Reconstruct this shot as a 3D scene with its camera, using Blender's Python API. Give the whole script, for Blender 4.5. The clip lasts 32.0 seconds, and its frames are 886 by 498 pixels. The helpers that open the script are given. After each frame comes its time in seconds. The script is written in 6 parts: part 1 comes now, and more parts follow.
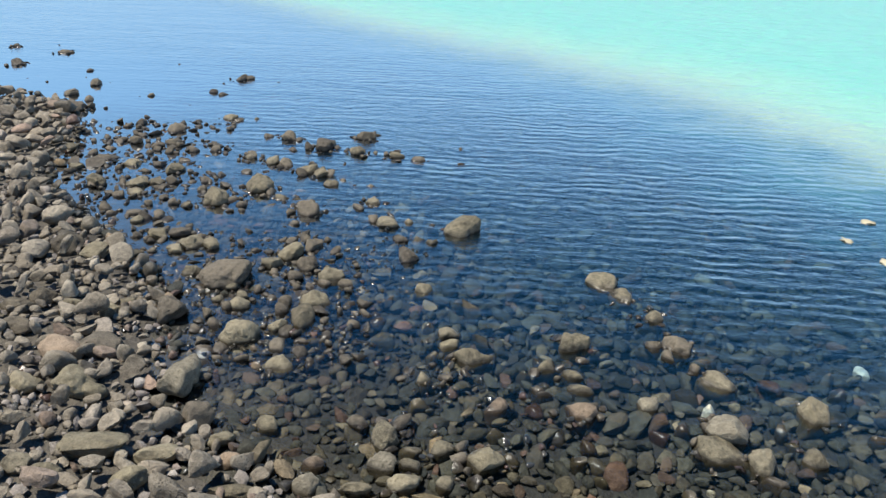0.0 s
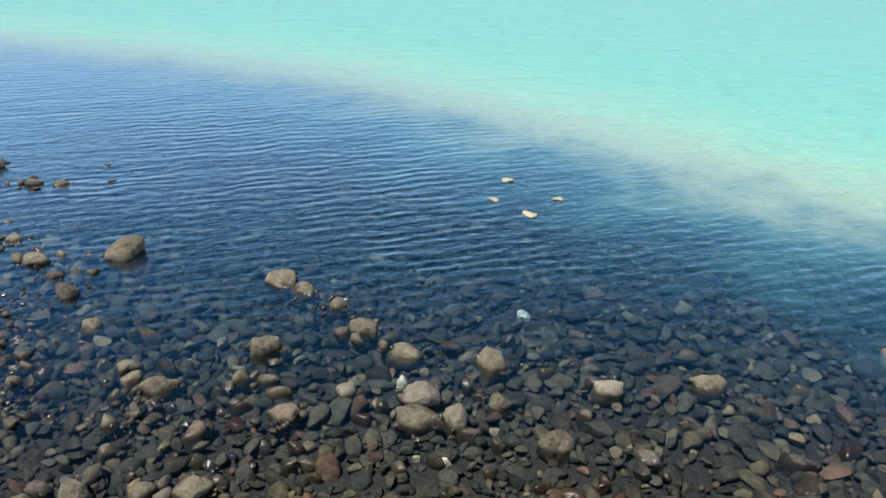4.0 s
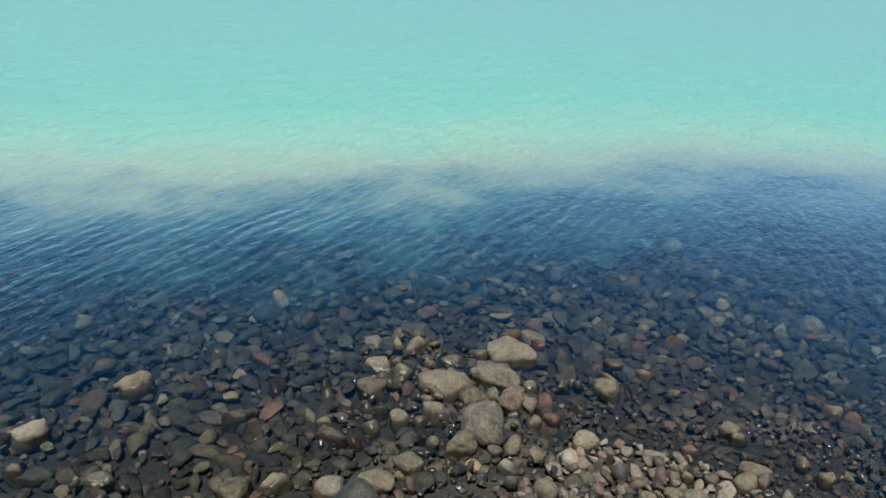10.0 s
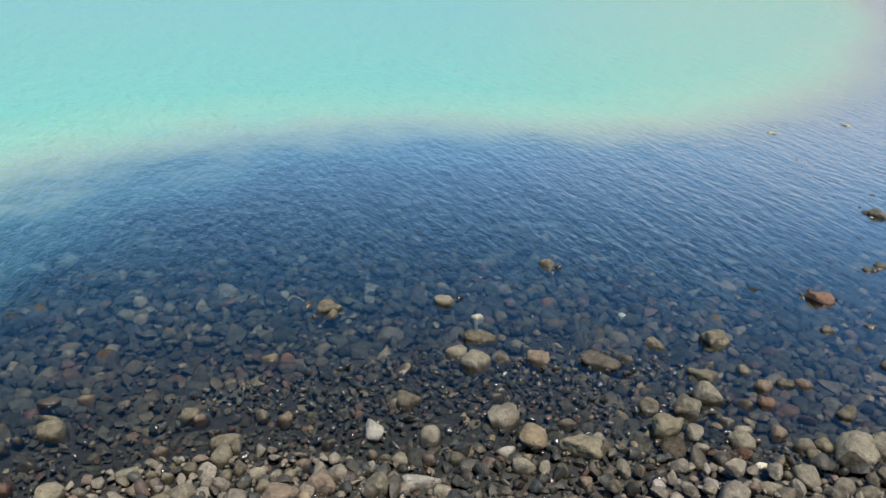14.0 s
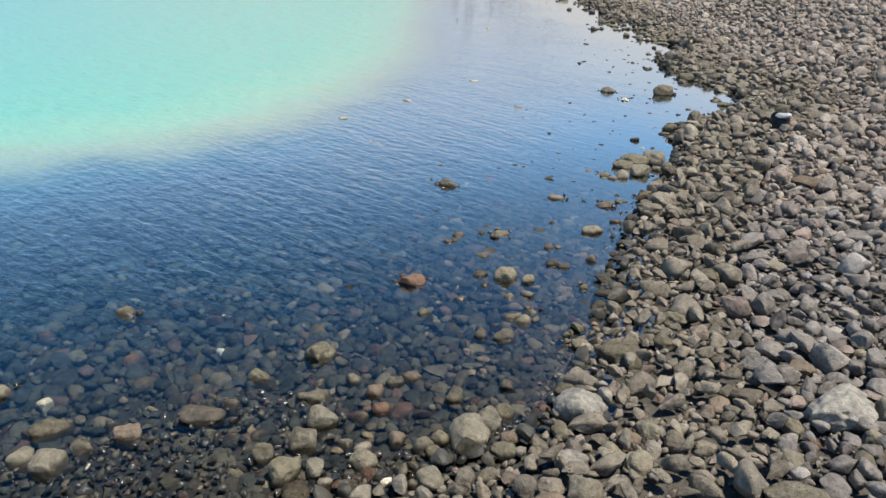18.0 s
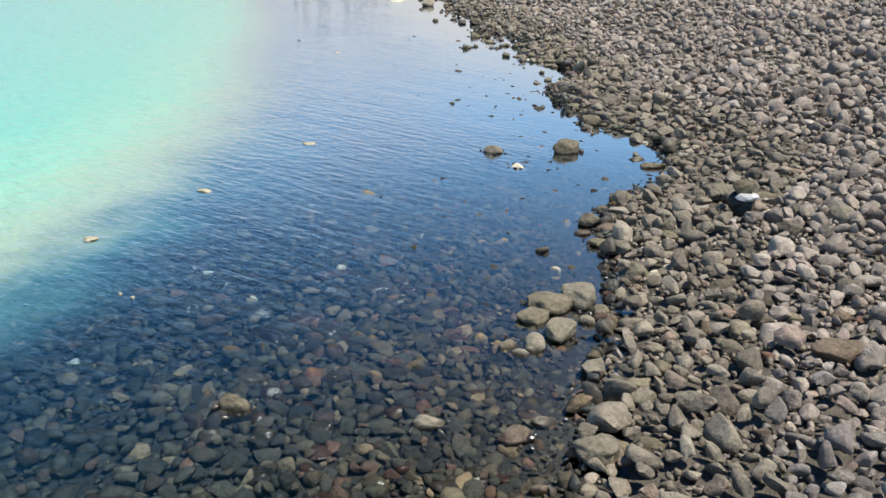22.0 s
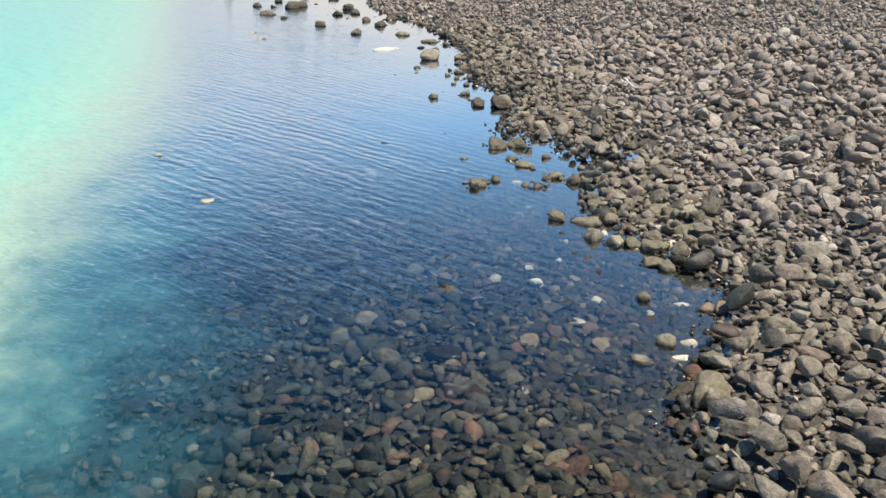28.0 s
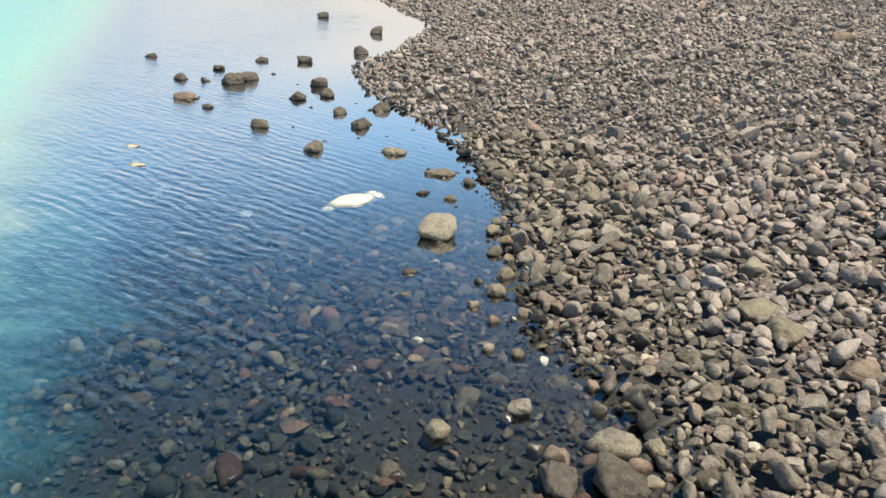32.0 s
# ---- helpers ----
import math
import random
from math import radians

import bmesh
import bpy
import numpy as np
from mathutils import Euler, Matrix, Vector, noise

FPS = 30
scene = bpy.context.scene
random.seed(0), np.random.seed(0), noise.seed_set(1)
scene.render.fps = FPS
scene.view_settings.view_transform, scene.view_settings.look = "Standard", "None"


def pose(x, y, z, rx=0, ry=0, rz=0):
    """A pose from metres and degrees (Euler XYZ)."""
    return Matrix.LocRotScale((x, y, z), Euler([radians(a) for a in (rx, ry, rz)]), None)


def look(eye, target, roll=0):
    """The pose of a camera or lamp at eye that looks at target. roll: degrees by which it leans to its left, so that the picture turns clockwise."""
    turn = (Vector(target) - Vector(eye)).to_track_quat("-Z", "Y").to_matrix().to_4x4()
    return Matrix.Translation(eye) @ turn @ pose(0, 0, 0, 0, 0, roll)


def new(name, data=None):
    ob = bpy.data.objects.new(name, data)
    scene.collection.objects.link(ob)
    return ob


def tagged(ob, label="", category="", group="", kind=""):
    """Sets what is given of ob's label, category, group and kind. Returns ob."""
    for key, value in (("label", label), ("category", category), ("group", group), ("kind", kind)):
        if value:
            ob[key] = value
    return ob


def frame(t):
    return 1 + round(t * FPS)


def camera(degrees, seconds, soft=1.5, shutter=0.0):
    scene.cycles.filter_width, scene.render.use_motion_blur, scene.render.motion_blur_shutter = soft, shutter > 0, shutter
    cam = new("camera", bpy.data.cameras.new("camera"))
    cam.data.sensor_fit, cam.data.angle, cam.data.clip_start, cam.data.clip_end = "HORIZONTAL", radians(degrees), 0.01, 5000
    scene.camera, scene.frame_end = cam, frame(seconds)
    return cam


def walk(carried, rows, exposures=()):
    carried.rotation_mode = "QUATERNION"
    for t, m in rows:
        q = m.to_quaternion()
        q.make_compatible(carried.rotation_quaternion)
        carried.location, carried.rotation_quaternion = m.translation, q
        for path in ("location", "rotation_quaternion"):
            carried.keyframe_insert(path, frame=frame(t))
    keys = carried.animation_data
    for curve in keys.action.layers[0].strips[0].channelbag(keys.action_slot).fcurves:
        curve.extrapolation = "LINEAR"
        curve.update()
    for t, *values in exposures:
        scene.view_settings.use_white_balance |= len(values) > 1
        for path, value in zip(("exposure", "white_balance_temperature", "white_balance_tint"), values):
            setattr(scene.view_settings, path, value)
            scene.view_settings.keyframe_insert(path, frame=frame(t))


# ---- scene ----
cam = camera(57.42, 32.0)
PATH = [
    (0, (-0.000, 0.000, 2.020), (0.000, 1.786, 1.121), 0.06),
    (0.5, (0.004, -0.014, 2.014), (0.087, 1.771, 1.114), 0.18),
    (1, (-0.000, -0.025, 2.021), (0.176, 1.752, 1.121), 0.36),
    (1.5, (-0.005, -0.017, 2.023), (0.270, 1.747, 1.122), 0.51),
    (2, (0.003, -0.016, 2.031), (0.374, 1.729, 1.128), 0.60),
    (2.5, (0.034, -0.009, 2.032), (0.489, 1.714, 1.125), 0.50),
    (3, (0.043, 0.002, 2.042), (0.594, 1.694, 1.128), 0.66),
    (3.5, (0.054, 0.016, 2.046), (0.702, 1.672, 1.130), 0.76),
    (5.5, (0.033, -0.025, 2.040), (1.063, 1.431, 1.136), 1.30),
    (6, (0.038, -0.028, 2.042), (1.157, 1.361, 1.138), 1.45),
    (6.5, (0.050, -0.034, 2.048), (1.251, 1.283, 1.141), 1.58),
    (7, (0.079, -0.052, 2.052), (1.349, 1.198, 1.143), 1.37),
    (7.5, (0.107, -0.059, 2.054), (1.451, 1.108, 1.144), 1.16),
    (8, (0.130, -0.084, 2.047), (1.547, 1.000, 1.143), 1.13),
    (8.5, (0.130, -0.092, 2.027), (1.621, 0.900, 1.137), 1.18),
    (9, (0.107, -0.102, 1.998), (1.672, 0.788, 1.127), 1.34),
    (9.5, (0.075, -0.064, 1.978), (1.717, 0.686, 1.116), 1.93),
    (10, (0.058, -0.021, 1.983), (1.762, 0.576, 1.121), 2.64),
    (10.5, (0.072, 0.035, 1.978), (1.831, 0.443, 1.118), 3.26),
    (11, (0.050, 0.021, 1.975), (1.844, 0.274, 1.128), 3.34),
    (11.5, (0.036, 0.003, 1.968), (1.852, 0.089, 1.134), 3.31),
    (12, (0.038, 0.013, 1.955), (1.859, -0.084, 1.134), 3.33),
    (12.5, (0.048, 0.032, 1.952), (1.854, -0.248, 1.140), 3.41),
    (13, (0.065, 0.051, 1.956), (1.834, -0.410, 1.147), 3.50),
    (13.5, (0.069, 0.050, 1.959), (1.787, -0.579, 1.150), 3.40),
    (14, (0.065, 0.014, 1.971), (1.715, -0.777, 1.164), 2.98),
    (14.5, (0.033, -0.029, 1.978), (1.617, -0.950, 1.176), 2.45),
    (15, (0.027, -0.033, 1.970), (1.521, -1.099, 1.177), 2.16),
    (15.5, (0.057, -0.020, 1.947), (1.435, -1.236, 1.160), 1.99),
    (17.5, (0.085, -0.119, 1.962), (1.171, -1.598, 1.166), 1.96),
    (18, (0.262, -0.391, 1.980), (1.335, -1.882, 1.189), 1.84),
    (18.5, (0.361, -0.552, 1.987), (1.355, -2.096, 1.193), 1.79),
    (19, (0.379, -0.578, 1.987), (1.255, -2.191, 1.193), 1.73),
    (19.5, (0.377, -0.568, 1.980), (1.203, -2.208, 1.188), 1.70),
    (20, (0.426, -0.647, 1.966), (1.254, -2.283, 1.167), 1.68),
    (20.5, (0.612, -1.061, 1.970), (1.443, -2.696, 1.170), 1.59),
    (21, (0.934, -1.779, 1.978), (1.766, -3.412, 1.178), 1.40),
    (21.5, (1.314, -2.572, 1.993), (2.146, -4.207, 1.196), 1.31),
    (22, (1.580, -2.982, 1.984), (2.413, -4.615, 1.185), 1.14),
    (22.5, (1.731, -3.235, 1.977), (2.564, -4.867, 1.174), 1.14),
    (23, (1.838, -3.473, 1.970), (2.671, -5.105, 1.167), 1.15),
    (23.5, (1.938, -3.696, 1.969), (2.754, -5.335, 1.164), 1.05),
    (24, (2.039, -3.922, 1.966), (2.834, -5.571, 1.160), 0.94),
    (24.5, (2.156, -4.272, 1.940), (2.956, -5.918, 1.133), 0.86),
    (25, (2.403, -4.783, 1.928), (3.198, -6.431, 1.122), 1.06),
    (25.5, (2.730, -5.558, 1.888), (3.525, -7.210, 1.089), 1.53),
    (26, (3.131, -6.465, 1.888), (3.917, -8.123, 1.093), 2.01),
    (26.5, (3.548, -7.488, 1.922), (4.328, -9.152, 1.132), 2.13),
    (28.5, (4.276, -8.835, 1.898), (5.209, -10.412, 1.097), 1.51),
    (29, (4.443, -9.167, 1.897), (5.382, -10.741, 1.097), 1.42),
    (29.5, (4.746, -9.733, 1.904), (5.683, -11.308, 1.103), 1.48),
    (30, (5.156, -10.562, 1.909), (6.097, -12.136, 1.110), 1.57),
    (30.5, (5.733, -11.694, 1.866), (6.685, -13.267, 1.079), 1.60),
    (31, (6.266, -12.599, 1.859), (7.211, -14.181, 1.084), 1.85),
    (31.5, (6.701, -13.171, 1.865), (7.646, -14.757, 1.097), 2.09),
    (32, (6.975, -13.463, 1.883), (7.920, -15.052, 1.120), 2.29),
]
walk(cam, [(t, look(eye, target, roll)) for t, eye, target, roll in PATH], [(0, 0.55, 6500, 10), (3, 0.41, 6500, 10), (6, 0.22, 6500, 10), (9, 0.04, 6500, 10), (15, 0.18, 6500, 10), (20, 0.36, 6500, 10), (26, 0.5, 6650, 10), (30, 0.58, 6900, 10), (32, 0.64, 7050, 10)])

# ---- light ----
SUN_AZ, SUN_EL = 260.0, 69.0          # compass degrees from +y, clockwise
sun_to = Vector((math.sin(radians(SUN_AZ)) * math.cos(radians(SUN_EL)), math.cos(radians(SUN_AZ)) * math.cos(radians(SUN_EL)), math.sin(radians(SUN_EL))))
sun = new("sun", bpy.data.lights.new("sun", "SUN"))
sun.data.energy, sun.data.angle, sun.data.color = 5.0, radians(0.5), (1.0, 0.94, 0.82)
sun.matrix_world = look(sun_to * 50, (0, 0, 0))

world = bpy.data.worlds.new("sky")
scene.world = world
world.use_nodes = True
wn, wl = world.node_tree.nodes, world.node_tree.links
bg = wn["Background"]
sky = wn.new("ShaderNodeTexSky")
sky.sky_type, sky.sun_disc = "NISHITA", False
sky.sun_elevation, sky.sun_rotation = radians(SUN_EL), radians(SUN_AZ)
sky.air_density, sky.dust_density, sky.ozone_density = 1.0, 0.2, 1.6
tc = wn.new("ShaderNodeTexCoord")
cloud = wn.new("ShaderNodeTexNoise")
cloud.inputs["Scale"].default_value, cloud.inputs["Detail"].default_value = 3.2, 7
squash = wn.new("ShaderNodeMapping")
squash.inputs["Scale"].default_value = (1, 1, 2.6)
wl.new(tc.outputs["Generated"], squash.inputs[0])
wl.new(squash.outputs[0], cloud.inputs["Vector"])
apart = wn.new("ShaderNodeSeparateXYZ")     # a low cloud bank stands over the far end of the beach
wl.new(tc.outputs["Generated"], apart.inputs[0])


def sky_math(op, a, b, c=None):
    m = wn.new("ShaderNodeMath")
    m.operation = op
    for slot, v in enumerate((a, b, c)):
        if v is None:
            continue
        if isinstance(v, (int, float)):
            m.inputs[slot].default_value = v
        else:
            wl.new(v, m.inputs[slot])
    return m.outputs[0]


def sky_step(v, lo, hi):
    m = wn.new("ShaderNodeMapRange")
    m.interpolation_type = "SMOOTHSTEP"
    m.inputs["From Min"].default_value, m.inputs["From Max"].default_value = lo, hi
    wl.new(v, m.inputs["Value"])
    return m.outputs[0]


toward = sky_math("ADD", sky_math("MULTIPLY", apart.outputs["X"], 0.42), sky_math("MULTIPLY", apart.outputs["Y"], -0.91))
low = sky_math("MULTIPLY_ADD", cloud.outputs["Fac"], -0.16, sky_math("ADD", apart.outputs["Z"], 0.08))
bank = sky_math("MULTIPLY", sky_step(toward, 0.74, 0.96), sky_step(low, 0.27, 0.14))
sunward = sky_math("ADD", sky_math("MULTIPLY", apart.outputs["X"], -0.97), sky_math("MULTIPLY", apart.outputs["Y"], -0.24))
haze = sky_math("MULTIPLY", sky_step(apart.outputs["Z"], 0.55, 0.05), sky_math("MULTIPLY_ADD", sunward, -0.1, 0.78))     # pale haze low in the sky, thicker away from the sun
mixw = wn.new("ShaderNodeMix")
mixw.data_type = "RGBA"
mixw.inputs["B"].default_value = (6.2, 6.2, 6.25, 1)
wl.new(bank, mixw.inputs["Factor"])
vivid = wn.new("ShaderNodeHueSaturation")
vivid.inputs["Saturation"].default_value, vivid.inputs["Value"].default_value = 1.4, 1.0
wl.new(sky.outputs[0], vivid.inputs["Color"])
mixh = wn.new("ShaderNodeMix")
mixh.data_type = "RGBA"
mixh.inputs["B"].default_value = (3.4, 5.8, 8.5, 1)
wl.new(haze, mixh.inputs["Factor"])
wl.new(vivid.outputs[0], mixh.inputs["A"])
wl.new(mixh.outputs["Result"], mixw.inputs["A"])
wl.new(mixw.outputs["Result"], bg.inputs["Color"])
bg.inputs["Strength"].default_value = 0.10


# ---- materials ----
def mat_base(name):
    m = bpy.data.materials.new(name)
    m.use_nodes = True
    m.node_tree.nodes.clear()
    return m, m.node_tree.nodes, m.node_tree.links


def node(nodes, kind, **values):
    n = nodes.new(kind)
    for key, value in values.items():
        n.inputs[key.replace("_", " ")].default_value = value
    return n


def math_node(nodes, links, op, a, b=None, clamp=False):
    n = nodes.new("ShaderNodeMath")
    n.operation, n.use_clamp = op, clamp
    for slot, v in ((0, a), (1, b)):
        if v is None:
            continue
        if isinstance(v, (int, float)):
            n.inputs[slot].default_value = v
        else:
            links.new(v, n.inputs[slot])
    return n.outputs[0]


def ramp_node(nodes, links, fac, stops):
    n = nodes.new("ShaderNodeValToRGB")
    e = n.color_ramp.elements
    while len(e) < len(stops):
        e.new(0.5)
    for el, (p, c) in zip(e, stops):
        el.position, el.color = p, (*c, 1)
    links.new(fac, n.inputs[0])
    return n.outputs["Color"]


def mix_col(nodes, links, fac, a, b, how="MIX"):
    n = nodes.new("ShaderNodeMix")
    n.data_type, n.blend_type = "RGBA", how
    for slot, v in (("Factor", fac), ("A", a), ("B", b)):
        if isinstance(v, (int, float)):
            n.inputs[slot].default_value = v
        elif isinstance(v, tuple):
            n.inputs[slot].default_value = (*v, 1)
        else:
            links.new(v, n.inputs[slot])
    return n.outputs["Result"]


def stone_mat(name, tones, rough, grain=0.5, bump=0.85, wet_line=False, spec=0.3):
    """Stone of varying tone: a random tone a stone, mottling, fine grain and pits."""
    m, n, l = mat_base(name)
    out, bsdf = n.new("ShaderNodeOutputMaterial"), n.new("ShaderNodeBsdfPrincipled")
    geo, info = n.new("ShaderNodeNewGeometry"), n.new("ShaderNodeObjectInfo")
    rnd = math_node(n, l, "FRACT", math_node(n, l, "ADD", geo.outputs["Random Per Island"], info.outputs["Random"]))
    tone = ramp_node(n, l, rnd, tones)
    shade = math_node(n, l, "FRACT", math_node(n, l, "MULTIPLY", rnd, 37.7))
    coarse = node(n, "ShaderNodeTexNoise", Scale=14.0, Detail=4.0, Roughness=0.6)
    middle = node(n, "ShaderNodeTexNoise", Scale=42.0, Detail=4.0, Roughness=0.65)
    fine = node(n, "ShaderNodeTexNoise", Scale=150.0, Detail=3.0, Roughness=0.7)
    pits = node(n, "ShaderNodeTexVoronoi", Scale=85.0)
    for t in (coarse, middle, fine, pits):
        l.new(geo.outputs["Position"], t.inputs["Vector"])
    v = math_node(n, l, "MULTIPLY_ADD", shade, 0.58)
    v.node.inputs[2].default_value = 0.68
    v = math_node(n, l, "ADD", v, math_node(n, l, "MULTIPLY", math_node(n, l, "SUBTRACT", coarse.outputs["Fac"], 0.5), 1.4))
    v = math_node(n, l, "ADD", v, math_node(n, l, "MULTIPLY", math_node(n, l, "SUBTRACT", middle.outputs["Fac"], 0.5), 1.5))
    v = math_node(n, l, "ADD", v, math_node(n, l, "MULTIPLY", math_node(n, l, "SUBTRACT", fine.outputs["Fac"], 0.5), grain * 2))
    hole = n.new("ShaderNodeMapRange")         # dark pores, in patches
    hole.inputs["From Min"].default_value, hole.inputs["From Max"].default_value = 0.10, 0.30
    hole.inputs["To Min"].default_value, hole.inputs["To Max"].default_value = 0.5, 1.0
    l.new(math_node(n, l, "ADD", pits.outputs["Distance"], math_node(n, l, "MULTIPLY", math_node(n, l, "SUBTRACT", 0.62, coarse.outputs["Fac"]), 1.2)), hole.inputs["Value"])
    v = math_node(n, l, "MULTIPLY", math_node(n, l, "MAXIMUM", v, 0.22), hole.outputs[0])
    col = mix_col(n, l, 1.0, tone, v, "MULTIPLY")
    r = math_node(n, l, "MULTIPLY_ADD", coarse.outputs["Fac"], 0.25)
    r.node.inputs[2].default_value = rough - 0.12
    if wet_line:
        # The foot of a stone that stands in water is wet up to an uneven line.
        sep = n.new("ShaderNodeSeparateXYZ")
        l.new(geo.outputs["Position"], sep.inputs[0])
        z = math_node(n, l, "ADD", sep.outputs["Z"], math_node(n, l, "MULTIPLY", math_node(n, l, "SUBTRACT", coarse.outputs["Fac"], 0.5), 0.035))
        wet = n.new("ShaderNodeMapRange")
        wet.inputs["From Min"].default_value, wet.inputs["From Max"].default_value = 0.006, 0.022
        l.new(z, wet.inputs["Value"])
        col = mix_col(n, l, wet.outputs[0], mix_col(n, l, 1.0, col, (0.30, 0.29, 0.28), "MULTIPLY"), col)
        rr = n.new("ShaderNodeMix")
        rr.inputs["A"].default_value = 0.26
        l.new(wet.outputs[0], rr.inputs["Factor"])
        l.new(r, rr.inputs["B"])
        r = rr.outputs["Result"]
        dry_share = wet.outputs[0]
    l.new(col, bsdf.inputs["Base Color"])
    l.new(r, bsdf.inputs["Roughness"])
    bsdf.inputs["Specular IOR Level"].default_value = spec
    hgt = math_node(n, l, "ADD", math_node(n, l, "MULTIPLY", coarse.outputs["Fac"], 2.2), math_node(n, l, "MULTIPLY", fine.outputs["Fac"], 0.8))
    hgt = math_node(n, l, "ADD", hgt, math_node(n, l, "MULTIPLY", middle.outputs["Fac"], 1.6))
    hgt = math_node(n, l, "ADD", hgt, math_node(n, l, "MULTIPLY", hole.outputs[0], 1.2))
    b = node(n, "ShaderNodeBump", Strength=bump, Distance=0.008)
    if wet_line:         # a film of water evens out the relief
        even = math_node(n, l, "MULTIPLY_ADD", dry_share, bump - 0.2)
        even.node.inputs[2].default_value = 0.2
        l.new(even, b.inputs["Strength"])
    l.new(hgt, b.inputs["Height"])
    l.new(b.outputs[0], bsdf.inputs["Normal"])
    l.new(bsdf.outputs[0], out.inputs[0])
    return m


DRY = [(0.0, (0.205, 0.178, 0.150)), (0.2, (0.246, 0.215, 0.184)), (0.42, (0.184, 0.162, 0.141)), (0.62, (0.270, 0.238, 0.205)), (0.8, (0.158, 0.140, 0.128)), (0.9, (0.232, 0.178, 0.146)), (0.95, (0.210, 0.192, 0.182)), (1.0, (0.330, 0.299, 0.263))]
SILTED = [(0.0, (0.196, 0.165, 0.121)), (0.25, (0.240, 0.204, 0.154)), (0.5, (0.176, 0.149, 0.112)), (0.75, (0.262, 0.226, 0.172)), (0.9, (0.150, 0.127, 0.099)), (0.95, (0.222, 0.158, 0.117)), (1.0, (0.290, 0.257, 0.207))]
WET = [(0.0, (0.018, 0.019, 0.018)), (0.22, (0.042, 0.040, 0.031)), (0.42, (0.022, 0.023, 0.021)), (0.58, (0.066, 0.055, 0.038)), (0.68, (0.032, 0.030, 0.024)), (0.77, (0.078, 0.047, 0.034)), (0.82, (0.022, 0.021, 0.020)), (0.93, (0.074, 0.064, 0.045)), (1.0, (0.130, 0.098, 0.062))]
OLIVE = [(0.0, (0.151, 0.128, 0.082)), (0.4, (0.180, 0.155, 0.103)), (0.7, (0.134, 0.114, 0.076)), (1.0, (0.199, 0.172, 0.116))]
GREY = [(0.0, (0.187, 0.162, 0.114)), (0.5, (0.216, 0.188, 0.137)), (1.0, (0.164, 0.143, 0.103))]
PINK = [(0.0, (0.189, 0.141, 0.097)), (0.5, (0.171, 0.128, 0.089)), (1.0, (0.208, 0.158, 0.111))]
DARK = [(0.0, (0.098, 0.082, 0.059)), (0.5, (0.128, 0.107, 0.077)), (1.0, (0.085, 0.072, 0.056))]
RED = [(0.0, (0.135, 0.078, 0.051)), (0.5, (0.165, 0.094, 0.060)), (1.0, (0.118, 0.068, 0.049))]
PALE = [(0.0, (0.510, 0.450, 0.320)), (0.5, (0.580, 0.540, 0.440)), (1.0, (0.480, 0.420, 0.290))]
WHITE = [(0.0, (0.285, 0.258, 0.212)), (1.0, (0.335, 0.304, 0.252))]
dry_stone = stone_mat("dry_beach_stone", DRY, 0.85)
silted_stone = stone_mat("silt_stained_shore_stone", SILTED, 0.8)     # stones close to the water carry an olive film of dried silt
brown_stone = stone_mat("brown_beach_stone", [(p, (1.25 * a, 1.20 * b, 1.14 * c)) for p, (a, b, c) in DRY], 0.85)     # the far part of the beach is a little paler and browner
wet_stone = stone_mat("wet_shore_stone", [(p, (1.5 * a, 1.45 * b, 1.4 * c)) for p, (a, b, c) in WET], 0.40, bump=0.5, spec=0.4)
glint_stone = stone_mat("glistening_pebble", WET, 0.19, bump=0.2, spec=0.6)
lake_stone = stone_mat("lake_floor_stone", [(p, (1.75 * a, 1.75 * b, 1.75 * c)) for p, (a, b, c) in WET], 0.9, spec=0.05)
ROCK = {k: stone_mat(k + "_rock", t, 0.8, wet_line=k != "pale", bump=0.8) for k, t in (("olive", OLIVE), ("grey", GREY), ("pink", PINK), ("dark", DARK), ("red", RED), ("pale", PALE), ("white", WHITE))}


def ground_mat():
    m, n, l = mat_base("gravel_and_sand")
    out, bsdf = n.new("ShaderNodeOutputMaterial"), n.new("ShaderNodeBsdfPrincipled")
    geo = n.new("ShaderNodeNewGeometry")
    sand = n.new("ShaderNodeAttribute")
    sand.attribute_name = "silt"
    wet = n.new("ShaderNodeAttribute")
    wet.attribute_name = "wet"
    cells = node(n, "ShaderNodeTexVoronoi", Scale=26.0)
    grit = node(n, "ShaderNodeTexNoise", Scale=90.0, Detail=6.0)
    for t in (cells, grit):
        l.new(geo.outputs["Position"], t.inputs["Vector"])
    dry = mix_col(n, l, cells.outputs["Color"], (0.05, 0.044, 0.036), (0.11, 0.095, 0.074))
    moist = mix_col(n, l, cells.outputs["Color"], (0.010, 0.010, 0.009), (0.024, 0.022, 0.019))
    col = mix_col(n, l, wet.outputs["Fac"], dry, moist)
    pale = mix_col(n, l, grit.outputs["Fac"], (0.34, 0.33, 0.25), (0.46, 0.44, 0.34))
    col = mix_col(n, l, sand.outputs["Fac"], col, pale)
    l.new(col, bsdf.inputs["Base Color"])
    bsdf.inputs["Roughness"].default_value = 0.8
    b = node(n, "ShaderNodeBump", Strength=0.8, Distance=0.02)
    l.new(math_node(n, l, "ADD", cells.outputs["Distance"], grit.outputs["Fac"]), b.inputs["Height"])
    l.new(b.outputs[0], bsdf.inputs["Normal"])
    l.new(bsdf.outputs[0], out.inputs[0])
    return m


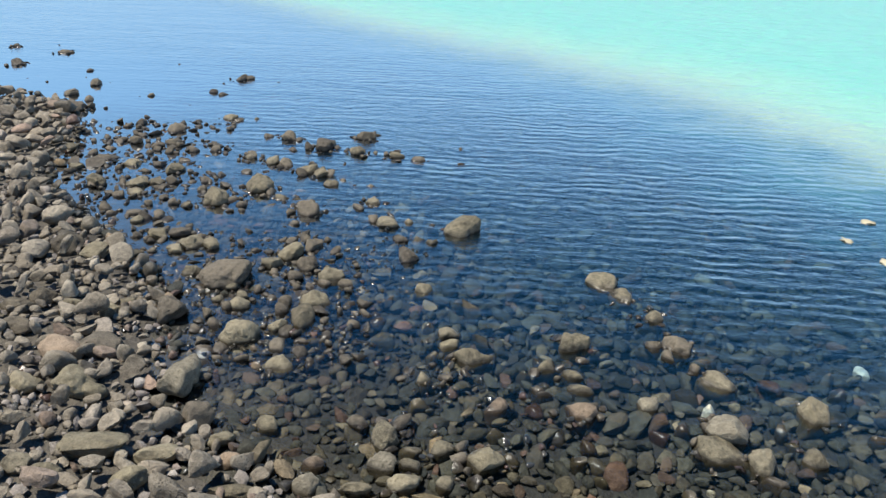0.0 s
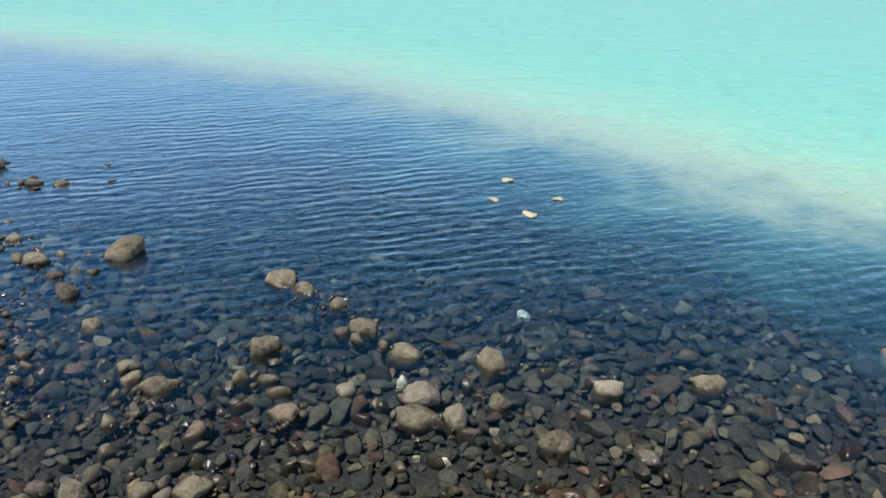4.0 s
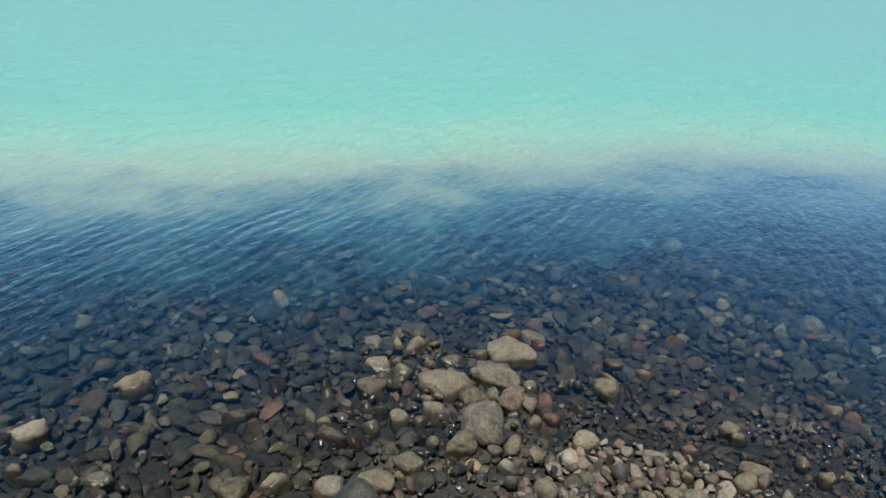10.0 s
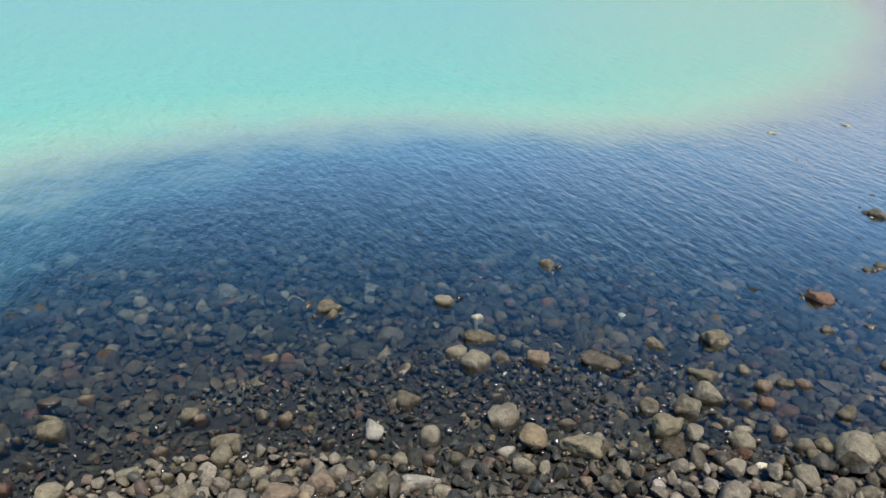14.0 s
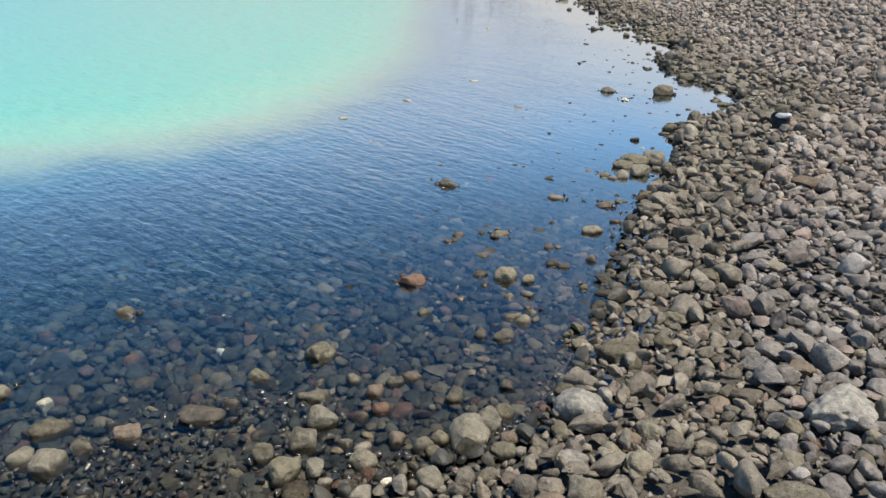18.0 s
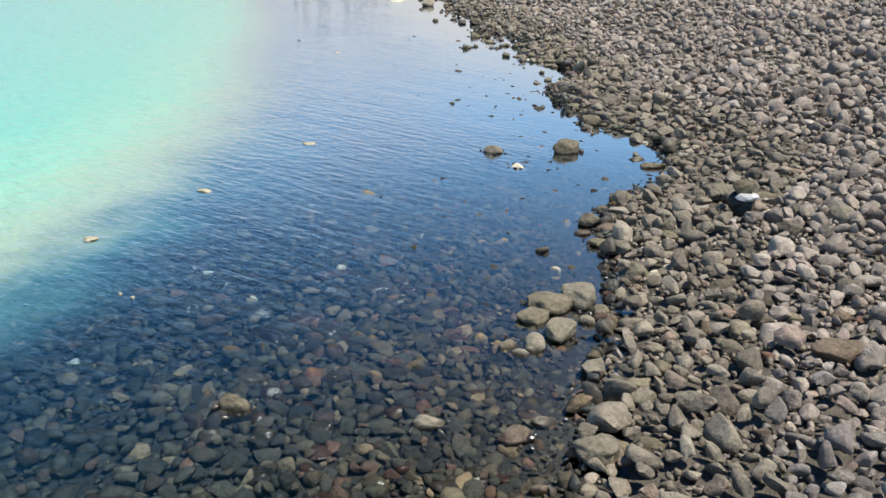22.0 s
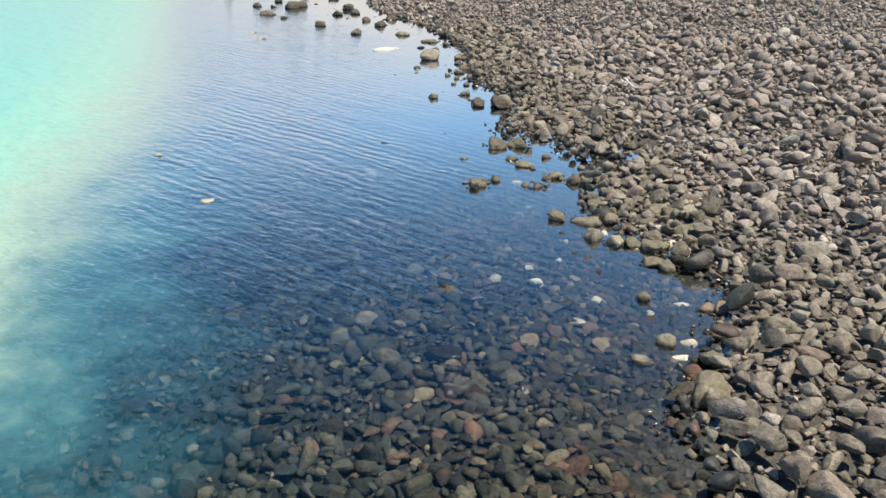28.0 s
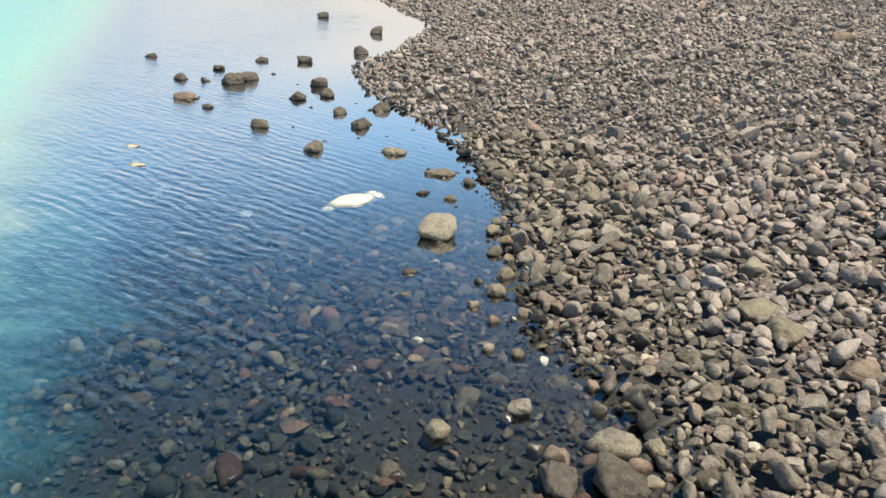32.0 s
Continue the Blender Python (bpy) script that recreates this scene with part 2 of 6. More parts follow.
def turbid_mat():
    """Milky suspended silt: a soft turquoise layer that thins out towards the stony shelf."""
    m, n, l = mat_base("milky_turquoise_water")
    out, mix = n.new("ShaderNodeOutputMaterial"), n.new("ShaderNodeMixShader")
    clear, dif = n.new("ShaderNodeBsdfTransparent"), n.new("ShaderNodeBsdfDiffuse")
    geo, thick = n.new("ShaderNodeNewGeometry"), n.new("ShaderNodeAttribute")
    thick.attribute_name = "silt"
    big = node(n, "ShaderNodeTexNoise", Scale=1.5, Detail=6.0, Roughness=0.62)
    l.new(geo.outputs["Position"], big.inputs["Vector"])
    f = math_node(n, l, "ADD", thick.outputs["Fac"], math_node(n, l, "MULTIPLY", math_node(n, l, "SUBTRACT", big.outputs["Fac"], 0.5), 0.42))
    deep = n.new("ShaderNodeAttribute")
    deep.attribute_name = "deep"
    col = ramp_node(n, l, f, [(0.0, (0.02, 0.13, 0.24)), (0.2, (0.04, 0.18, 0.255)), (0.32, (0.085, 0.24, 0.27)), (0.43, (0.27, 0.37, 0.30)), (0.52, (0.33, 0.44, 0.335)), (0.68, (0.262, 0.472, 0.38)), (1.0, (0.178, 0.465, 0.392))])
    alpha = n.new("ShaderNodeMapRange")
    alpha.interpolation_type = "SMOOTHSTEP"
    alpha.inputs["From Min"].default_value, alpha.inputs["From Max"].default_value = 0.06, 0.5
    l.new(f, alpha.inputs["Value"])
    alpha_out = math_node(n, l, "MAXIMUM", alpha.outputs[0], math_node(n, l, "MULTIPLY", deep.outputs["Fac"], 0.04))
    l.new(mix_col(n, l, math_node(n, l, "MULTIPLY", deep.outputs["Fac"], 0.7, True), (1.0, 1.0, 1.0), (0.42, 0.74, 1.0)), clear.inputs["Color"])     # red light is lost on the way to the lake floor
    l.new(col, dif.inputs["Color"])
    swell = n.new("ShaderNodeMapping")         # the choppy surface throws uneven light on the silt
    swell.inputs["Rotation"].default_value, swell.inputs["Scale"].default_value = (0, 0, radians(20)), (0.55, 1.0, 1.0)
    l.new(geo.outputs["Position"], swell.inputs[0])
    chop = node(n, "ShaderNodeTexNoise", Scale=5.5, Detail=4.0, Roughness=0.55)
    l.new(swell.outputs[0], chop.inputs["Vector"])
    wavy = node(n, "ShaderNodeBump", Strength=1.0, Distance=0.10)
    l.new(chop.outputs["Fac"], wavy.inputs["Height"])
    l.new(wavy.outputs[0], dif.inputs["Normal"])
    l.new(alpha_out, mix.inputs[0])
    l.new(clear.outputs[0], mix.inputs[1])
    l.new(dif.outputs[0], mix.inputs[2])
    l.new(mix.outputs[0], out.inputs[0])
    return m


def water_mat():
    m, n, l = mat_base("clear_water")
    out, mix = n.new("ShaderNodeOutputMaterial"), n.new("ShaderNodeMixShader")
    clear, gloss = n.new("ShaderNodeBsdfTransparent"), n.new("ShaderNodeBsdfGlossy")
    clear.inputs["Color"].default_value = (0.88, 0.94, 0.96, 1)
    gloss.inputs["Roughness"].default_value = 0.03
    geo = n.new("ShaderNodeNewGeometry")
    calm = n.new("ShaderNodeAttribute")
    calm.attribute_name = "open"
    turn = n.new("ShaderNodeMapping")
    turn.inputs["Rotation"].default_value = (0, 0, radians(8))
    l.new(geo.outputs["Position"], turn.inputs[0])
    ripple = node(n, "ShaderNodeTexWave", Scale=3.1, Distortion=8.0, Detail=4.0, Detail_Scale=0.8)
    ripple.bands_direction = "Y"
    l.new(turn.outputs[0], ripple.inputs["Vector"])
    stretch = n.new("ShaderNodeMapping")
    stretch.inputs["Scale"].default_value = (0.45, 1.0, 1.0)
    l.new(turn.outputs[0], stretch.inputs[0])
    chop = node(n, "ShaderNodeTexNoise", Scale=16.0, Detail=4.0, Roughness=0.6)
    l.new(stretch.outputs[0], chop.inputs["Vector"])
    long = n.new("ShaderNodeMapping")
    long.inputs["Scale"].default_value = (0.8, 4.4, 1.0)
    l.new(turn.outputs[0], long.inputs[0])
    crest = node(n, "ShaderNodeTexNoise", Scale=1.0, Detail=2.0, Roughness=0.45)
    l.new(long.outputs[0], crest.inputs["Vector"])
    patch = node(n, "ShaderNodeTexNoise", Scale=0.9, Detail=3.0)
    l.new(geo.outputs["Position"], patch.inputs["Vector"])
    gust = n.new("ShaderNodeAttribute")
    gust.attribute_name = "gust"
    spots = n.new("ShaderNodeMapRange")
    spots.inputs["From Min"].default_value, spots.inputs["From Max"].default_value = 0.30, 0.60
    l.new(patch.outputs["Fac"], spots.inputs["Value"])
    lines = math_node(n, l, "MULTIPLY", ripple.outputs["Fac"], math_node(n, l, "MULTIPLY", spots.outputs[0], gust.outputs["Fac"]))
    shelf = n.new("ShaderNodeAttribute")      # the open lake is choppier and mirrors less
    shelf.attribute_name = "shelf"
    rougher = math_node(n, l, "MULTIPLY_ADD", shelf.outputs["Fac"], -1.25)
    rougher.node.inputs[2].default_value = 1.8
    h = math_node(n, l, "ADD", math_node(n, l, "MULTIPLY", lines, 0.18), math_node(n, l, "MULTIPLY", chop.outputs["Fac"], rougher))
    h = math_node(n, l, "ADD", h, math_node(n, l, "MULTIPLY", crest.outputs["Fac"], 0.45))
    h = math_node(n, l, "MULTIPLY", h, calm.outputs["Fac"])
    b = node(n, "ShaderNodeBump", Strength=1.0, Distance=0.013)
    l.new(h, b.inputs["Height"])
    fres = node(n, "ShaderNodeFresnel", IOR=1.45)
    l.new(b.outputs[0], fres.inputs["Normal"])
    l.new(b.outputs[0], gloss.inputs["Normal"])
    mirror = math_node(n, l, "MULTIPLY", math_node(n, l, "SUBTRACT", fres.outputs[0], 0.047), math_node(n, l, "MULTIPLY_ADD", shelf.outputs["Fac"], 3.9), True)
    mirror.node.inputs[1].links[0].from_node.inputs[2].default_value = 1.25
    l.new(mirror, mix.inputs[0])
    l.new(clear.outputs[0], mix.inputs[1])
    l.new(gloss.outputs[0], mix.inputs[2])
    l.new(mix.outputs[0], out.inputs[0])
    return m


# ---- plan: the waterline and the edge of the stony shelf, from one end of the beach to the other ----
SHORE = np.array([(-60, 14), (-9, 8.4), (-4.6, 7.25), (-3.7, 7.1), (-3.1, 6.7), (-2.8, 6.0), (-2.6, 5.0), (-2.1, 4.4), (-1.3, 3.5), (-1.15, 3.0), (-0.9, 2.5), (-0.3, 2.05), (0.6, 1.7), (1.6, 1.2), (2.35, 0.6), (2.6, 0.0),
                  (2.45, -0.5), (2.3, -1.2), (2.2, -1.7), (1.9, -2.2), (1.6, -2.7), (1.6, -3.1), (1.75, -3.7), (1.95, -4.3), (2.2, -5.1), (2.4, -6.0), (2.6, -7.0), (2.95, -7.9), (3.0, -8.5),
                  (2.75, -9.2), (3.0, -10.0), (3.6, -10.4), (4.2, -10.8), (4.7, -11.5), (4.7, -12.2), (4.75, -12.8), (5.4, -13.2), (5.85, -13.5), (6.1, -14.15), (6.0, -14.65), (6.4, -14.55), (6.65, -15.0), (6.95, -14.75), (7.3, -15.1), (7.6, -16.2)], float)
SHORE_END = np.array([(8.4, -16.7), (9.0, -17.6), (9.4, -18.3), (10.1, -19.1), (11.1, -20.0), (12.4, -20.8), (13.5, -21.9), (13.9, -23.5), (15.1, -26.5), (18, -29), (30, -40), (90, -95)], float)
SHORE = np.concatenate([SHORE, SHORE_END])
EDGE = np.array([(-34, 62), (-9, 20), (-2.7, 11.7), (-1.1, 10), (0.7, 8.5), (2.1, 7.1), (2.9, 5.8), (3.6, 4.6), (4.2, 3.3), (5.0, 2.1), (5.6, 1.2), (6.3, 0.2), (6.7, -1.2), (6.6, -2.8), (6.0, -4.2), (5.8, -5.5),
                 (6.1, -7), (6.6, -8.4), (7.4, -10), (8.8, -11.8), (10, -13.7), (11.6, -15.6), (13.3, -17.3), (18, -22), (32, -35), (95, -90)], float)


def side_of(line, x, y):
    """Distance from a line of points, above 0 on the lake's side of it."""
    p = np.stack([np.ravel(x), np.ravel(y)], 1)
    best, sign = np.full(len(p), 1e9), np.zeros(len(p))
    for a, b in zip(line[:-1], line[1:]):
        d = b - a
        k = np.clip(((p - a) @ d) / (d @ d), 0, 1)
        off = p - a - k[:, None] * d
        dist = np.hypot(off[:, 0], off[:, 1])
        cross = d[0] * (p[:, 1] - a[1]) - d[1] * (p[:, 0] - a[0])
        near = dist < best - 1e-9
        best = np.where(near, dist, best)
        sign = np.where(near, np.sign(cross), sign)
    return (best * sign).reshape(np.shape(x))


def waves(x, y, seed):
    """A smooth, uneven field of about -1 to 1."""
    r = np.random.RandomState(seed)
    out = 0
    for k in range(9):
        a, f, ph = r.uniform(0, 2 * np.pi), 0.6 * 1.45 ** k, r.uniform(0, 6.28)
        out = out + np.sin(f * (np.cos(a) * x + np.sin(a) * y) + ph) / 1.25 ** k
    return out / 3.0


def ground_z(x, y):
    s = side_of(SHORE, x, y)
    e = side_of(EDGE, x, y)
    land = np.where(s < 0, 0.085 * np.minimum(-s, 4) + 0.03 * np.clip(-s - 4, 0, 30), 0)
    lake = np.where(s > 0, -0.022 * (1 - np.exp(-np.maximum(s, 0) / 0.3)) - 0.02 * s - 0.011 * np.minimum(s, 6) ** 2, 0)
    drop = -0.06 * np.clip(e, 0, 30)
    return land + np.maximum(lake, -0.9) + drop + 0.018 * waves(x, y, 4) * np.clip(2.5 - e, 0, 1) - 0.015


def steps(lo, hi, fine, far):
    mid = list(np.arange(lo, hi, fine))
    grow, left, right = fine, [], []
    a, b = lo, mid[-1]
    while b < far:
        grow *= 1.25
        a, b = a - grow, b + grow
        left.append(a)
        right.append(b)
    return np.array(left[::-1] + mid + right)


def sheet(name, x, y, z, material, **fields):
    """One sheet over a grid, with a value a corner for each named field."""
    nx, ny = len(x), len(y)
    X, Y = np.meshgrid(x, y, indexing="ij")
    verts = np.stack([X, Y, z(X, Y)], -1).reshape(-1, 3)
    i = np.arange(nx * ny).reshape(nx, ny)
    quads = np.stack([i[:-1, :-1], i[1:, :-1], i[1:, 1:], i[:-1, 1:]], -1).reshape(-1, 4)
    me = bpy.data.meshes.new(name)
    me.from_pydata(verts.tolist(), [], quads.tolist())
    for key, f in fields.items():
        me.attributes.new(key, "FLOAT", "POINT").data.foreach_set("value", np.ascontiguousarray(f(X, Y).ravel(), np.float32))
    me.polygons.foreach_set("use_smooth", np.ones(len(me.polygons), bool))
    me.materials.append(material)
    return new(name, me)


def smooth(a, b, v):
    k = np.clip((v - a) / (b - a), 0, 1)
    return k * k * (3 - 2 * k)


gx, gy = steps(-9, 20, 0.25, 500), steps(-34, 16, 0.25, 500)
ground = sheet("ground", gx, gy, ground_z, ground_mat(), silt=lambda x, y: smooth(1.4, 2.6, side_of(EDGE, x, y) + 0.25 * waves(x, y, 8)), wet=lambda x, y: smooth(-0.35, 0.05, side_of(SHORE, x, y) + 0.15 * waves(x, y, 3)))
tagged(ground, "dark gravel shore sloping into a lake with pale silt", "ground", kind="structure")
turbid = sheet("turbid_water", gx, gy, lambda x, y: 0 * x - 0.012, turbid_mat(), silt=lambda x, y: np.clip(0.45 + side_of(EDGE, x, y) / np.where(side_of(EDGE, x, y) < 0, np.interp(y, [-8, -4, 0], [3.9, 3.2, 5.2]), 3.4), 0, 1), deep=lambda x, y: smooth(0.0, 2.6, side_of(SHORE, x, y)) * np.interp(y, [-6, -1], [1.0, 1.6]))
tagged(turbid, "milky turquoise silt hanging in the lake water", "water", kind="structure")
water = sheet("water", gx, gy, lambda x, y: 0 * x, water_mat(), shelf=lambda x, y: smooth(1.0, -0.8, side_of(EDGE, x, y)), gust=lambda x, y: (0.2 + 0.8 * smooth(0.8, -0.6, side_of(EDGE, x, y))) * np.clip(smooth(-1.0, 1.5, y) * (1 - 0.6 * smooth(4, 9, y)) + smooth(-10, -14, y), 0.25, 1), open=lambda x, y: 0.15 + 0.85 * smooth(0.3, 2.2, side_of(SHORE, x, y)))
tagged(water, "clear rippled lake surface reflecting blue sky", "water", kind="structure")
water.visible_shadow = turbid.visible_shadow = False


# ---- stones ----
def ball(level):
    bm = bmesh.new()
    bmesh.ops.create_icosphere(bm, subdivisions=level, radius=1)
    v = np.array([p.co[:] for p in bm.verts])
    f = np.array([[q.index for q in p.verts] for p in bm.faces])
    bm.free()
    return v, f


def lumps(u, r, freq, octaves):
    """Uneven relief over directions u, about -1 to 1."""
    out = np.zeros(len(u))
    for k in range(octaves):
        w = r.normal(size=(3, 3)) * freq * 1.8 ** k
        out += np.sin(u @ w[0] + 1.3 * np.sin(u @ w[1] + r.uniform(0, 6.28)) + r.uniform(0, 6.28)) * np.cos(0.6 * (u @ w[2])) / 1.7 ** k
    return out / 1.6


def stone_shape(level, seed, rough=0.26, flat=0.75, cuts=11, deep=0.34, worn=0.86):
    """A worn stone of about unit radius: a lumpy ball with a few faces worn flat."""
    v, f = ball(level)
    v = v.copy()
    r = np.random.RandomState(seed)
    u = v.copy()
    v *= (1 + rough * lumps(u, r, 1.3, 2))[:, None]
    for _ in range(cuts):
        d = r.normal(size=3)
        d /= np.linalg.norm(d)
        h = r.uniform(deep, deep + 0.40)
        over = v @ d - h
        over = 0.5 * (over + np.sqrt(over ** 2 + 0.010)) - 0.009     # the rim of a worn face is rounded
        v -= np.maximum(over, 0)[:, None] * d * worn
    if level > 1:
        v *= (1 + (0.07 if level < 3 else 0.10) * lumps(u, r, 3.0, 2 if level < 3 else 4))[:, None]
    v /= np.abs(v[:, :2]).max()
    v *= (1, r.uniform(0.55, 0.95), flat * r.uniform(0.75, 1.15))
    return v, f


def turns(r, n, tilt):
    """n turn matrices: any heading, leaning up to about tilt radians."""
    a, b, c = r.uniform(0, 2 * np.pi, n), r.normal(0, tilt, n), r.normal(0, tilt, n)
    ca, sa, cb, sb, cc, sc = np.cos(a), np.sin(a), np.cos(b), np.sin(b), np.cos(c), np.sin(c)
    o, i = np.zeros(n), np.ones(n)
    rz = np.array([[ca, -sa, o], [sa, ca, o], [o, o, i]]).transpose(2, 0, 1)
    ry = np.array([[cb, o, sb], [o, i, o], [-sb, o, cb]]).transpose(2, 0, 1)
    rx = np.array([[i, o, o], [o, cc, -sc], [o, sc, cc]]).transpose(2, 0, 1)
    return np.einsum("nij,njk,nkl->nil", rz, ry, rx)


def stone_heap(name, xy, radius, z, seed, material, level, tilt=0.35, flat=0.68, sharp=58):
    """Many stones as one mesh."""
    r = np.random.RandomState(seed)
    shapes = [stone_shape(level, 900 + seed * 50 + k, flat=flat) for k in range(14)]
    pick, rot = r.randint(0, 14, len(xy)), turns(r, len(xy), tilt)
    vs, fs, at = [], [], 0
    for k, (v, f) in enumerate(shapes):
        m = np.nonzero(pick == k)[0]
        if not len(m):
            continue
        p = np.einsum("nij,vj->nvi", rot[m], v)
        held = p[:, f, 2].max(2) > -0.22          # the bedded underside is left open
        p = p * radius[m, None, None] + np.concatenate([xy[m], z[m, None]], 1)[:, None]
        vs.append(p.reshape(-1, 3))
        fs.append((f[None] + (at + np.arange(len(m)) * len(v))[:, None, None])[held])
        at += len(m) * len(v)
    v, f = np.concatenate(vs), np.concatenate(fs)
    used, f = np.unique(f, return_inverse=True)
    v, f = v[used], f.reshape(-1, 3)
    me = bpy.data.meshes.new(name)
    me.vertices.add(len(v))
    me.vertices.foreach_set("co", v.ravel().astype(np.float32))
    me.loops.add(len(f) * 3)
    me.loops.foreach_set("vertex_index", f.ravel().astype(np.int32))
    me.polygons.add(len(f))
    me.polygons.foreach_set("loop_start", (np.arange(len(f)) * 3).astype(np.int32))
    me.polygons.foreach_set("use_smooth", np.ones(len(f), bool))
    me.update(calc_edges=True)
    me.validate()
    me.set_sharp_from_angle(angle=radians(sharp))
    me.materials.append(material)
    return new(name, me)


TAKEN = []      # x, y, radius of the single rocks, round which the loose stones lie


def strew(x0, x1, y0, y1, count, sizes, seed, keep, gap=0.72, held=()):
    """Places and radii of stones thrown into a field, the large first, none far into another."""
    r = np.random.RandomState(seed)
    p = np.stack([r.uniform(x0, x1, count), r.uniform(y0, y1, count)], 1)
    rad = np.sort(np.exp(r.normal(np.log(sizes[0]), sizes[1], count)).clip(sizes[2], sizes[3]))[::-1]
    m = keep(p[:, 0], p[:, 1])
    p, rad = p[m], rad[m]
    cell, grid, got = 2.0 * sizes[3], {}, []
    for x, y, q in list(TAKEN) + list(held):
        grid.setdefault((int(x // cell), int(y // cell)), []).append((x, y, q))
    for (x, y), q in zip(p.tolist(), rad.tolist()):
        i, j = int(x // cell), int(y // cell)
        free = True
        for a in (i - 1, i, i + 1):
            for b in (j - 1, j, j + 1):
                for u, w, s in grid.get((a, b), ()):
                    if (u - x) ** 2 + (w - y) ** 2 < (gap * (q + s)) ** 2:
                        free = False
                        break
                if not free:
                    break
            if not free:
                break
        if free:
            grid.setdefault((i, j), []).append((x, y, q))
            got.append((x, y, q))
    return np.array(got)


ROCK_WORD = {"olive": "olive-brown weathered", "grey": "pale grey smooth-worn", "pink": "pinkish-brown worn", "dark": "dark brown pitted", "red": "rust-red worn", "pale": "cream-coloured flat", "white": "bleached white"}
rock_count = 0


def rock(x, y, w, d, top, heading, tone):
    """A single stone of its own shape: width and depth as seen along its heading, and the height of its top."""
    global rock_count
    rock_count += 1
    g = float(ground_z(np.array([x]), np.array([y]))[0])
    out = float(side_of(SHORE, np.array([x]), np.array([y]))[0])
    sunk = top < 0
    low, high = g - 0.02, max(g + 0.25 * min(w, d), min(g + 0.03 + 0.35 * min(w, d), -0.013)) if sunk else top
    if not sunk:
        high = min(high, max(g, -0.06) + 0.02 + 0.8 * max(min(w, d), 0.5 * max(w, d)))
        if tone == "pale":          # flat shards and shells
            high = min(high, max(g, -0.03) + 0.02 + 0.25 * w)
    if high - low < 0.35 * w:
        low = high - 0.35 * w
    v, f = stone_shape(5 if w > 0.24 else 4 if w > 0.09 else 3, 3000 + rock_count, rough=0.26, flat=1.0, cuts=9, deep=0.46, worn=0.82)
    if w > 0.12 and tone in ("olive", "dark", "white"):
        r = np.random.RandomState(9000 + rock_count)
        u = v / np.linalg.norm(v, axis=1)[:, None]
        for k in range(r.randint(8, 26)):      # holes and chips of porous rock
            p = r.normal(size=3)
            p[2] = abs(p[2])
            p /= np.linalg.norm(p)
            wide = r.uniform(0.06, 0.24)
            v = v * (1 - r.uniform(0.4, 0.95) * wide * np.exp(-(1 - u @ p) * 2 / wide ** 2))[:, None]
    v = v - (v.max(0) + v.min(0)) / 2
    v = v / (v.max(0) - v.min(0))
    blunt = float(np.interp((high - low) / min(w, d), [0.5, 1.3], [0.9, 0.72]))     # tall stones are blocks, not cones
    v[:, 2] = np.sign(v[:, 2]) * 0.5 * (2 * np.abs(v[:, 2])) ** blunt
    v = v * (w * 1.04, d * 1.04, high - low)
    a = radians(heading)
    v = v @ np.array([[math.cos(a), math.sin(a), 0], [-math.sin(a), math.cos(a), 0], [0, 0, 1]])
    v[:, 2] += (high - low) / 2
    name = "boulder" if w > 0.22 else "cobble" if w > 0.12 else "stone" if w > 0.07 else "pebble"
    me = bpy.data.meshes.new(name)
    me.from_pydata(v.tolist(), [], f.tolist())
    me.polygons.foreach_set("use_smooth", np.ones(len(me.polygons), bool))
    me.materials.append(ROCK[tone])
    ob = new(name, me)
    ob.location = (x, y, low)
    where = "lying on the shallow lake floor" if sunk else "standing out of the shallow water" if out > 0.15 else "at the wet waterline" if out > -0.3 else "lying on the stony beach"
    tagged(ob, ROCK_WORD[tone] + " " + name + " " + where, "rock", group=name + "s of the shore")
    TAKEN.append((x, y, 0.42 * (w + d) / 2 if not sunk else min(0.2 * w, 0.038)))
    return ob


rock(-4.72, 8.99, 0.12, 0.09, 0.056, 0, "dark")
rock(-4.06, 8.69, 0.18, 0.08, 0.033, 0, "dark")
rock(0.12, 5.65, 0.09, 0.07, 0.032, 0, "dark")
rock(0.16, 5.33, 0.13, 0.05, 0.034, 0, "dark")
rock(0.11, 4.23, 0.21, 0.17, 0.091, 0, "olive")
rock(-0.67, 3.26, 0.12, 0.18, 0.082, 0, "olive")
rock(-0.77, 3.20, 0.10, 0.08, 0.047, 0, "olive")
rock(-0.93, 3.13, 0.18, 0.15, 0.078, 0, "olive")
rock(0.08, 3.46, 0.07, 0.05, 0.027, 0, "olive")
rock(-0.99, 3.40, 0.10, 0.08, 0.058, 0, "olive")
rock(-1.05, 3.38, 0.07, 0.06, 0.043, 0, "dark")
rock(-0.06, 3.23, 0.07, 0.06, 0.038, 0, "olive")
rock(0.03, 3.15, 0.11, 0.09, 0.033, 0, "olive")
rock(0.03, 3.05, 0.10, 0.08, 0.031, 0, "olive")
rock(0.13, 2.95, 0.16, 0.12, 0.072, 0, "olive")
rock(-0.05, 2.99, 0.06, 0.06, 0.034, 0, "olive")
rock(0.21, 2.98, 0.06, 0.10, 0.040, 0, "olive")
rock(0.07, 2.88, 0.06, 0.08, -0.02, 0, "red")
rock(-0.08, 2.81, 0.08, 0.12, 0.049, 0, "olive")
rock(-0.10, 2.64, 0.09, 0.06, 0.026, 0, "olive")
rock(0.20, 2.46, 0.06, 0.05, 0.029, 0, "olive")
rock(-0.22, 2.42, 0.11, 0.15, 0.064, 0, "olive")
rock(-0.12, 2.35, 0.09, 0.05, 0.027, 0, "olive")
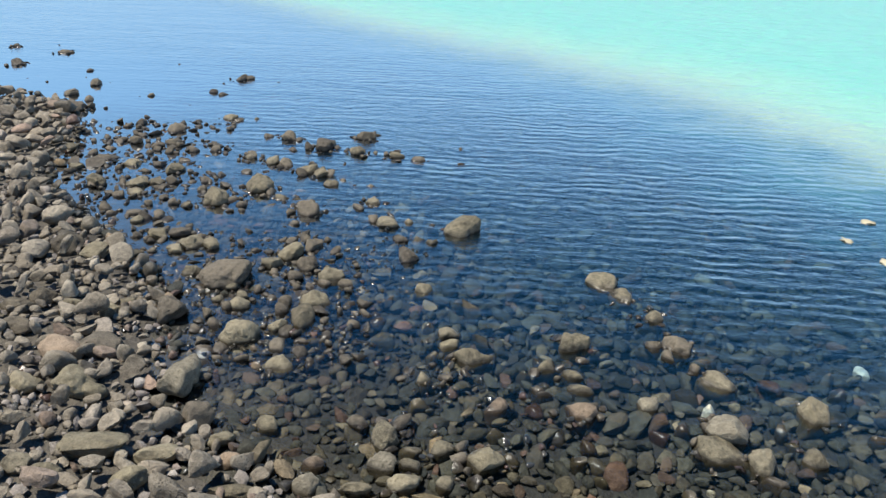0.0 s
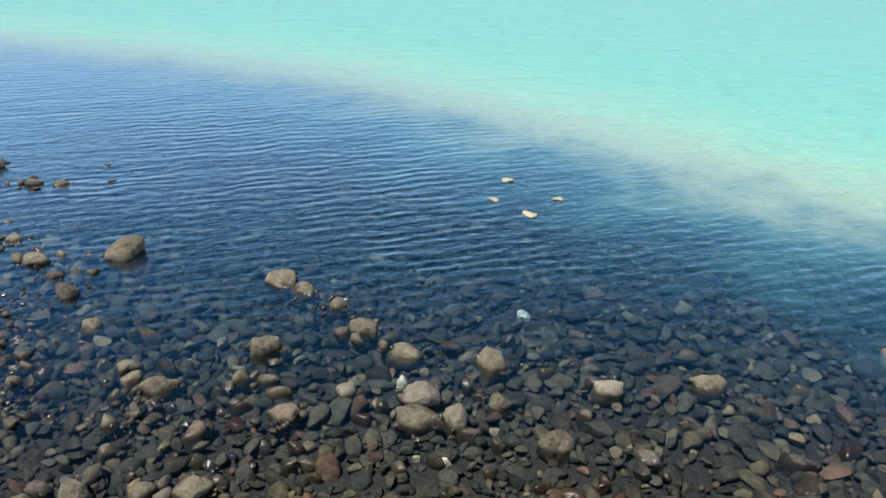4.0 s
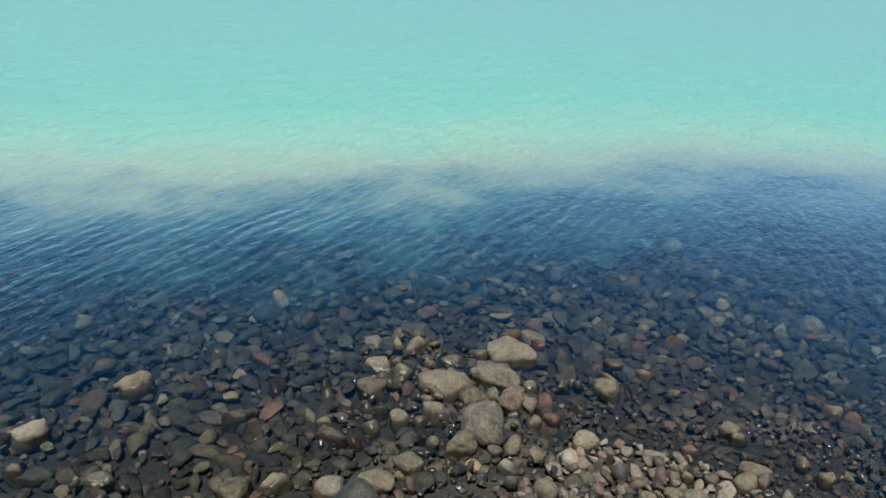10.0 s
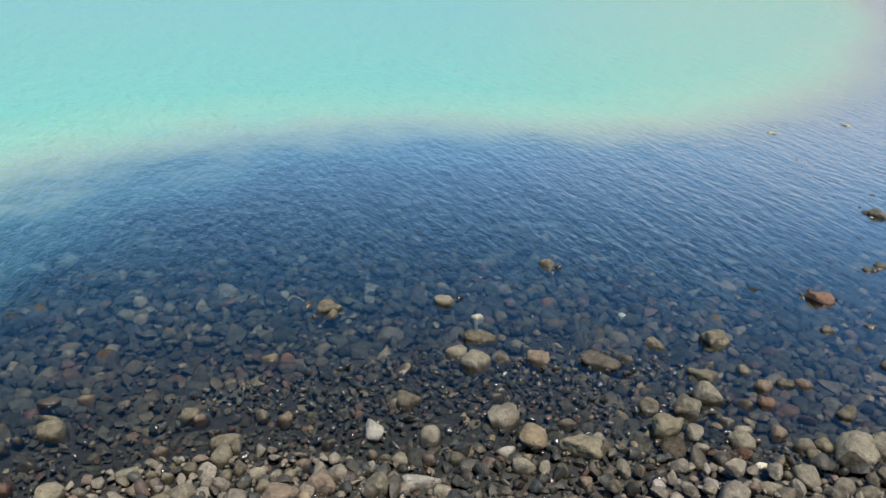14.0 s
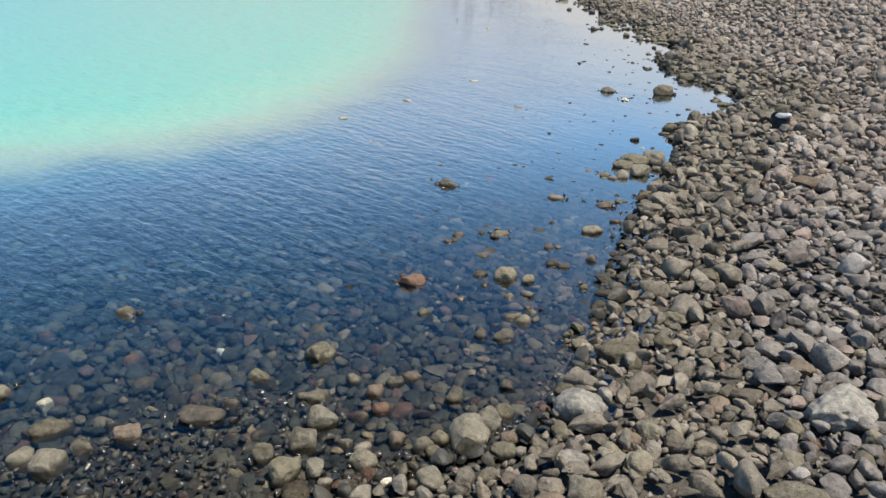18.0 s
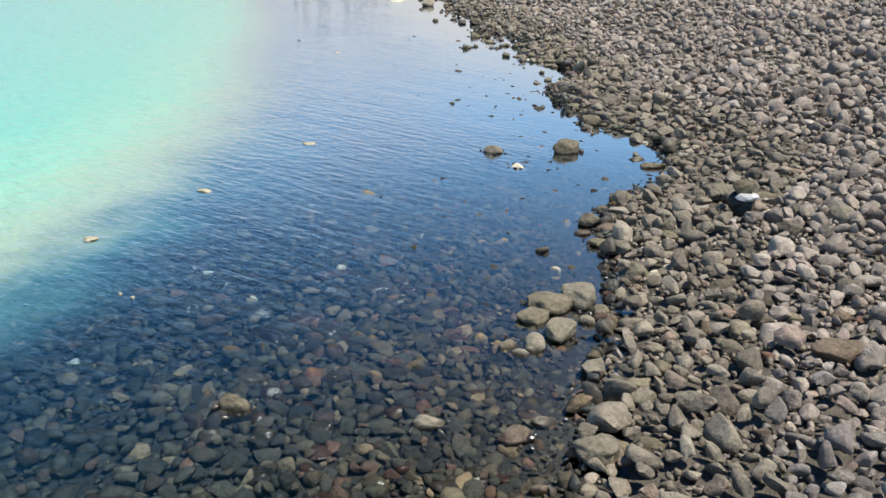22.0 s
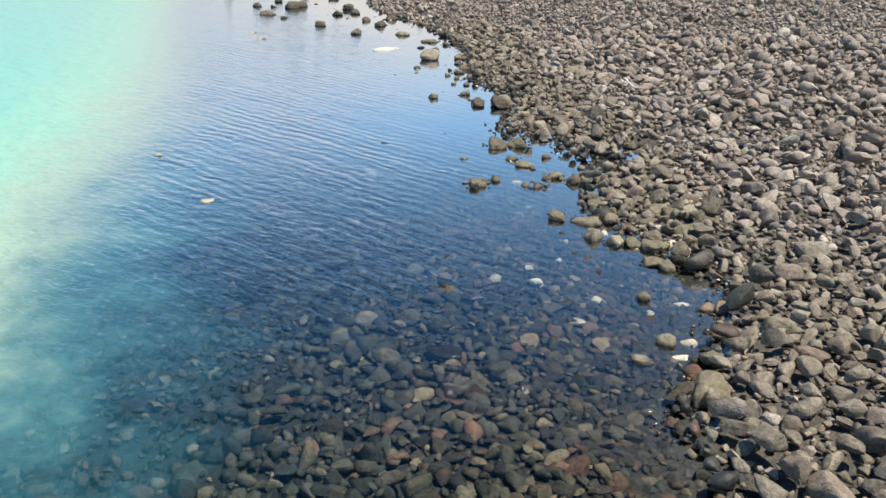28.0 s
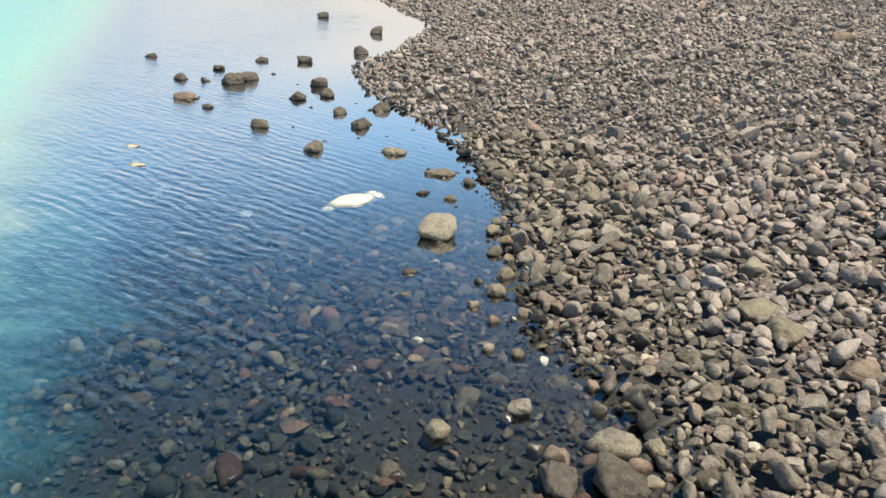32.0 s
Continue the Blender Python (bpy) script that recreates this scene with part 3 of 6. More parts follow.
rock(0.00, 2.35, 0.09, 0.07, 0.028, 0, "olive")
rock(0.15, 2.28, 0.15, 0.11, 0.051, 0, "olive")
rock(0.25, 2.31, 0.07, 0.05, 0.030, 0, "olive")
rock(-0.22, 2.27, 0.11, 0.08, 0.041, 0, "grey")
rock(-0.12, 2.27, 0.09, 0.06, 0.029, 0, "olive")
rock(-0.14, 2.17, 0.12, 0.08, 0.035, 0, "olive")
rock(-0.33, 2.51, 0.09, 0.07, 0.045, 0, "dark")
rock(-0.48, 2.15, 0.10, 0.08, 0.060, 0, "grey")
rock(-0.31, 2.14, 0.13, 0.06, 0.041, 0, "olive")
rock(0.01, 2.17, 0.07, 0.06, 0.032, 0, "olive")
rock(-0.47, 2.28, 0.09, 0.07, 0.026, 0, "pink")
rock(-1.09, 2.75, 0.15, 0.24, 0.112, 0, "grey")
rock(-0.96, 2.51, 0.14, 0.13, 0.087, 0, "dark")
rock(-1.49, 2.67, 0.16, 0.13, 0.127, 0, "olive")
rock(-1.42, 2.65, 0.14, 0.08, 0.084, 0, "olive")
rock(-1.65, 2.93, 0.20, 0.14, 0.111, 0, "pink")
rock(-1.51, 2.99, 0.19, 0.15, 0.096, 0, "dark")
rock(-1.29, 3.28, 0.14, 0.15, 0.101, 0, "dark")
rock(-1.57, 3.29, 0.13, 0.08, 0.076, 0, "olive")
rock(-1.76, 3.32, 0.12, 0.06, 0.086, 0, "olive")
rock(-1.91, 3.10, 0.14, 0.11, 0.120, 0, "dark")
rock(-2.00, 3.29, 0.15, 0.12, 0.113, 0, "dark")
rock(-1.69, 2.67, 0.15, 0.11, 0.119, 0, "olive")
rock(-1.26, 2.29, 0.25, 0.11, 0.117, 0, "olive")
rock(-1.49, 2.20, 0.11, 0.09, 0.105, 0, "grey")
rock(-1.37, 2.15, 0.11, 0.09, 0.110, 0, "olive")
rock(-1.08, 2.12, 0.12, 0.11, 0.111, 0, "olive")
rock(-0.72, 2.12, 0.18, 0.07, 0.043, 0, "olive")
rock(-1.04, 2.28, 0.18, 0.07, 0.080, 0, "olive")
rock(-0.83, 2.40, 0.10, 0.08, 0.047, 0, "olive")
rock(-0.78, 2.28, 0.09, 0.07, 0.044, 0, "pink")
rock(-0.68, 2.49, 0.09, 0.07, 0.037, 0, "olive")
rock(-0.70, 2.89, 0.12, 0.10, 0.037, 0, "olive")
rock(2.23, 2.05, 0.16, 0.10, 0.051, -39, "olive")
rock(2.58, 1.89, 0.09, 0.06, 0.028, -39, "olive")
rock(1.67, 1.46, 0.17, 0.10, 0.050, -39, "olive")
rock(1.85, 1.32, 0.14, 0.10, 0.042, -39, "olive")
rock(1.94, 1.23, 0.13, 0.06, 0.040, -39, "olive")
rock(2.22, 1.56, 0.14, 0.07, 0.040, -39, "dark")
rock(1.73, 1.79, 0.12, 0.08, 0.035, -39, "dark")
rock(2.07, 0.91, 0.16, 0.10, 0.051, -60, "olive")
rock(2.19, -0.97, 0.15, 0.06, 0.048, -105, "white")
rock(2.22, -0.81, 0.10, 0.08, 0.066, -105, "grey")
rock(1.24, -2.39, 0.16, 0.13, 0.133, -144, "pink")
rock(1.17, -2.57, 0.14, 0.11, 0.122, -144, "grey")
rock(0.56, -2.96, 0.23, 0.11, 0.158, -144, "grey")
rock(1.41, -6.64, 0.29, 0.12, 0.181, -144, "pink")
rock(3.25, -11.65, 0.17, 0.16, 0.216, -155, "grey")
rock(4.43, -12.42, 0.15, 0.12, 0.121, -149, "grey")
rock(7.52, -13.47, 0.08, 0.09, -0.02, -149, "pale")
rock(13.88, -20.20, 0.26, 0.21, 0.156, -149, "dark")
rock(13.90, -20.46, 0.22, 0.18, 0.133, -149, "dark")
rock(13.67, -19.29, 0.22, 0.18, 0.076, -149, "pink")
rock(12.25, -18.91, 0.19, 0.15, 0.075, -149, "olive")
rock(14.49, -19.96, 0.18, 0.14, 0.075, -149, "dark")
rock(15.95, -20.76, 0.18, 0.14, 0.054, -149, "dark")
rock(13.07, -20.75, 0.20, 0.16, 0.120, -149, "dark")
rock(14.23, -21.85, 0.20, 0.16, 0.081, -149, "dark")
rock(15.20, -24.82, 0.20, 0.30, 0.147, -149, "dark")
rock(14.09, -22.91, 0.21, 0.17, 0.117, -149, "dark")
rock(17.21, -25.86, 0.22, 0.18, 0.123, -149, "dark")
rock(14.67, -21.51, 0.16, 0.13, 0.070, -149, "dark")
rock(14.63, -20.70, 0.15, 0.12, 0.084, -149, "dark")
rock(14.22, -20.09, 0.14, 0.11, 0.060, -149, "dark")
rock(13.18, -19.14, 0.12, 0.10, 0.056, -149, "dark")
rock(6.96, -17.02, 0.17, 0.14, 0.182, -149, "pink")
rock(8.24, -26.49, 0.36, 0.29, 0.567, -149, "pink")
rock(11.76, -17.33, 0.13, 0.18, -0.02, -149, "pale")
rock(10.84, -17.28, 0.09, 0.12, -0.02, -149, "pale")
rock(10.69, -16.46, 0.07, 0.10, -0.02, -149, "pale")
rock(8.88, -15.18, 0.11, 0.16, -0.02, -149, "red")
rock(1.77, 1.93, 0.07, 0.07, -0.02, -46, "red")
rock(2.37, 1.84, 0.08, 0.12, -0.02, -46, "red")
rock(1.51, 1.68, 0.06, 0.09, -0.02, -46, "red")
rock(2.17, 2.40, 0.11, 0.08, -0.02, -46, "pink")
rock(2.49, 1.54, 0.08, 0.10, -0.02, -60, "red")
rock(2.19, 1.47, 0.10, 0.14, -0.02, -60, "pink")
rock(2.00, 1.04, 0.12, 0.10, 0.035, -61, "grey")
rock(2.21, 0.83, 0.11, 0.09, 0.037, -61, "olive")
rock(2.11, 1.22, 0.06, 0.08, -0.02, -61, "olive")
rock(6.84, -12.08, 0.28, 0.26, -0.02, -149, "dark")
rock(7.00, -11.59, 0.20, 0.21, -0.02, -149, "dark")
rock(1.51, -8.47, 0.14, 0.21, 0.220, -153, "grey")
rock(1.41, -7.37, 0.14, 0.11, 0.180, -153, "grey")
rock(1.71, -6.52, 0.06, 0.07, 0.107, -153, "red")
rock(1.34, -7.04, 0.07, 0.05, 0.138, -153, "red")
rock(1.44, -7.04, 0.10, 0.08, 0.148, -153, "pink")
rock(4.23, -9.10, 0.18, 0.14, 0.062, -154, "grey")
rock(3.70, -9.42, 0.23, 0.19, 0.102, -154, "olive")
rock(3.90, -8.82, 0.14, 0.11, 0.037, -154, "pale")
rock(3.25, -10.06, 0.13, 0.17, 0.064, -154, "grey")
rock(3.27, -10.31, 0.14, 0.12, 0.069, -154, "grey")
rock(3.18, -10.03, 0.06, 0.05, 0.025, -154, "pale")
rock(3.53, -10.40, 0.13, 0.13, 0.066, -154, "olive")
rock(3.81, -10.42, 0.17, 0.18, 0.086, -154, "olive")
rock(3.80, -10.29, 0.13, 0.10, 0.028, -154, "dark")
rock(3.67, -10.44, 0.09, 0.08, 0.028, -154, "olive")
rock(3.47, -10.65, 0.14, 0.14, 0.100, -154, "olive")
rock(3.35, -10.71, 0.13, 0.17, 0.105, -154, "grey")
rock(3.53, -11.03, 0.14, 0.14, 0.121, -154, "dark")
rock(4.13, -10.89, 0.17, 0.15, 0.066, -154, "olive")
rock(4.11, -10.69, 0.09, 0.08, 0.042, -154, "dark")
rock(4.46, -10.74, 0.13, 0.07, 0.023, -154, "olive")
rock(3.10, -9.49, 0.14, 0.10, 0.025, -154, "olive")
rock(3.14, -9.62, 0.06, 0.05, 0.025, -154, "grey")
rock(2.94, -9.37, 0.21, 0.12, 0.038, -154, "olive")
rock(2.83, -9.61, 0.13, 0.10, 0.041, -154, "olive")
rock(2.79, -9.74, 0.12, 0.09, 0.045, -154, "white")
rock(2.78, -9.52, 0.08, 0.07, 0.048, -154, "olive")
rock(2.75, -9.25, 0.07, 0.06, 0.039, -154, "grey")
rock(2.69, -9.24, 0.05, 0.06, 0.036, -154, "olive")
rock(2.75, -9.89, 0.08, 0.06, 0.053, -154, "white")
rock(3.05, -10.12, 0.16, 0.12, 0.053, -154, "dark")
rock(3.16, -10.21, 0.10, 0.09, 0.057, -154, "dark")
rock(3.39, -10.28, 0.11, 0.09, 0.032, -154, "grey")
rock(2.97, -9.89, 0.09, 0.08, 0.044, -154, "dark")
rock(2.91, -9.87, 0.07, 0.06, 0.047, -154, "olive")
rock(2.98, -10.70, 0.07, 0.06, 0.090, -154, "white")
rock(2.80, -10.78, 0.09, 0.11, 0.116, -154, "white")
rock(3.65, -11.08, 0.09, 0.09, 0.092, -154, "pale")
rock(3.66, -10.03, 0.08, 0.04, -0.020, -154, "olive")
rock(3.54, -9.57, 0.05, 0.04, -0.020, -154, "grey")
rock(3.41, -9.72, 0.06, 0.04, -0.020, -154, "olive")
rock(3.93, -9.99, 0.10, 0.06, -0.020, -154, "pale")
rock(4.53, -10.35, 0.07, 0.04, -0.020, -154, "pale")
rock(4.90, -10.38, 0.13, 0.07, -0.020, -154, "pink")
rock(4.64, -9.95, 0.11, 0.09, -0.020, -154, "red")
rock(4.48, -9.21, 0.06, 0.05, -0.020, -154, "red")
rock(4.19, -8.58, 0.09, 0.06, -0.020, -154, "red")
rock(4.50, -9.53, 0.12, 0.10, -0.020, -154, "dark")
rock(4.11, -8.79, 0.11, 0.09, -0.020, -154, "dark")
rock(3.92, -9.17, 0.06, 0.05, -0.020, -154, "olive")
rock(3.36, -9.12, 0.07, 0.05, -0.020, -154, "olive")
rock(3.28, -9.01, 0.07, 0.05, -0.020, -154, "pink")
rock(2.91, -8.39, 0.16, 0.15, 0.096, -154, "olive")
rock(2.99, -8.19, 0.13, 0.10, 0.034, -154, "dark")
rock(3.00, -7.89, 0.14, 0.14, 0.071, -154, "olive")
rock(2.98, -7.70, 0.11, 0.06, 0.022, -154, "pink")
rock(2.83, -7.81, 0.17, 0.13, 0.050, -154, "pink")
rock(2.84, -7.57, 0.12, 0.10, 0.040, -154, "olive")
rock(2.69, -7.51, 0.16, 0.16, 0.101, -154, "grey")
rock(2.50, -7.22, 0.17, 0.14, 0.091, -154, "grey")
rock(2.80, -6.63, 0.23, 0.18, 0.077, -154, "olive")
rock(2.69, -6.77, 0.18, 0.23, 0.089, -154, "grey")
rock(2.83, -6.46, 0.17, 0.13, 0.051, -154, "olive")
rock(2.65, -6.39, 0.15, 0.20, 0.073, -154, "grey")
rock(2.73, -6.23, 0.10, 0.14, 0.052, -154, "grey")
rock(2.83, -6.16, 0.13, 0.09, 0.031, -154, "olive")
rock(2.76, -6.12, 0.09, 0.05, 0.022, -154, "grey")
rock(2.53, -6.69, 0.09, 0.13, 0.057, -154, "olive")
rock(2.47, -6.63, 0.07, 0.09, 0.047, -154, "pink")
rock(2.58, -6.58, 0.08, 0.08, 0.038, -154, "grey")
rock(2.36, -6.61, 0.13, 0.10, 0.074, -154, "grey")
rock(2.29, -8.80, 0.29, 0.25, 0.145, -154, "grey")
rock(1.95, -8.49, 0.10, 0.09, 0.121, -154, "pale")
rock(1.79, -8.13, 0.18, 0.17, 0.183, -154, "dark")
rock(2.39, -8.44, 0.12, 0.11, 0.093, -154, "white")
rock(2.31, -8.15, 0.14, 0.12, 0.113, -154, "grey")
rock(1.89, -7.85, 0.09, 0.09, 0.134, -154, "olive")
rock(2.03, -7.24, 0.17, 0.12, 0.086, -154, "dark")
rock(2.01, -8.80, 0.28, 0.15, 0.123, -154, "olive")
rock(1.77, -8.49, 0.14, 0.15, 0.166, -154, "dark")
rock(2.45, -7.64, 0.11, 0.06, 0.063, -154, "pale")
rock(2.65, -7.68, 0.05, 0.07, 0.054, -154, "pale")
rock(2.95, -7.12, 0.07, 0.06, 0.025, -154, "pale")
rock(3.11, -7.32, 0.09, 0.08, 0.034, -154, "dark")
rock(3.20, -7.57, 0.08, 0.06, -0.020, -154, "olive")
rock(3.32, -7.74, 0.06, 0.06, -0.020, -154, "olive")
rock(2.46, -7.81, 0.13, 0.11, 0.084, -154, "olive")
rock(2.34, -7.57, 0.15, 0.11, 0.084, -154, "olive")
rock(2.41, -7.27, 0.06, 0.03, 0.057, -154, "pale")
rock(2.45, -7.03, 0.07, 0.06, 0.056, -154, "pink")
rock(2.00, -6.70, 0.08, 0.11, 0.088, -154, "pink")
rock(1.86, -6.74, 0.11, 0.12, 0.113, -154, "grey")
rock(1.79, -7.12, 0.11, 0.13, 0.121, -154, "dark")
rock(1.65, -6.96, 0.08, 0.07, 0.115, -154, "olive")
rock(2.18, -6.42, 0.09, 0.07, 0.058, -154, "grey")
rock(2.04, -6.59, 0.11, 0.11, 0.098, -154, "grey")
rock(1.86, -6.54, 0.12, 0.10, 0.105, -154, "dark")
rock(1.77, -6.88, 0.11, 0.09, 0.113, -154, "dark")
rock(2.04, -7.55, 0.12, 0.09, 0.091, -154, "grey")
rock(2.15, -6.58, 0.06, 0.09, 0.065, -154, "grey")
rock(2.51, -6.93, 0.07, 0.09, 0.049, -154, "grey")
rock(1.45, -3.07, 0.22, 0.19, 0.121, -151, "white")
rock(0.56, -3.59, 0.26, 0.23, 0.220, -151, "white")
rock(0.36, -3.72, 0.19, 0.23, 0.201, -151, "grey")
rock(0.19, -3.85, 0.19, 0.15, 0.178, -151, "dark")
rock(0.92, -3.55, 0.16, 0.13, 0.112, -151, "dark")
rock(0.98, -3.41, 0.09, 0.10, 0.095, -151, "pink")
rock(0.24, -4.32, 0.22, 0.18, 0.203, -151, "dark")
rock(1.47, -4.64, 0.14, 0.14, 0.117, -151, "olive")
rock(1.52, -3.60, 0.22, 0.17, 0.075, -151, "olive")
rock(1.72, -3.59, 0.09, 0.08, 0.038, -151, "olive")
rock(0.47, -5.29, 0.14, 0.14, 0.215, -151, "grey")
rock(1.44, -4.09, 0.13, 0.11, 0.079, -151, "olive")
rock(1.39, -3.82, 0.10, 0.09, 0.073, -151, "olive")
rock(0.69, -3.41, 0.08, 0.10, 0.121, -151, "olive")
rock(1.45, -2.89, 0.08, 0.09, 0.051, -151, "olive")
rock(1.47, -2.77, 0.07, 0.09, 0.045, -151, "grey")
rock(1.32, -2.74, 0.14, 0.10, 0.063, -151, "white")
rock(1.10, -2.86, 0.11, 0.14, 0.098, -151, "grey")
rock(1.20, -2.99, 0.10, 0.08, 0.080, -151, "pink")
rock(1.22, -2.88, 0.08, 0.08, 0.072, -151, "olive")
rock(1.16, -3.09, 0.10, 0.13, 0.086, -151, "grey")
rock(1.05, -3.20, 0.06, 0.05, 0.066, -151, "white")
rock(0.91, -3.28, 0.07, 0.06, 0.089, -151, "pink")
rock(0.59, -3.34, 0.06, 0.05, 0.116, -151, "red")
rock(0.41, -3.32, 0.09, 0.12, 0.146, -151, "dark")
rock(0.34, -3.38, 0.10, 0.08, 0.145, -151, "pink")
rock(0.18, -3.39, 0.08, 0.09, 0.162, -151, "grey")
rock(1.03, -3.07, 0.10, 0.12, 0.095, -151, "dark")
rock(0.93, -3.11, 0.08, 0.06, 0.079, -151, "grey")
rock(0.63, -3.19, 0.10, 0.10, 0.130, -151, "grey")
rock(0.40, -3.49, 0.10, 0.09, 0.151, -151, "grey")
rock(1.07, -5.68, 0.17, 0.12, 0.135, -151, "white")
rock(1.20, -4.99, 0.13, 0.11, 0.121, -151, "grey")
rock(1.03, -4.83, 0.14, 0.11, 0.120, -151, "grey")
rock(0.73, -4.33, 0.09, 0.08, 0.131, -151, "white")
rock(0.60, -4.18, 0.08, 0.07, 0.135, -151, "grey")
rock(0.78, -3.89, 0.12, 0.10, 0.133, -151, "pink")
rock(1.58, -3.18, 0.12, 0.10, 0.051, -151, "olive")
rock(0.81, 3.62, 0.17, 0.13, 0.045, -38, "olive")
rock(0.88, 3.49, 0.15, 0.11, 0.028, -38, "olive")
rock(0.99, 3.29, 0.12, 0.09, 0.031, -38, "olive")
rock(1.08, 3.60, 0.07, 0.05, -0.020, -38, "grey")
rock(1.05, 3.04, 0.14, 0.11, 0.041, -38, "dark")
rock(1.09, 2.91, 0.06, 0.04, 0.022, -38, "grey")
rock(1.15, 2.78, 0.17, 0.13, 0.040, -38, "olive")
rock(1.08, 2.63, 0.05, 0.06, 0.026, -38, "pale")
rock(1.17, 3.30, 0.09, 0.07, -0.020, -38, "pink")
rock(0.59, 3.05, 0.13, 0.16, 0.065, -38, "olive")
rock(0.45, 2.88, 0.09, 0.11, 0.043, -38, "olive")
rock(0.55, 2.83, 0.11, 0.08, 0.033, -38, "olive")
rock(0.57, 2.72, 0.11, 0.08, 0.030, -38, "olive")
rock(0.54, 2.57, 0.13, 0.10, 0.055, -38, "pink")
rock(0.40, 2.71, 0.12, 0.07, 0.022, -38, "dark")
rock(0.42, 2.78, 0.07, 0.04, 0.022, -38, "dark")
rock(0.35, 2.86, 0.06, 0.05, 0.022, -38, "grey")
rock(0.83, 2.62, 0.09, 0.10, 0.047, -38, "grey")
rock(1.08, 2.44, 0.16, 0.14, 0.079, -38, "grey")
rock(1.02, 2.34, 0.24, 0.14, 0.042, -38, "olive")
rock(1.16, 2.27, 0.11, 0.13, 0.053, -38, "olive")
rock(1.18, 2.19, 0.10, 0.07, 0.025, -38, "dark")
rock(0.94, 2.49, 0.06, 0.07, 0.029, -38, "dark")
rock(1.46, 2.55, 0.13, 0.14, 0.063, -38, "olive")
rock(1.32, 2.49, 0.05, 0.06, 0.023, -38, "grey")
rock(1.33, 2.40, 0.06, 0.04, 0.022, -38, "olive")
rock(1.36, 2.29, 0.10, 0.11, 0.048, -38, "olive")
rock(1.66, 2.42, 0.07, 0.06, 0.032, -38, "olive")
rock(1.64, 2.72, 0.08, 0.05, 0.022, -38, "dark")
rock(1.65, 2.85, 0.05, 0.05, 0.026, -38, "white")
rock(1.86, 2.96, 0.07, 0.05, -0.020, -38, "pale")
rock(1.84, 2.47, 0.06, 0.05, -0.020, -38, "red")
rock(1.36, 2.81, 0.06, 0.08, -0.020, -38, "red")
rock(1.82, 2.20, 0.13, 0.11, 0.052, -38, "grey")
rock(1.91, 2.29, 0.05, 0.03, 0.022, -38, "grey")
rock(1.65, 2.10, 0.07, 0.08, 0.037, -38, "dark")
rock(1.44, 1.98, 0.14, 0.11, 0.069, -38, "olive")
rock(1.26, 2.10, 0.06, 0.06, 0.028, -38, "grey")
rock(0.21, 2.60, 0.08, 0.10, 0.038, -38, "pink")
rock(0.27, 2.64, 0.05, 0.06, 0.026, -38, "olive")
rock(0.22, 2.49, 0.04, 0.02, 0.019, -38, "olive")
rock(0.50, 2.30, 0.06, 0.06, 0.031, -38, "olive")
rock(0.76, 2.17, 0.03, 0.05, 0.017, -38, "grey")
rock(0.86, 2.12, 0.06, 0.05, 0.028, -38, "olive")
rock(0.95, 2.17, 0.03, 0.01, 0.013, -38, "pale")
rock(1.04, 2.10, 0.05, 0.03, 0.022, -38, "pale")
rock(1.16, 1.97, 0.05, 0.06, 0.024, -38, "pink")
rock(1.38, 1.77, 0.09, 0.07, -0.020, -38, "red")
rock(1.30, 1.84, 0.07, 0.05, -0.020, -38, "red")
rock(1.50, 1.75, 0.05, 0.06, 0.024, -38, "red")
rock(0.57, 2.22, 0.06, 0.03, 0.022, -38, "olive")
rock(0.96, 1.93, 0.06, 0.03, 0.022, -38, "olive")
rock(0.55, 2.39, 0.07, 0.05, 0.028, -38, "pink")
rock(0.37, 2.63, 0.09, 0.07, -0.020, -38, "red")
rock(0.43, 2.48, 0.12, 0.09, -0.020, -38, "dark")
rock(0.57, 2.31, 0.09, 0.07, -0.020, -38, "grey")
rock(1.01, 2.74, 0.12, 0.09, -0.020, -38, "dark")
rock(0.84, 2.48, 0.08, 0.05, -0.020, -38, "red")
rock(3.64, -5.14, 0.16, 0.12, 0.045, -152, "olive")
rock(2.40, -6.12, 0.11, 0.13, 0.065, -152, "grey")
rock(2.20, -5.53, 0.18, 0.18, 0.101, -152, "grey")
rock(2.13, -5.63, 0.07, 0.09, 0.050, -152, "olive")
rock(2.24, -5.82, 0.08, 0.06, 0.041, -152, "red")
rock(2.53, -5.51, 0.16, 0.11, 0.030, -152, "pink")
rock(2.88, -5.42, 0.14, 0.08, 0.025, -152, "grey")
rock(2.35, -5.32, 0.07, 0.06, -0.020, -152, "grey")
rock(2.46, -5.66, 0.11, 0.06, 0.022, -152, "grey")
rock(2.14, -5.33, 0.11, 0.08, 0.034, -152, "grey")
rock(2.14, -5.99, 0.13, 0.10, 0.064, -152, "grey")
rock(2.03, -5.68, 0.12, 0.09, 0.057, -152, "olive")
rock(2.19, -6.09, 0.13, 0.08, 0.049, -152, "olive")
rock(2.12, -6.24, 0.10, 0.08, 0.079, -152, "olive")
rock(3.56, -5.49, 0.13, 0.16, -0.020, -152, "pink")
rock(3.61, -5.34, 0.13, 0.11, -0.020, -152, "red")
rock(3.05, -5.47, 0.12, 0.09, -0.020, -152, "red")
rock(3.41, -5.32, 0.07, 0.05, -0.020, -152, "red")
rock(3.54, -5.15, 0.07, 0.07, -0.020, -152, "red")
rock(3.46, -5.07, 0.11, 0.09, -0.020, -152, "olive")
rock(3.18, -5.08, 0.11, 0.09, -0.020, -152, "red")
rock(3.65, -4.98, 0.11, 0.09, -0.020, -152, "pink")
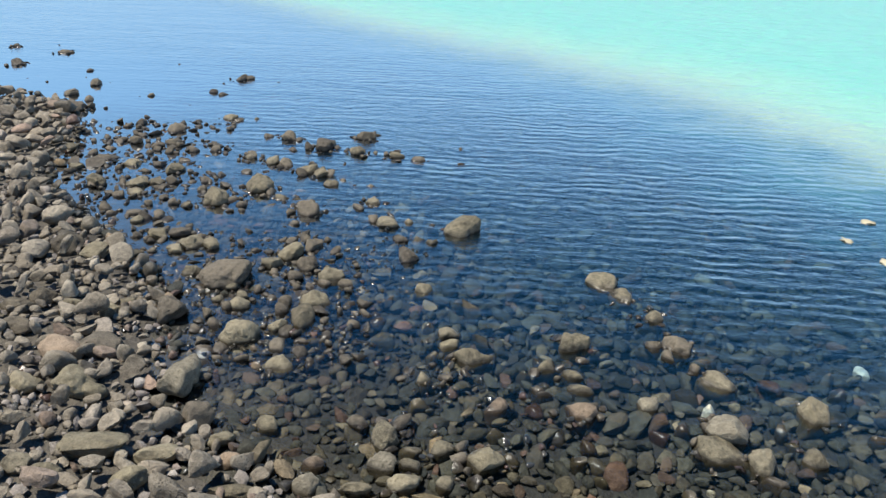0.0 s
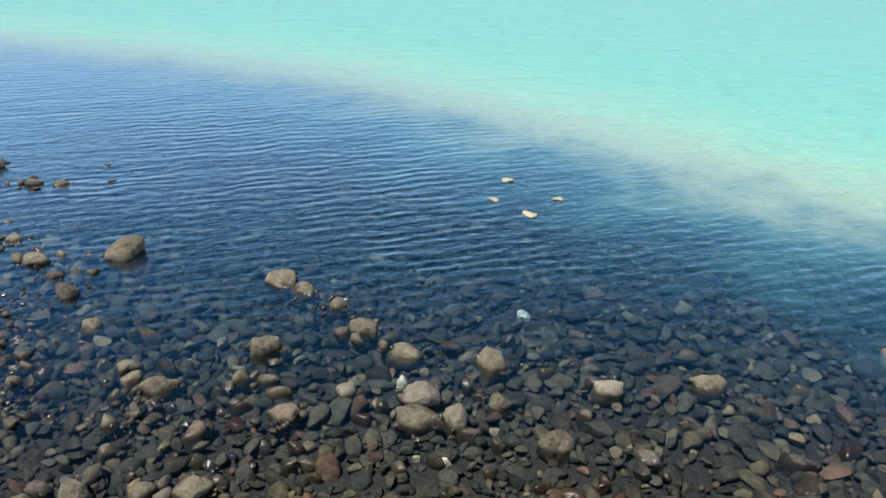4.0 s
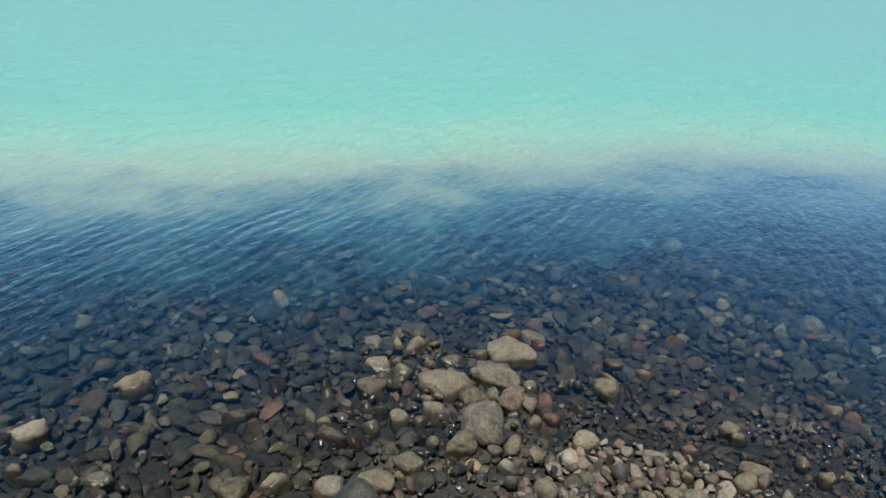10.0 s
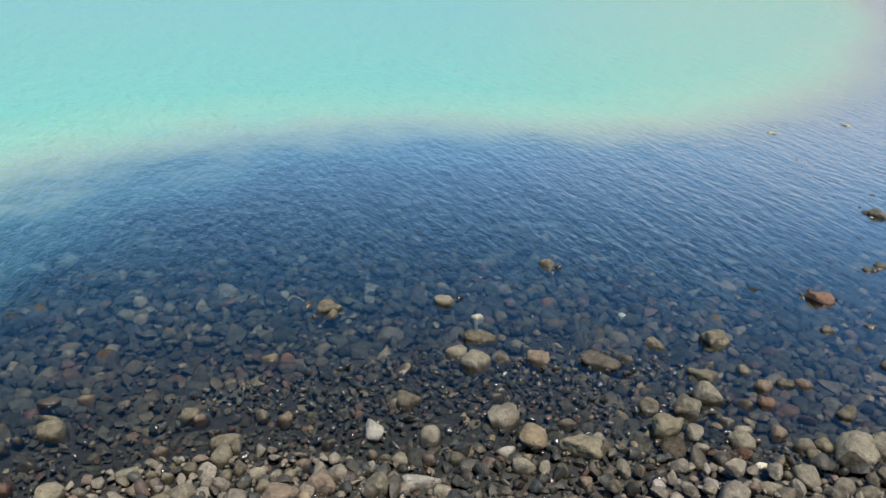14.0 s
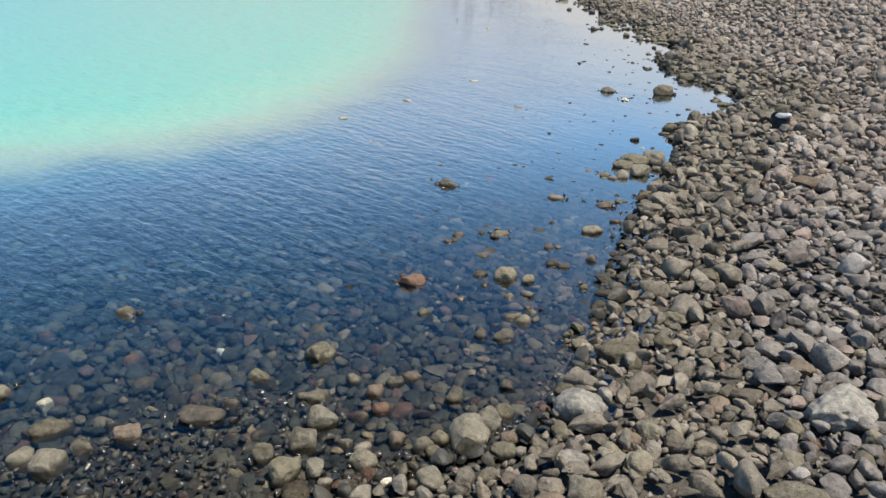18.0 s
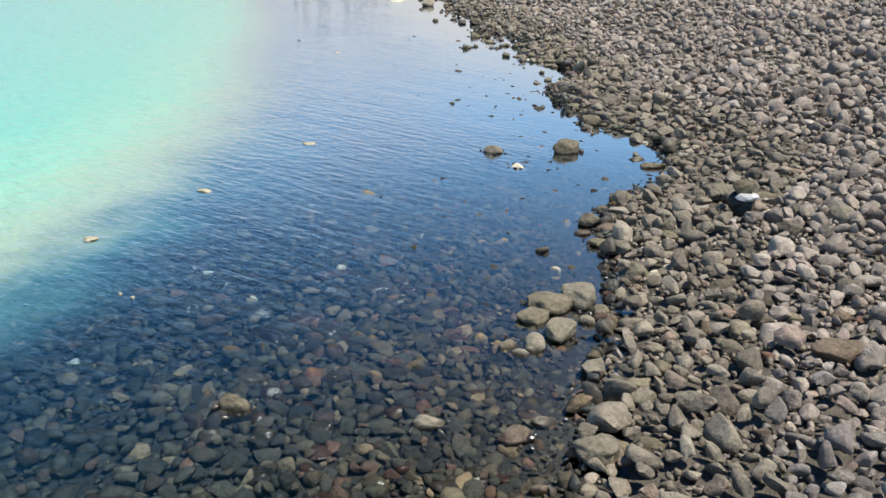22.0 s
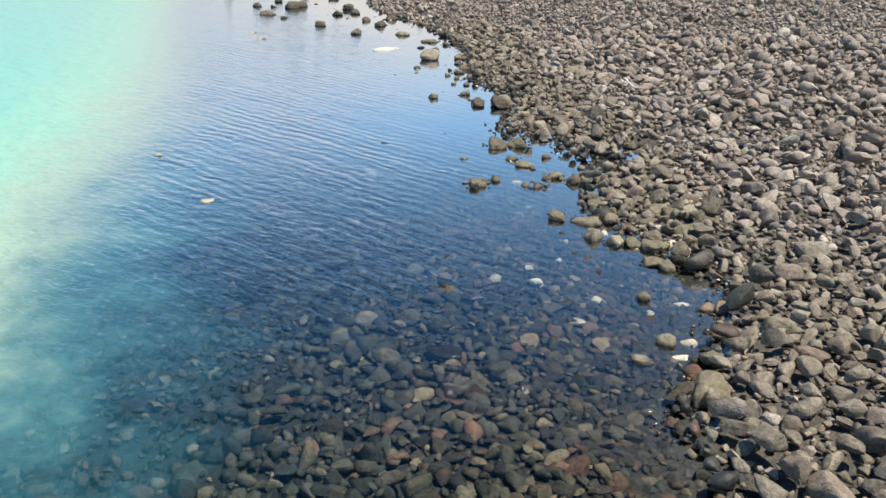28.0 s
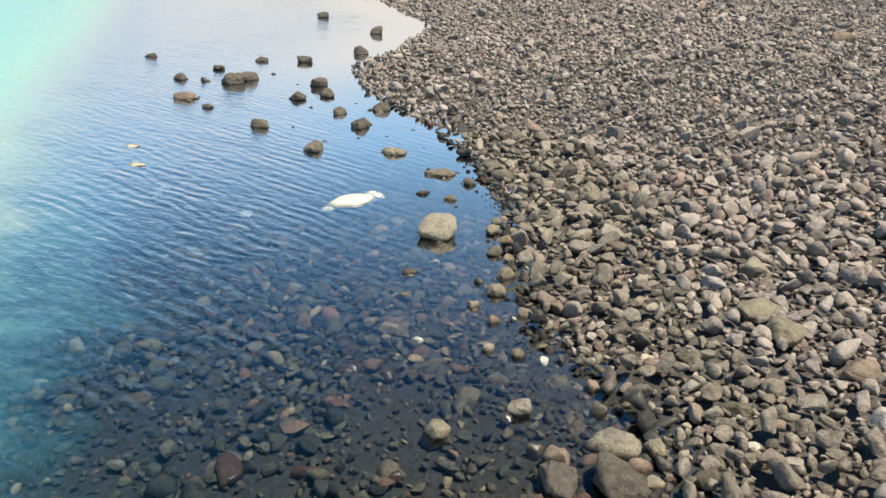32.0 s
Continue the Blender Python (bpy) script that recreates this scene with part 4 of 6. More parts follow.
rock(3.42, -4.66, 0.09, 0.08, -0.020, -152, "olive")
rock(3.00, -6.00, 0.07, 0.06, -0.020, -152, "red")
rock(3.20, -5.73, 0.16, 0.12, -0.020, -152, "dark")
rock(3.28, -5.21, 0.14, 0.12, -0.020, -152, "dark")
rock(2.99, -5.24, 0.09, 0.06, -0.020, -152, "pink")
rock(2.84, -5.15, 0.06, 0.04, -0.020, -152, "red")
rock(2.81, -5.76, 0.11, 0.08, -0.020, -152, "red")
rock(2.47, -5.28, 0.10, 0.07, -0.020, -152, "red")
rock(2.60, -5.25, 0.13, 0.10, -0.020, -152, "dark")
rock(3.15, -4.98, 0.08, 0.06, -0.020, -152, "red")
rock(3.03, -4.88, 0.10, 0.08, -0.020, -152, "red")
rock(3.29, -4.86, 0.13, 0.10, -0.020, -152, "dark")
rock(2.89, -5.03, 0.11, 0.08, -0.020, -152, "olive")
rock(2.65, -5.15, 0.14, 0.11, -0.020, -152, "dark")
rock(3.78, -5.37, 0.16, 0.09, -0.020, -152, "olive")
rock(3.45, -5.55, 0.10, 0.08, -0.020, -152, "olive")
rock(3.68, -2.41, 0.12, 0.10, 0.033, -115, "olive")
rock(3.47, -1.65, 0.14, 0.11, 0.030, -115, "olive")
rock(3.28, -1.74, 0.07, 0.06, 0.022, -115, "pale")
rock(3.07, -1.64, 0.19, 0.10, 0.034, -115, "olive")
rock(2.87, -1.53, 0.14, 0.12, 0.058, -115, "grey")
rock(2.98, -1.48, 0.10, 0.09, 0.050, -115, "grey")
rock(3.07, -1.72, 0.06, 0.08, 0.028, -115, "olive")
rock(2.85, -1.66, 0.08, 0.07, 0.034, -115, "olive")
rock(2.79, -1.81, 0.11, 0.09, 0.036, -115, "pink")
rock(2.94, -1.84, 0.06, 0.05, 0.027, -115, "olive")
rock(2.44, -1.44, 0.13, 0.11, 0.063, -115, "grey")
rock(2.60, -1.50, 0.06, 0.04, 0.022, -115, "olive")
rock(2.15, -1.63, 0.18, 0.13, 0.061, -115, "olive")
rock(2.18, -1.74, 0.07, 0.05, 0.024, -115, "grey")
rock(2.31, -1.67, 0.08, 0.04, 0.022, -115, "dark")
rock(2.28, -1.53, 0.04, 0.03, 0.022, -115, "dark")
rock(2.24, -1.34, 0.08, 0.05, 0.029, -115, "white")
rock(2.13, -1.36, 0.09, 0.07, 0.057, -115, "grey")
rock(2.08, -1.42, 0.05, 0.07, 0.043, -115, "grey")
rock(2.06, -1.48, 0.05, 0.07, 0.044, -115, "olive")
rock(2.32, -1.23, 0.04, 0.04, 0.020, -115, "red")
rock(1.98, -1.70, 0.06, 0.09, 0.050, -115, "grey")
rock(1.91, -1.61, 0.06, 0.05, 0.055, -115, "olive")
rock(2.53, -2.04, 0.05, 0.05, 0.023, -115, "grey")
rock(2.49, -2.08, 0.05, 0.04, 0.024, -115, "pink")
rock(2.29, -2.06, 0.11, 0.09, 0.044, -115, "olive")
rock(2.22, -2.21, 0.12, 0.12, 0.062, -115, "grey")
rock(2.13, -2.04, 0.13, 0.11, 0.063, -115, "olive")
rock(2.06, -2.12, 0.07, 0.09, 0.034, -115, "grey")
rock(1.99, -2.09, 0.06, 0.05, 0.024, -115, "grey")
rock(1.96, -2.27, 0.10, 0.10, 0.051, -115, "grey")
rock(1.84, -2.49, 0.09, 0.07, 0.041, -115, "grey")
rock(1.82, -2.24, 0.05, 0.03, 0.023, -115, "pale")
rock(1.72, -2.08, 0.04, 0.05, 0.039, -115, "white")
rock(1.69, -2.16, 0.09, 0.06, 0.039, -115, "grey")
rock(1.63, -2.17, 0.07, 0.06, 0.052, -115, "grey")
rock(1.68, -2.33, 0.09, 0.11, 0.055, -115, "grey")
rock(1.58, -2.41, 0.09, 0.08, 0.059, -115, "grey")
rock(1.53, -2.48, 0.08, 0.06, 0.040, -115, "grey")
rock(1.73, -2.28, 0.04, 0.04, 0.029, -115, "grey")
rock(1.96, -1.52, 0.05, 0.04, 0.047, -115, "pink")
rock(2.10, -1.01, 0.07, 0.05, 0.051, -115, "grey")
rock(2.27, -1.15, 0.06, 0.05, 0.029, -115, "grey")
rock(3.77, -1.98, 0.10, 0.05, -0.020, -115, "pink")
rock(3.01, -4.36, 0.09, 0.08, 0.031, -115, "dark")
rock(3.65, -2.32, 0.08, 0.04, -0.020, -115, "olive")
rock(6.62, -13.76, 0.08, 0.11, 0.041, -149, "olive")
rock(6.70, -13.67, 0.08, 0.11, 0.040, -149, "olive")
rock(6.74, -14.30, 0.13, 0.10, 0.033, -149, "olive")
rock(6.59, -14.20, 0.13, 0.10, 0.038, -149, "olive")
rock(6.53, -14.50, 0.08, 0.07, 0.035, -149, "dark")
rock(6.28, -14.09, 0.14, 0.12, 0.045, -149, "olive")
rock(6.31, -14.00, 0.09, 0.07, 0.026, -149, "dark")
rock(6.11, -14.05, 0.12, 0.11, 0.058, -149, "olive")
rock(6.19, -14.39, 0.06, 0.05, 0.024, -149, "grey")
rock(6.47, -13.83, 0.08, 0.04, 0.022, -149, "pale")
rock(6.38, -13.77, 0.07, 0.06, 0.029, -149, "olive")
rock(6.30, -13.80, 0.11, 0.09, 0.032, -149, "dark")
rock(5.94, -13.31, 0.11, 0.15, 0.055, -149, "olive")
rock(5.75, -13.35, 0.21, 0.16, 0.040, -149, "grey")
rock(5.62, -13.12, 0.13, 0.17, 0.066, -149, "grey")
rock(5.59, -13.24, 0.05, 0.05, 0.027, -149, "pale")
rock(5.48, -13.12, 0.10, 0.14, 0.052, -149, "grey")
rock(5.38, -13.15, 0.10, 0.13, 0.051, -149, "olive")
rock(5.76, -13.03, 0.03, 0.04, -0.020, -149, "pale")
rock(6.21, -13.47, 0.09, 0.07, -0.020, -149, "olive")
rock(6.00, -13.12, 0.14, 0.10, -0.020, -149, "dark")
rock(6.12, -12.99, 0.15, 0.11, -0.020, -149, "dark")
rock(6.06, -12.87, 0.07, 0.06, -0.020, -149, "red")
rock(6.30, -13.06, 0.06, 0.09, -0.020, -149, "red")
rock(5.61, -13.42, 0.10, 0.09, 0.062, -149, "olive")
rock(5.66, -13.56, 0.07, 0.09, 0.058, -149, "olive")
rock(5.51, -13.53, 0.07, 0.07, 0.064, -149, "grey")
rock(5.47, -13.36, 0.11, 0.07, 0.036, -149, "red")
rock(5.41, -13.48, 0.13, 0.10, 0.066, -149, "olive")
rock(5.31, -13.45, 0.07, 0.06, 0.059, -149, "pale")
rock(5.41, -13.58, 0.07, 0.05, 0.057, -149, "grey")
rock(5.41, -13.68, 0.12, 0.16, 0.098, -149, "olive")
rock(5.29, -13.67, 0.13, 0.17, 0.106, -149, "olive")
rock(5.20, -13.74, 0.12, 0.16, 0.108, -149, "grey")
rock(5.12, -13.50, 0.30, 0.16, 0.088, -149, "olive")
rock(5.06, -13.66, 0.14, 0.11, 0.089, -149, "grey")
rock(5.09, -13.85, 0.17, 0.23, 0.148, -149, "dark")
rock(5.17, -13.27, 0.07, 0.09, 0.053, -149, "pale")
rock(5.07, -13.33, 0.13, 0.10, 0.078, -149, "olive")
rock(5.29, -13.28, 0.12, 0.11, 0.072, -149, "olive")
rock(5.57, -14.39, 0.17, 0.23, 0.138, -149, "dark")
rock(5.51, -14.18, 0.15, 0.10, 0.082, -149, "grey")
rock(5.36, -14.09, 0.13, 0.11, 0.112, -149, "grey")
rock(5.47, -13.98, 0.06, 0.09, 0.085, -149, "olive")
rock(5.60, -13.91, 0.14, 0.12, 0.106, -149, "olive")
rock(5.50, -13.66, 0.04, 0.05, 0.057, -149, "pink")
rock(5.25, -13.99, 0.12, 0.10, 0.098, -149, "pink")
rock(5.22, -14.18, 0.10, 0.08, 0.113, -149, "pink")
rock(5.77, -14.10, 0.14, 0.11, 0.074, -149, "grey")
rock(5.85, -14.07, 0.10, 0.09, 0.076, -149, "grey")
rock(5.88, -13.79, 0.08, 0.07, 0.052, -149, "olive")
rock(5.81, -13.87, 0.09, 0.08, 0.064, -149, "olive")
rock(5.74, -13.91, 0.10, 0.08, 0.063, -149, "olive")
rock(5.80, -13.66, 0.12, 0.10, 0.054, -149, "olive")
rock(5.59, -13.73, 0.09, 0.12, 0.080, -149, "grey")
rock(5.67, -13.70, 0.08, 0.07, 0.066, -149, "grey")
rock(5.75, -14.76, 0.06, 0.03, 0.052, -149, "pale")
rock(5.61, -14.83, 0.05, 0.03, 0.065, -149, "pale")
rock(5.83, -14.42, 0.09, 0.12, 0.073, -149, "pink")
rock(5.68, -14.28, 0.09, 0.12, 0.086, -149, "olive")
rock(5.43, -14.37, 0.10, 0.09, 0.098, -149, "grey")
rock(6.05, -14.12, 0.09, 0.12, 0.058, -149, "olive")
rock(5.99, -14.16, 0.07, 0.10, 0.054, -149, "olive")
rock(5.20, -14.46, 0.10, 0.10, 0.129, -149, "grey")
rock(5.11, -14.33, 0.10, 0.09, 0.139, -149, "dark")
rock(6.22, -14.91, 0.17, 0.14, 0.082, -149, "grey")
rock(6.06, -15.20, 0.13, 0.12, 0.049, -149, "grey")
rock(5.56, -15.07, 0.13, 0.10, 0.080, -149, "grey")
rock(5.17, -15.20, 0.08, 0.10, 0.128, -149, "olive")
rock(5.40, -15.44, 0.08, 0.08, 0.125, -149, "grey")
rock(5.71, -14.89, 0.10, 0.08, 0.068, -149, "grey")
rock(-4.33, 8.18, 0.12, 0.16, 0.058, 0, "dark")
rock(-3.95, 7.74, 0.06, 0.04, 0.022, 0, "dark")
rock(-3.73, 7.50, 0.04, 0.05, 0.021, 0, "dark")
rock(-3.48, 7.92, 0.08, 0.09, 0.028, 0, "dark")
rock(-3.23, 7.41, 0.11, 0.13, 0.056, 0, "dark")
rock(-3.33, 7.09, 0.14, 0.14, 0.050, 0, "dark")
rock(-3.09, 6.90, 0.09, 0.12, 0.043, 0, "dark")
rock(-3.09, 6.61, 0.16, 0.17, 0.084, 0, "dark")
rock(-2.86, 6.66, 0.04, 0.04, 0.019, 0, "dark")
rock(-1.92, 7.59, 0.12, 0.13, 0.050, 0, "dark")
rock(-2.06, 7.44, 0.06, 0.07, 0.027, 0, "dark")
rock(-2.07, 7.15, 0.09, 0.09, 0.034, 0, "dark")
rock(-1.96, 7.06, 0.09, 0.08, 0.022, 0, "dark")
rock(-2.60, 7.04, 0.07, 0.07, 0.025, 0, "olive")
rock(-1.73, 6.37, 0.13, 0.12, 0.043, 0, "olive")
rock(-1.52, 6.37, 0.07, 0.07, 0.025, 0, "olive")
rock(-2.42, 6.25, 0.10, 0.11, 0.046, 0, "dark")
rock(-2.50, 6.17, 0.07, 0.07, 0.025, 0, "dark")
rock(-2.42, 6.40, 0.05, 0.04, 0.022, 0, "dark")
rock(-2.08, 6.07, 0.13, 0.13, 0.055, 0, "dark")
rock(-2.08, 6.24, 0.06, 0.07, 0.030, 0, "dark")
rock(-2.02, 5.77, 0.13, 0.12, 0.041, 0, "dark")
rock(-2.73, 5.63, 0.10, 0.13, 0.050, 0, "olive")
rock(-1.66, 5.61, 0.09, 0.10, 0.044, 0, "dark")
rock(-1.49, 5.83, 0.05, 0.07, 0.026, 0, "olive")
rock(-1.38, 5.47, 0.10, 0.10, 0.038, 0, "grey")
rock(-1.32, 5.92, 0.10, 0.09, 0.032, 0, "dark")
rock(-1.17, 5.90, 0.12, 0.16, 0.058, 0, "dark")
rock(-1.06, 5.88, 0.06, 0.08, 0.029, 0, "dark")
rock(-0.88, 5.67, 0.13, 0.17, 0.064, 0, "dark")
rock(-0.86, 5.98, 0.05, 0.06, 0.023, 0, "dark")
rock(-0.58, 5.91, 0.16, 0.15, 0.061, 0, "dark")
rock(-0.48, 5.92, 0.07, 0.05, 0.022, 0, "dark")
rock(-0.62, 5.58, 0.11, 0.15, 0.055, 0, "olive")
rock(-0.50, 5.57, 0.07, 0.10, 0.036, 0, "olive")
rock(-0.69, 5.35, 0.06, 0.09, 0.032, 0, "dark")
rock(-0.33, 5.49, 0.11, 0.10, 0.041, 0, "olive")
rock(-0.18, 5.42, 0.12, 0.09, 0.025, 0, "dark")
rock(-1.20, 5.37, 0.11, 0.12, 0.056, 0, "olive")
rock(-1.10, 5.32, 0.11, 0.14, 0.053, 0, "dark")
rock(-1.09, 5.62, 0.09, 0.08, 0.022, 0, "dark")
rock(-0.93, 5.21, 0.16, 0.14, 0.051, 0, "olive")
rock(-0.83, 5.13, 0.11, 0.12, 0.056, 0, "olive")
rock(-0.74, 4.95, 0.10, 0.09, 0.036, 0, "olive")
rock(-0.66, 5.03, 0.08, 0.07, 0.029, 0, "olive")
rock(-1.19, 4.88, 0.19, 0.18, 0.090, 0, "olive")
rock(-1.02, 4.73, 0.12, 0.09, 0.022, 0, "olive")
rock(-0.83, 4.53, 0.15, 0.18, 0.076, 0, "dark")
rock(-0.89, 4.35, 0.08, 0.07, 0.038, 0, "dark")
rock(-0.81, 4.35, 0.06, 0.07, 0.031, 0, "dark")
rock(-1.35, 5.17, 0.09, 0.08, 0.028, 0, "dark")
rock(-1.21, 5.18, 0.09, 0.06, 0.022, 0, "dark")
rock(-1.42, 4.69, 0.17, 0.20, 0.085, 0, "olive")
rock(-1.58, 5.01, 0.08, 0.10, 0.038, 0, "dark")
rock(-1.50, 5.11, 0.07, 0.08, 0.033, 0, "dark")
rock(-1.56, 4.86, 0.07, 0.07, 0.032, 0, "dark")
rock(-1.84, 5.20, 0.15, 0.13, 0.054, 0, "olive")
rock(-1.98, 5.32, 0.10, 0.09, 0.033, 0, "dark")
rock(-1.79, 5.00, 0.09, 0.12, 0.045, 0, "dark")
rock(-1.90, 4.98, 0.12, 0.10, 0.035, 0, "olive")
rock(-2.03, 4.98, 0.18, 0.15, 0.040, 0, "olive")
rock(-1.99, 4.82, 0.12, 0.10, 0.027, 0, "olive")
rock(-2.07, 4.77, 0.08, 0.08, 0.034, 0, "dark")
rock(-2.19, 5.34, 0.17, 0.14, 0.038, 0, "olive")
rock(-2.39, 5.45, 0.16, 0.12, 0.029, 0, "dark")
rock(-2.43, 5.30, 0.16, 0.14, 0.049, 0, "dark")
rock(-2.55, 5.27, 0.12, 0.10, 0.030, 0, "olive")
rock(-2.28, 4.99, 0.13, 0.15, 0.065, 0, "olive")
rock(-1.68, 4.65, 0.08, 0.08, 0.037, 0, "dark")
rock(-1.77, 4.72, 0.07, 0.06, 0.028, 0, "dark")
rock(-1.59, 4.60, 0.08, 0.07, 0.029, 0, "olive")
rock(-1.82, 4.38, 0.08, 0.07, 0.034, 0, "olive")
rock(-2.05, 3.96, 0.17, 0.19, 0.124, 0, "dark")
rock(-1.87, 3.88, 0.15, 0.13, 0.094, 0, "olive")
rock(-1.63, 4.18, 0.11, 0.10, 0.040, 0, "olive")
rock(-1.51, 4.21, 0.13, 0.11, 0.037, 0, "dark")
rock(-1.40, 4.06, 0.14, 0.12, 0.051, 0, "olive")
rock(-1.48, 4.00, 0.10, 0.08, 0.034, 0, "olive")
rock(-1.29, 4.04, 0.09, 0.09, 0.046, 0, "olive")
rock(-1.12, 3.67, 0.25, 0.21, 0.097, 0, "dark")
rock(-1.32, 3.74, 0.10, 0.09, 0.040, 0, "olive")
rock(-0.83, 3.95, 0.14, 0.17, 0.068, 0, "olive")
rock(-0.72, 4.03, 0.10, 0.13, 0.050, 0, "dark")
rock(-0.72, 3.80, 0.12, 0.14, 0.058, 0, "dark")
rock(-0.91, 3.82, 0.12, 0.10, 0.044, 0, "olive")
rock(-0.57, 3.68, 0.15, 0.12, 0.049, 0, "olive")
rock(-0.63, 3.43, 0.17, 0.13, 0.056, 0, "olive")
rock(-0.19, 3.92, 0.12, 0.16, 0.059, 0, "dark")
rock(-0.24, 4.14, 0.11, 0.09, 0.028, 0, "dark")
rock(-0.14, 4.14, 0.09, 0.07, 0.026, 0, "olive")
rock(-0.06, 4.09, 0.09, 0.08, 0.027, 0, "olive")
rock(-0.21, 4.36, 0.09, 0.08, 0.031, 0, "olive")
rock(-0.06, 4.33, 0.07, 0.06, 0.028, 0, "dark")
rock(-0.33, 4.35, 0.18, 0.14, 0.039, 0, "olive")
rock(-0.45, 4.67, 0.13, 0.11, 0.030, 0, "olive")
rock(-0.10, 3.55, 0.10, 0.09, 0.047, 0, "olive")
rock(-0.57, 4.93, 0.06, 0.06, 0.030, 0, "dark")
rock(-0.47, 4.93, 0.10, 0.07, 0.022, 0, "dark")
rock(-1.07, 3.58, 0.07, 0.06, 0.028, 0, "olive")
rock(-0.94, 3.55, 0.06, 0.06, 0.032, 0, "dark")
rock(-1.11, 3.46, 0.08, 0.07, 0.029, 0, "olive")
rock(-0.99, 3.47, 0.07, 0.06, 0.033, 0, "olive")
rock(-1.42, 3.49, 0.06, 0.08, 0.046, 0, "olive")
rock(-1.52, 3.37, 0.09, 0.07, 0.058, 0, "olive")
rock(-1.67, 3.39, 0.09, 0.07, 0.060, 0, "olive")
rock(-2.15, 3.68, 0.12, 0.10, 0.095, 0, "dark")
rock(-1.92, 3.35, 0.13, 0.12, 0.122, 0, "dark")
rock(-2.18, 3.62, 0.10, 0.08, 0.093, 0, "dark")
rock(2.97, 1.11, 0.10, 0.13, 0.050, -93, "olive")
rock(3.08, 0.69, 0.23, 0.18, 0.065, -93, "grey")
rock(3.23, 0.74, 0.12, 0.09, 0.035, -93, "red")
rock(3.23, 0.60, 0.07, 0.09, 0.037, -93, "red")
rock(2.89, 0.70, 0.24, 0.14, 0.044, -93, "grey")
rock(2.93, 0.91, 0.15, 0.08, 0.027, -93, "olive")
rock(3.04, 0.83, 0.09, 0.07, 0.022, -93, "olive")
rock(2.73, 0.89, 0.23, 0.17, 0.054, -93, "olive")
rock(2.69, 0.74, 0.15, 0.12, 0.060, -93, "olive")
rock(2.53, 0.64, 0.21, 0.20, 0.103, -93, "grey")
rock(2.74, 0.59, 0.10, 0.14, 0.052, -93, "pink")
rock(2.56, 0.85, 0.13, 0.10, 0.040, -93, "olive")
rock(2.77, 1.20, 0.14, 0.11, 0.029, -93, "grey")
rock(2.61, 1.15, 0.16, 0.12, 0.043, -93, "dark")
rock(2.77, 1.09, 0.09, 0.08, 0.040, -93, "olive")
rock(2.84, 1.03, 0.07, 0.05, 0.022, -93, "olive")
rock(2.58, 1.36, 0.05, 0.07, 0.025, -93, "olive")
rock(2.69, 1.44, 0.05, 0.03, 0.022, -93, "dark")
rock(2.50, 1.31, 0.06, 0.07, 0.030, -93, "olive")
rock(2.49, 1.13, 0.07, 0.06, 0.022, -93, "dark")
rock(2.50, 1.07, 0.07, 0.06, 0.022, -93, "olive")
rock(2.46, 0.97, 0.08, 0.09, 0.040, -93, "grey")
rock(2.49, 0.89, 0.05, 0.07, 0.024, -93, "olive")
rock(2.43, 1.19, 0.09, 0.05, 0.022, -93, "dark")
rock(2.38, 1.06, 0.08, 0.06, 0.029, -93, "olive")
rock(2.33, 1.23, 0.09, 0.07, 0.036, -93, "olive")
rock(2.27, 1.17, 0.13, 0.07, 0.024, -93, "dark")
rock(2.28, 1.07, 0.05, 0.05, 0.023, -93, "red")
rock(2.37, 0.80, 0.06, 0.06, 0.029, -93, "olive")
rock(2.39, 0.85, 0.07, 0.04, 0.022, -93, "dark")
rock(2.38, 0.69, 0.13, 0.10, 0.064, -93, "olive")
rock(2.46, 0.51, 0.07, 0.10, 0.036, -93, "olive")
rock(2.35, 0.49, 0.08, 0.06, 0.024, -93, "grey")
rock(2.41, 0.56, 0.06, 0.05, 0.026, -93, "dark")
rock(2.64, 0.47, 0.06, 0.07, 0.032, -93, "olive")
rock(2.70, 0.41, 0.10, 0.06, 0.022, -93, "red")
rock(2.76, 0.49, 0.06, 0.03, 0.022, -93, "olive")
rock(2.88, 0.55, 0.07, 0.08, 0.034, -93, "olive")
rock(2.95, 0.42, 0.06, 0.08, 0.031, -93, "olive")
rock(2.82, 0.33, 0.08, 0.04, 0.022, -93, "grey")
rock(2.98, 0.25, 0.13, 0.10, 0.040, -93, "olive")
rock(3.20, 0.25, 0.09, 0.07, 0.024, -93, "dark")
rock(3.41, 0.22, 0.08, 0.07, -0.020, -93, "pink")
rock(3.17, 0.11, 0.07, 0.06, 0.025, -93, "pink")
rock(2.59, 0.25, 0.10, 0.09, 0.048, -93, "olive")
rock(2.58, 0.16, 0.06, 0.05, 0.024, -93, "grey")
rock(2.46, 0.23, 0.08, 0.06, 0.028, -93, "pink")
rock(2.38, 0.21, 0.06, 0.05, 0.042, -93, "olive")
rock(2.46, 0.15, 0.05, 0.03, 0.031, -93, "pink")
rock(2.26, 0.33, 0.09, 0.07, 0.063, -93, "olive")
rock(2.34, 0.16, 0.05, 0.04, 0.042, -93, "pink")
rock(2.28, 0.24, 0.03, 0.04, 0.037, -93, "grey")
rock(2.22, 0.12, 0.07, 0.05, 0.052, -93, "olive")
rock(3.60, -1.03, 0.11, 0.10, 0.047, -93, "olive")
rock(3.75, -1.22, 0.07, 0.04, 0.022, -93, "olive")
rock(3.22, -0.66, 0.08, 0.06, 0.035, -93, "olive")
rock(2.91, -0.26, 0.08, 0.07, 0.040, -93, "olive")
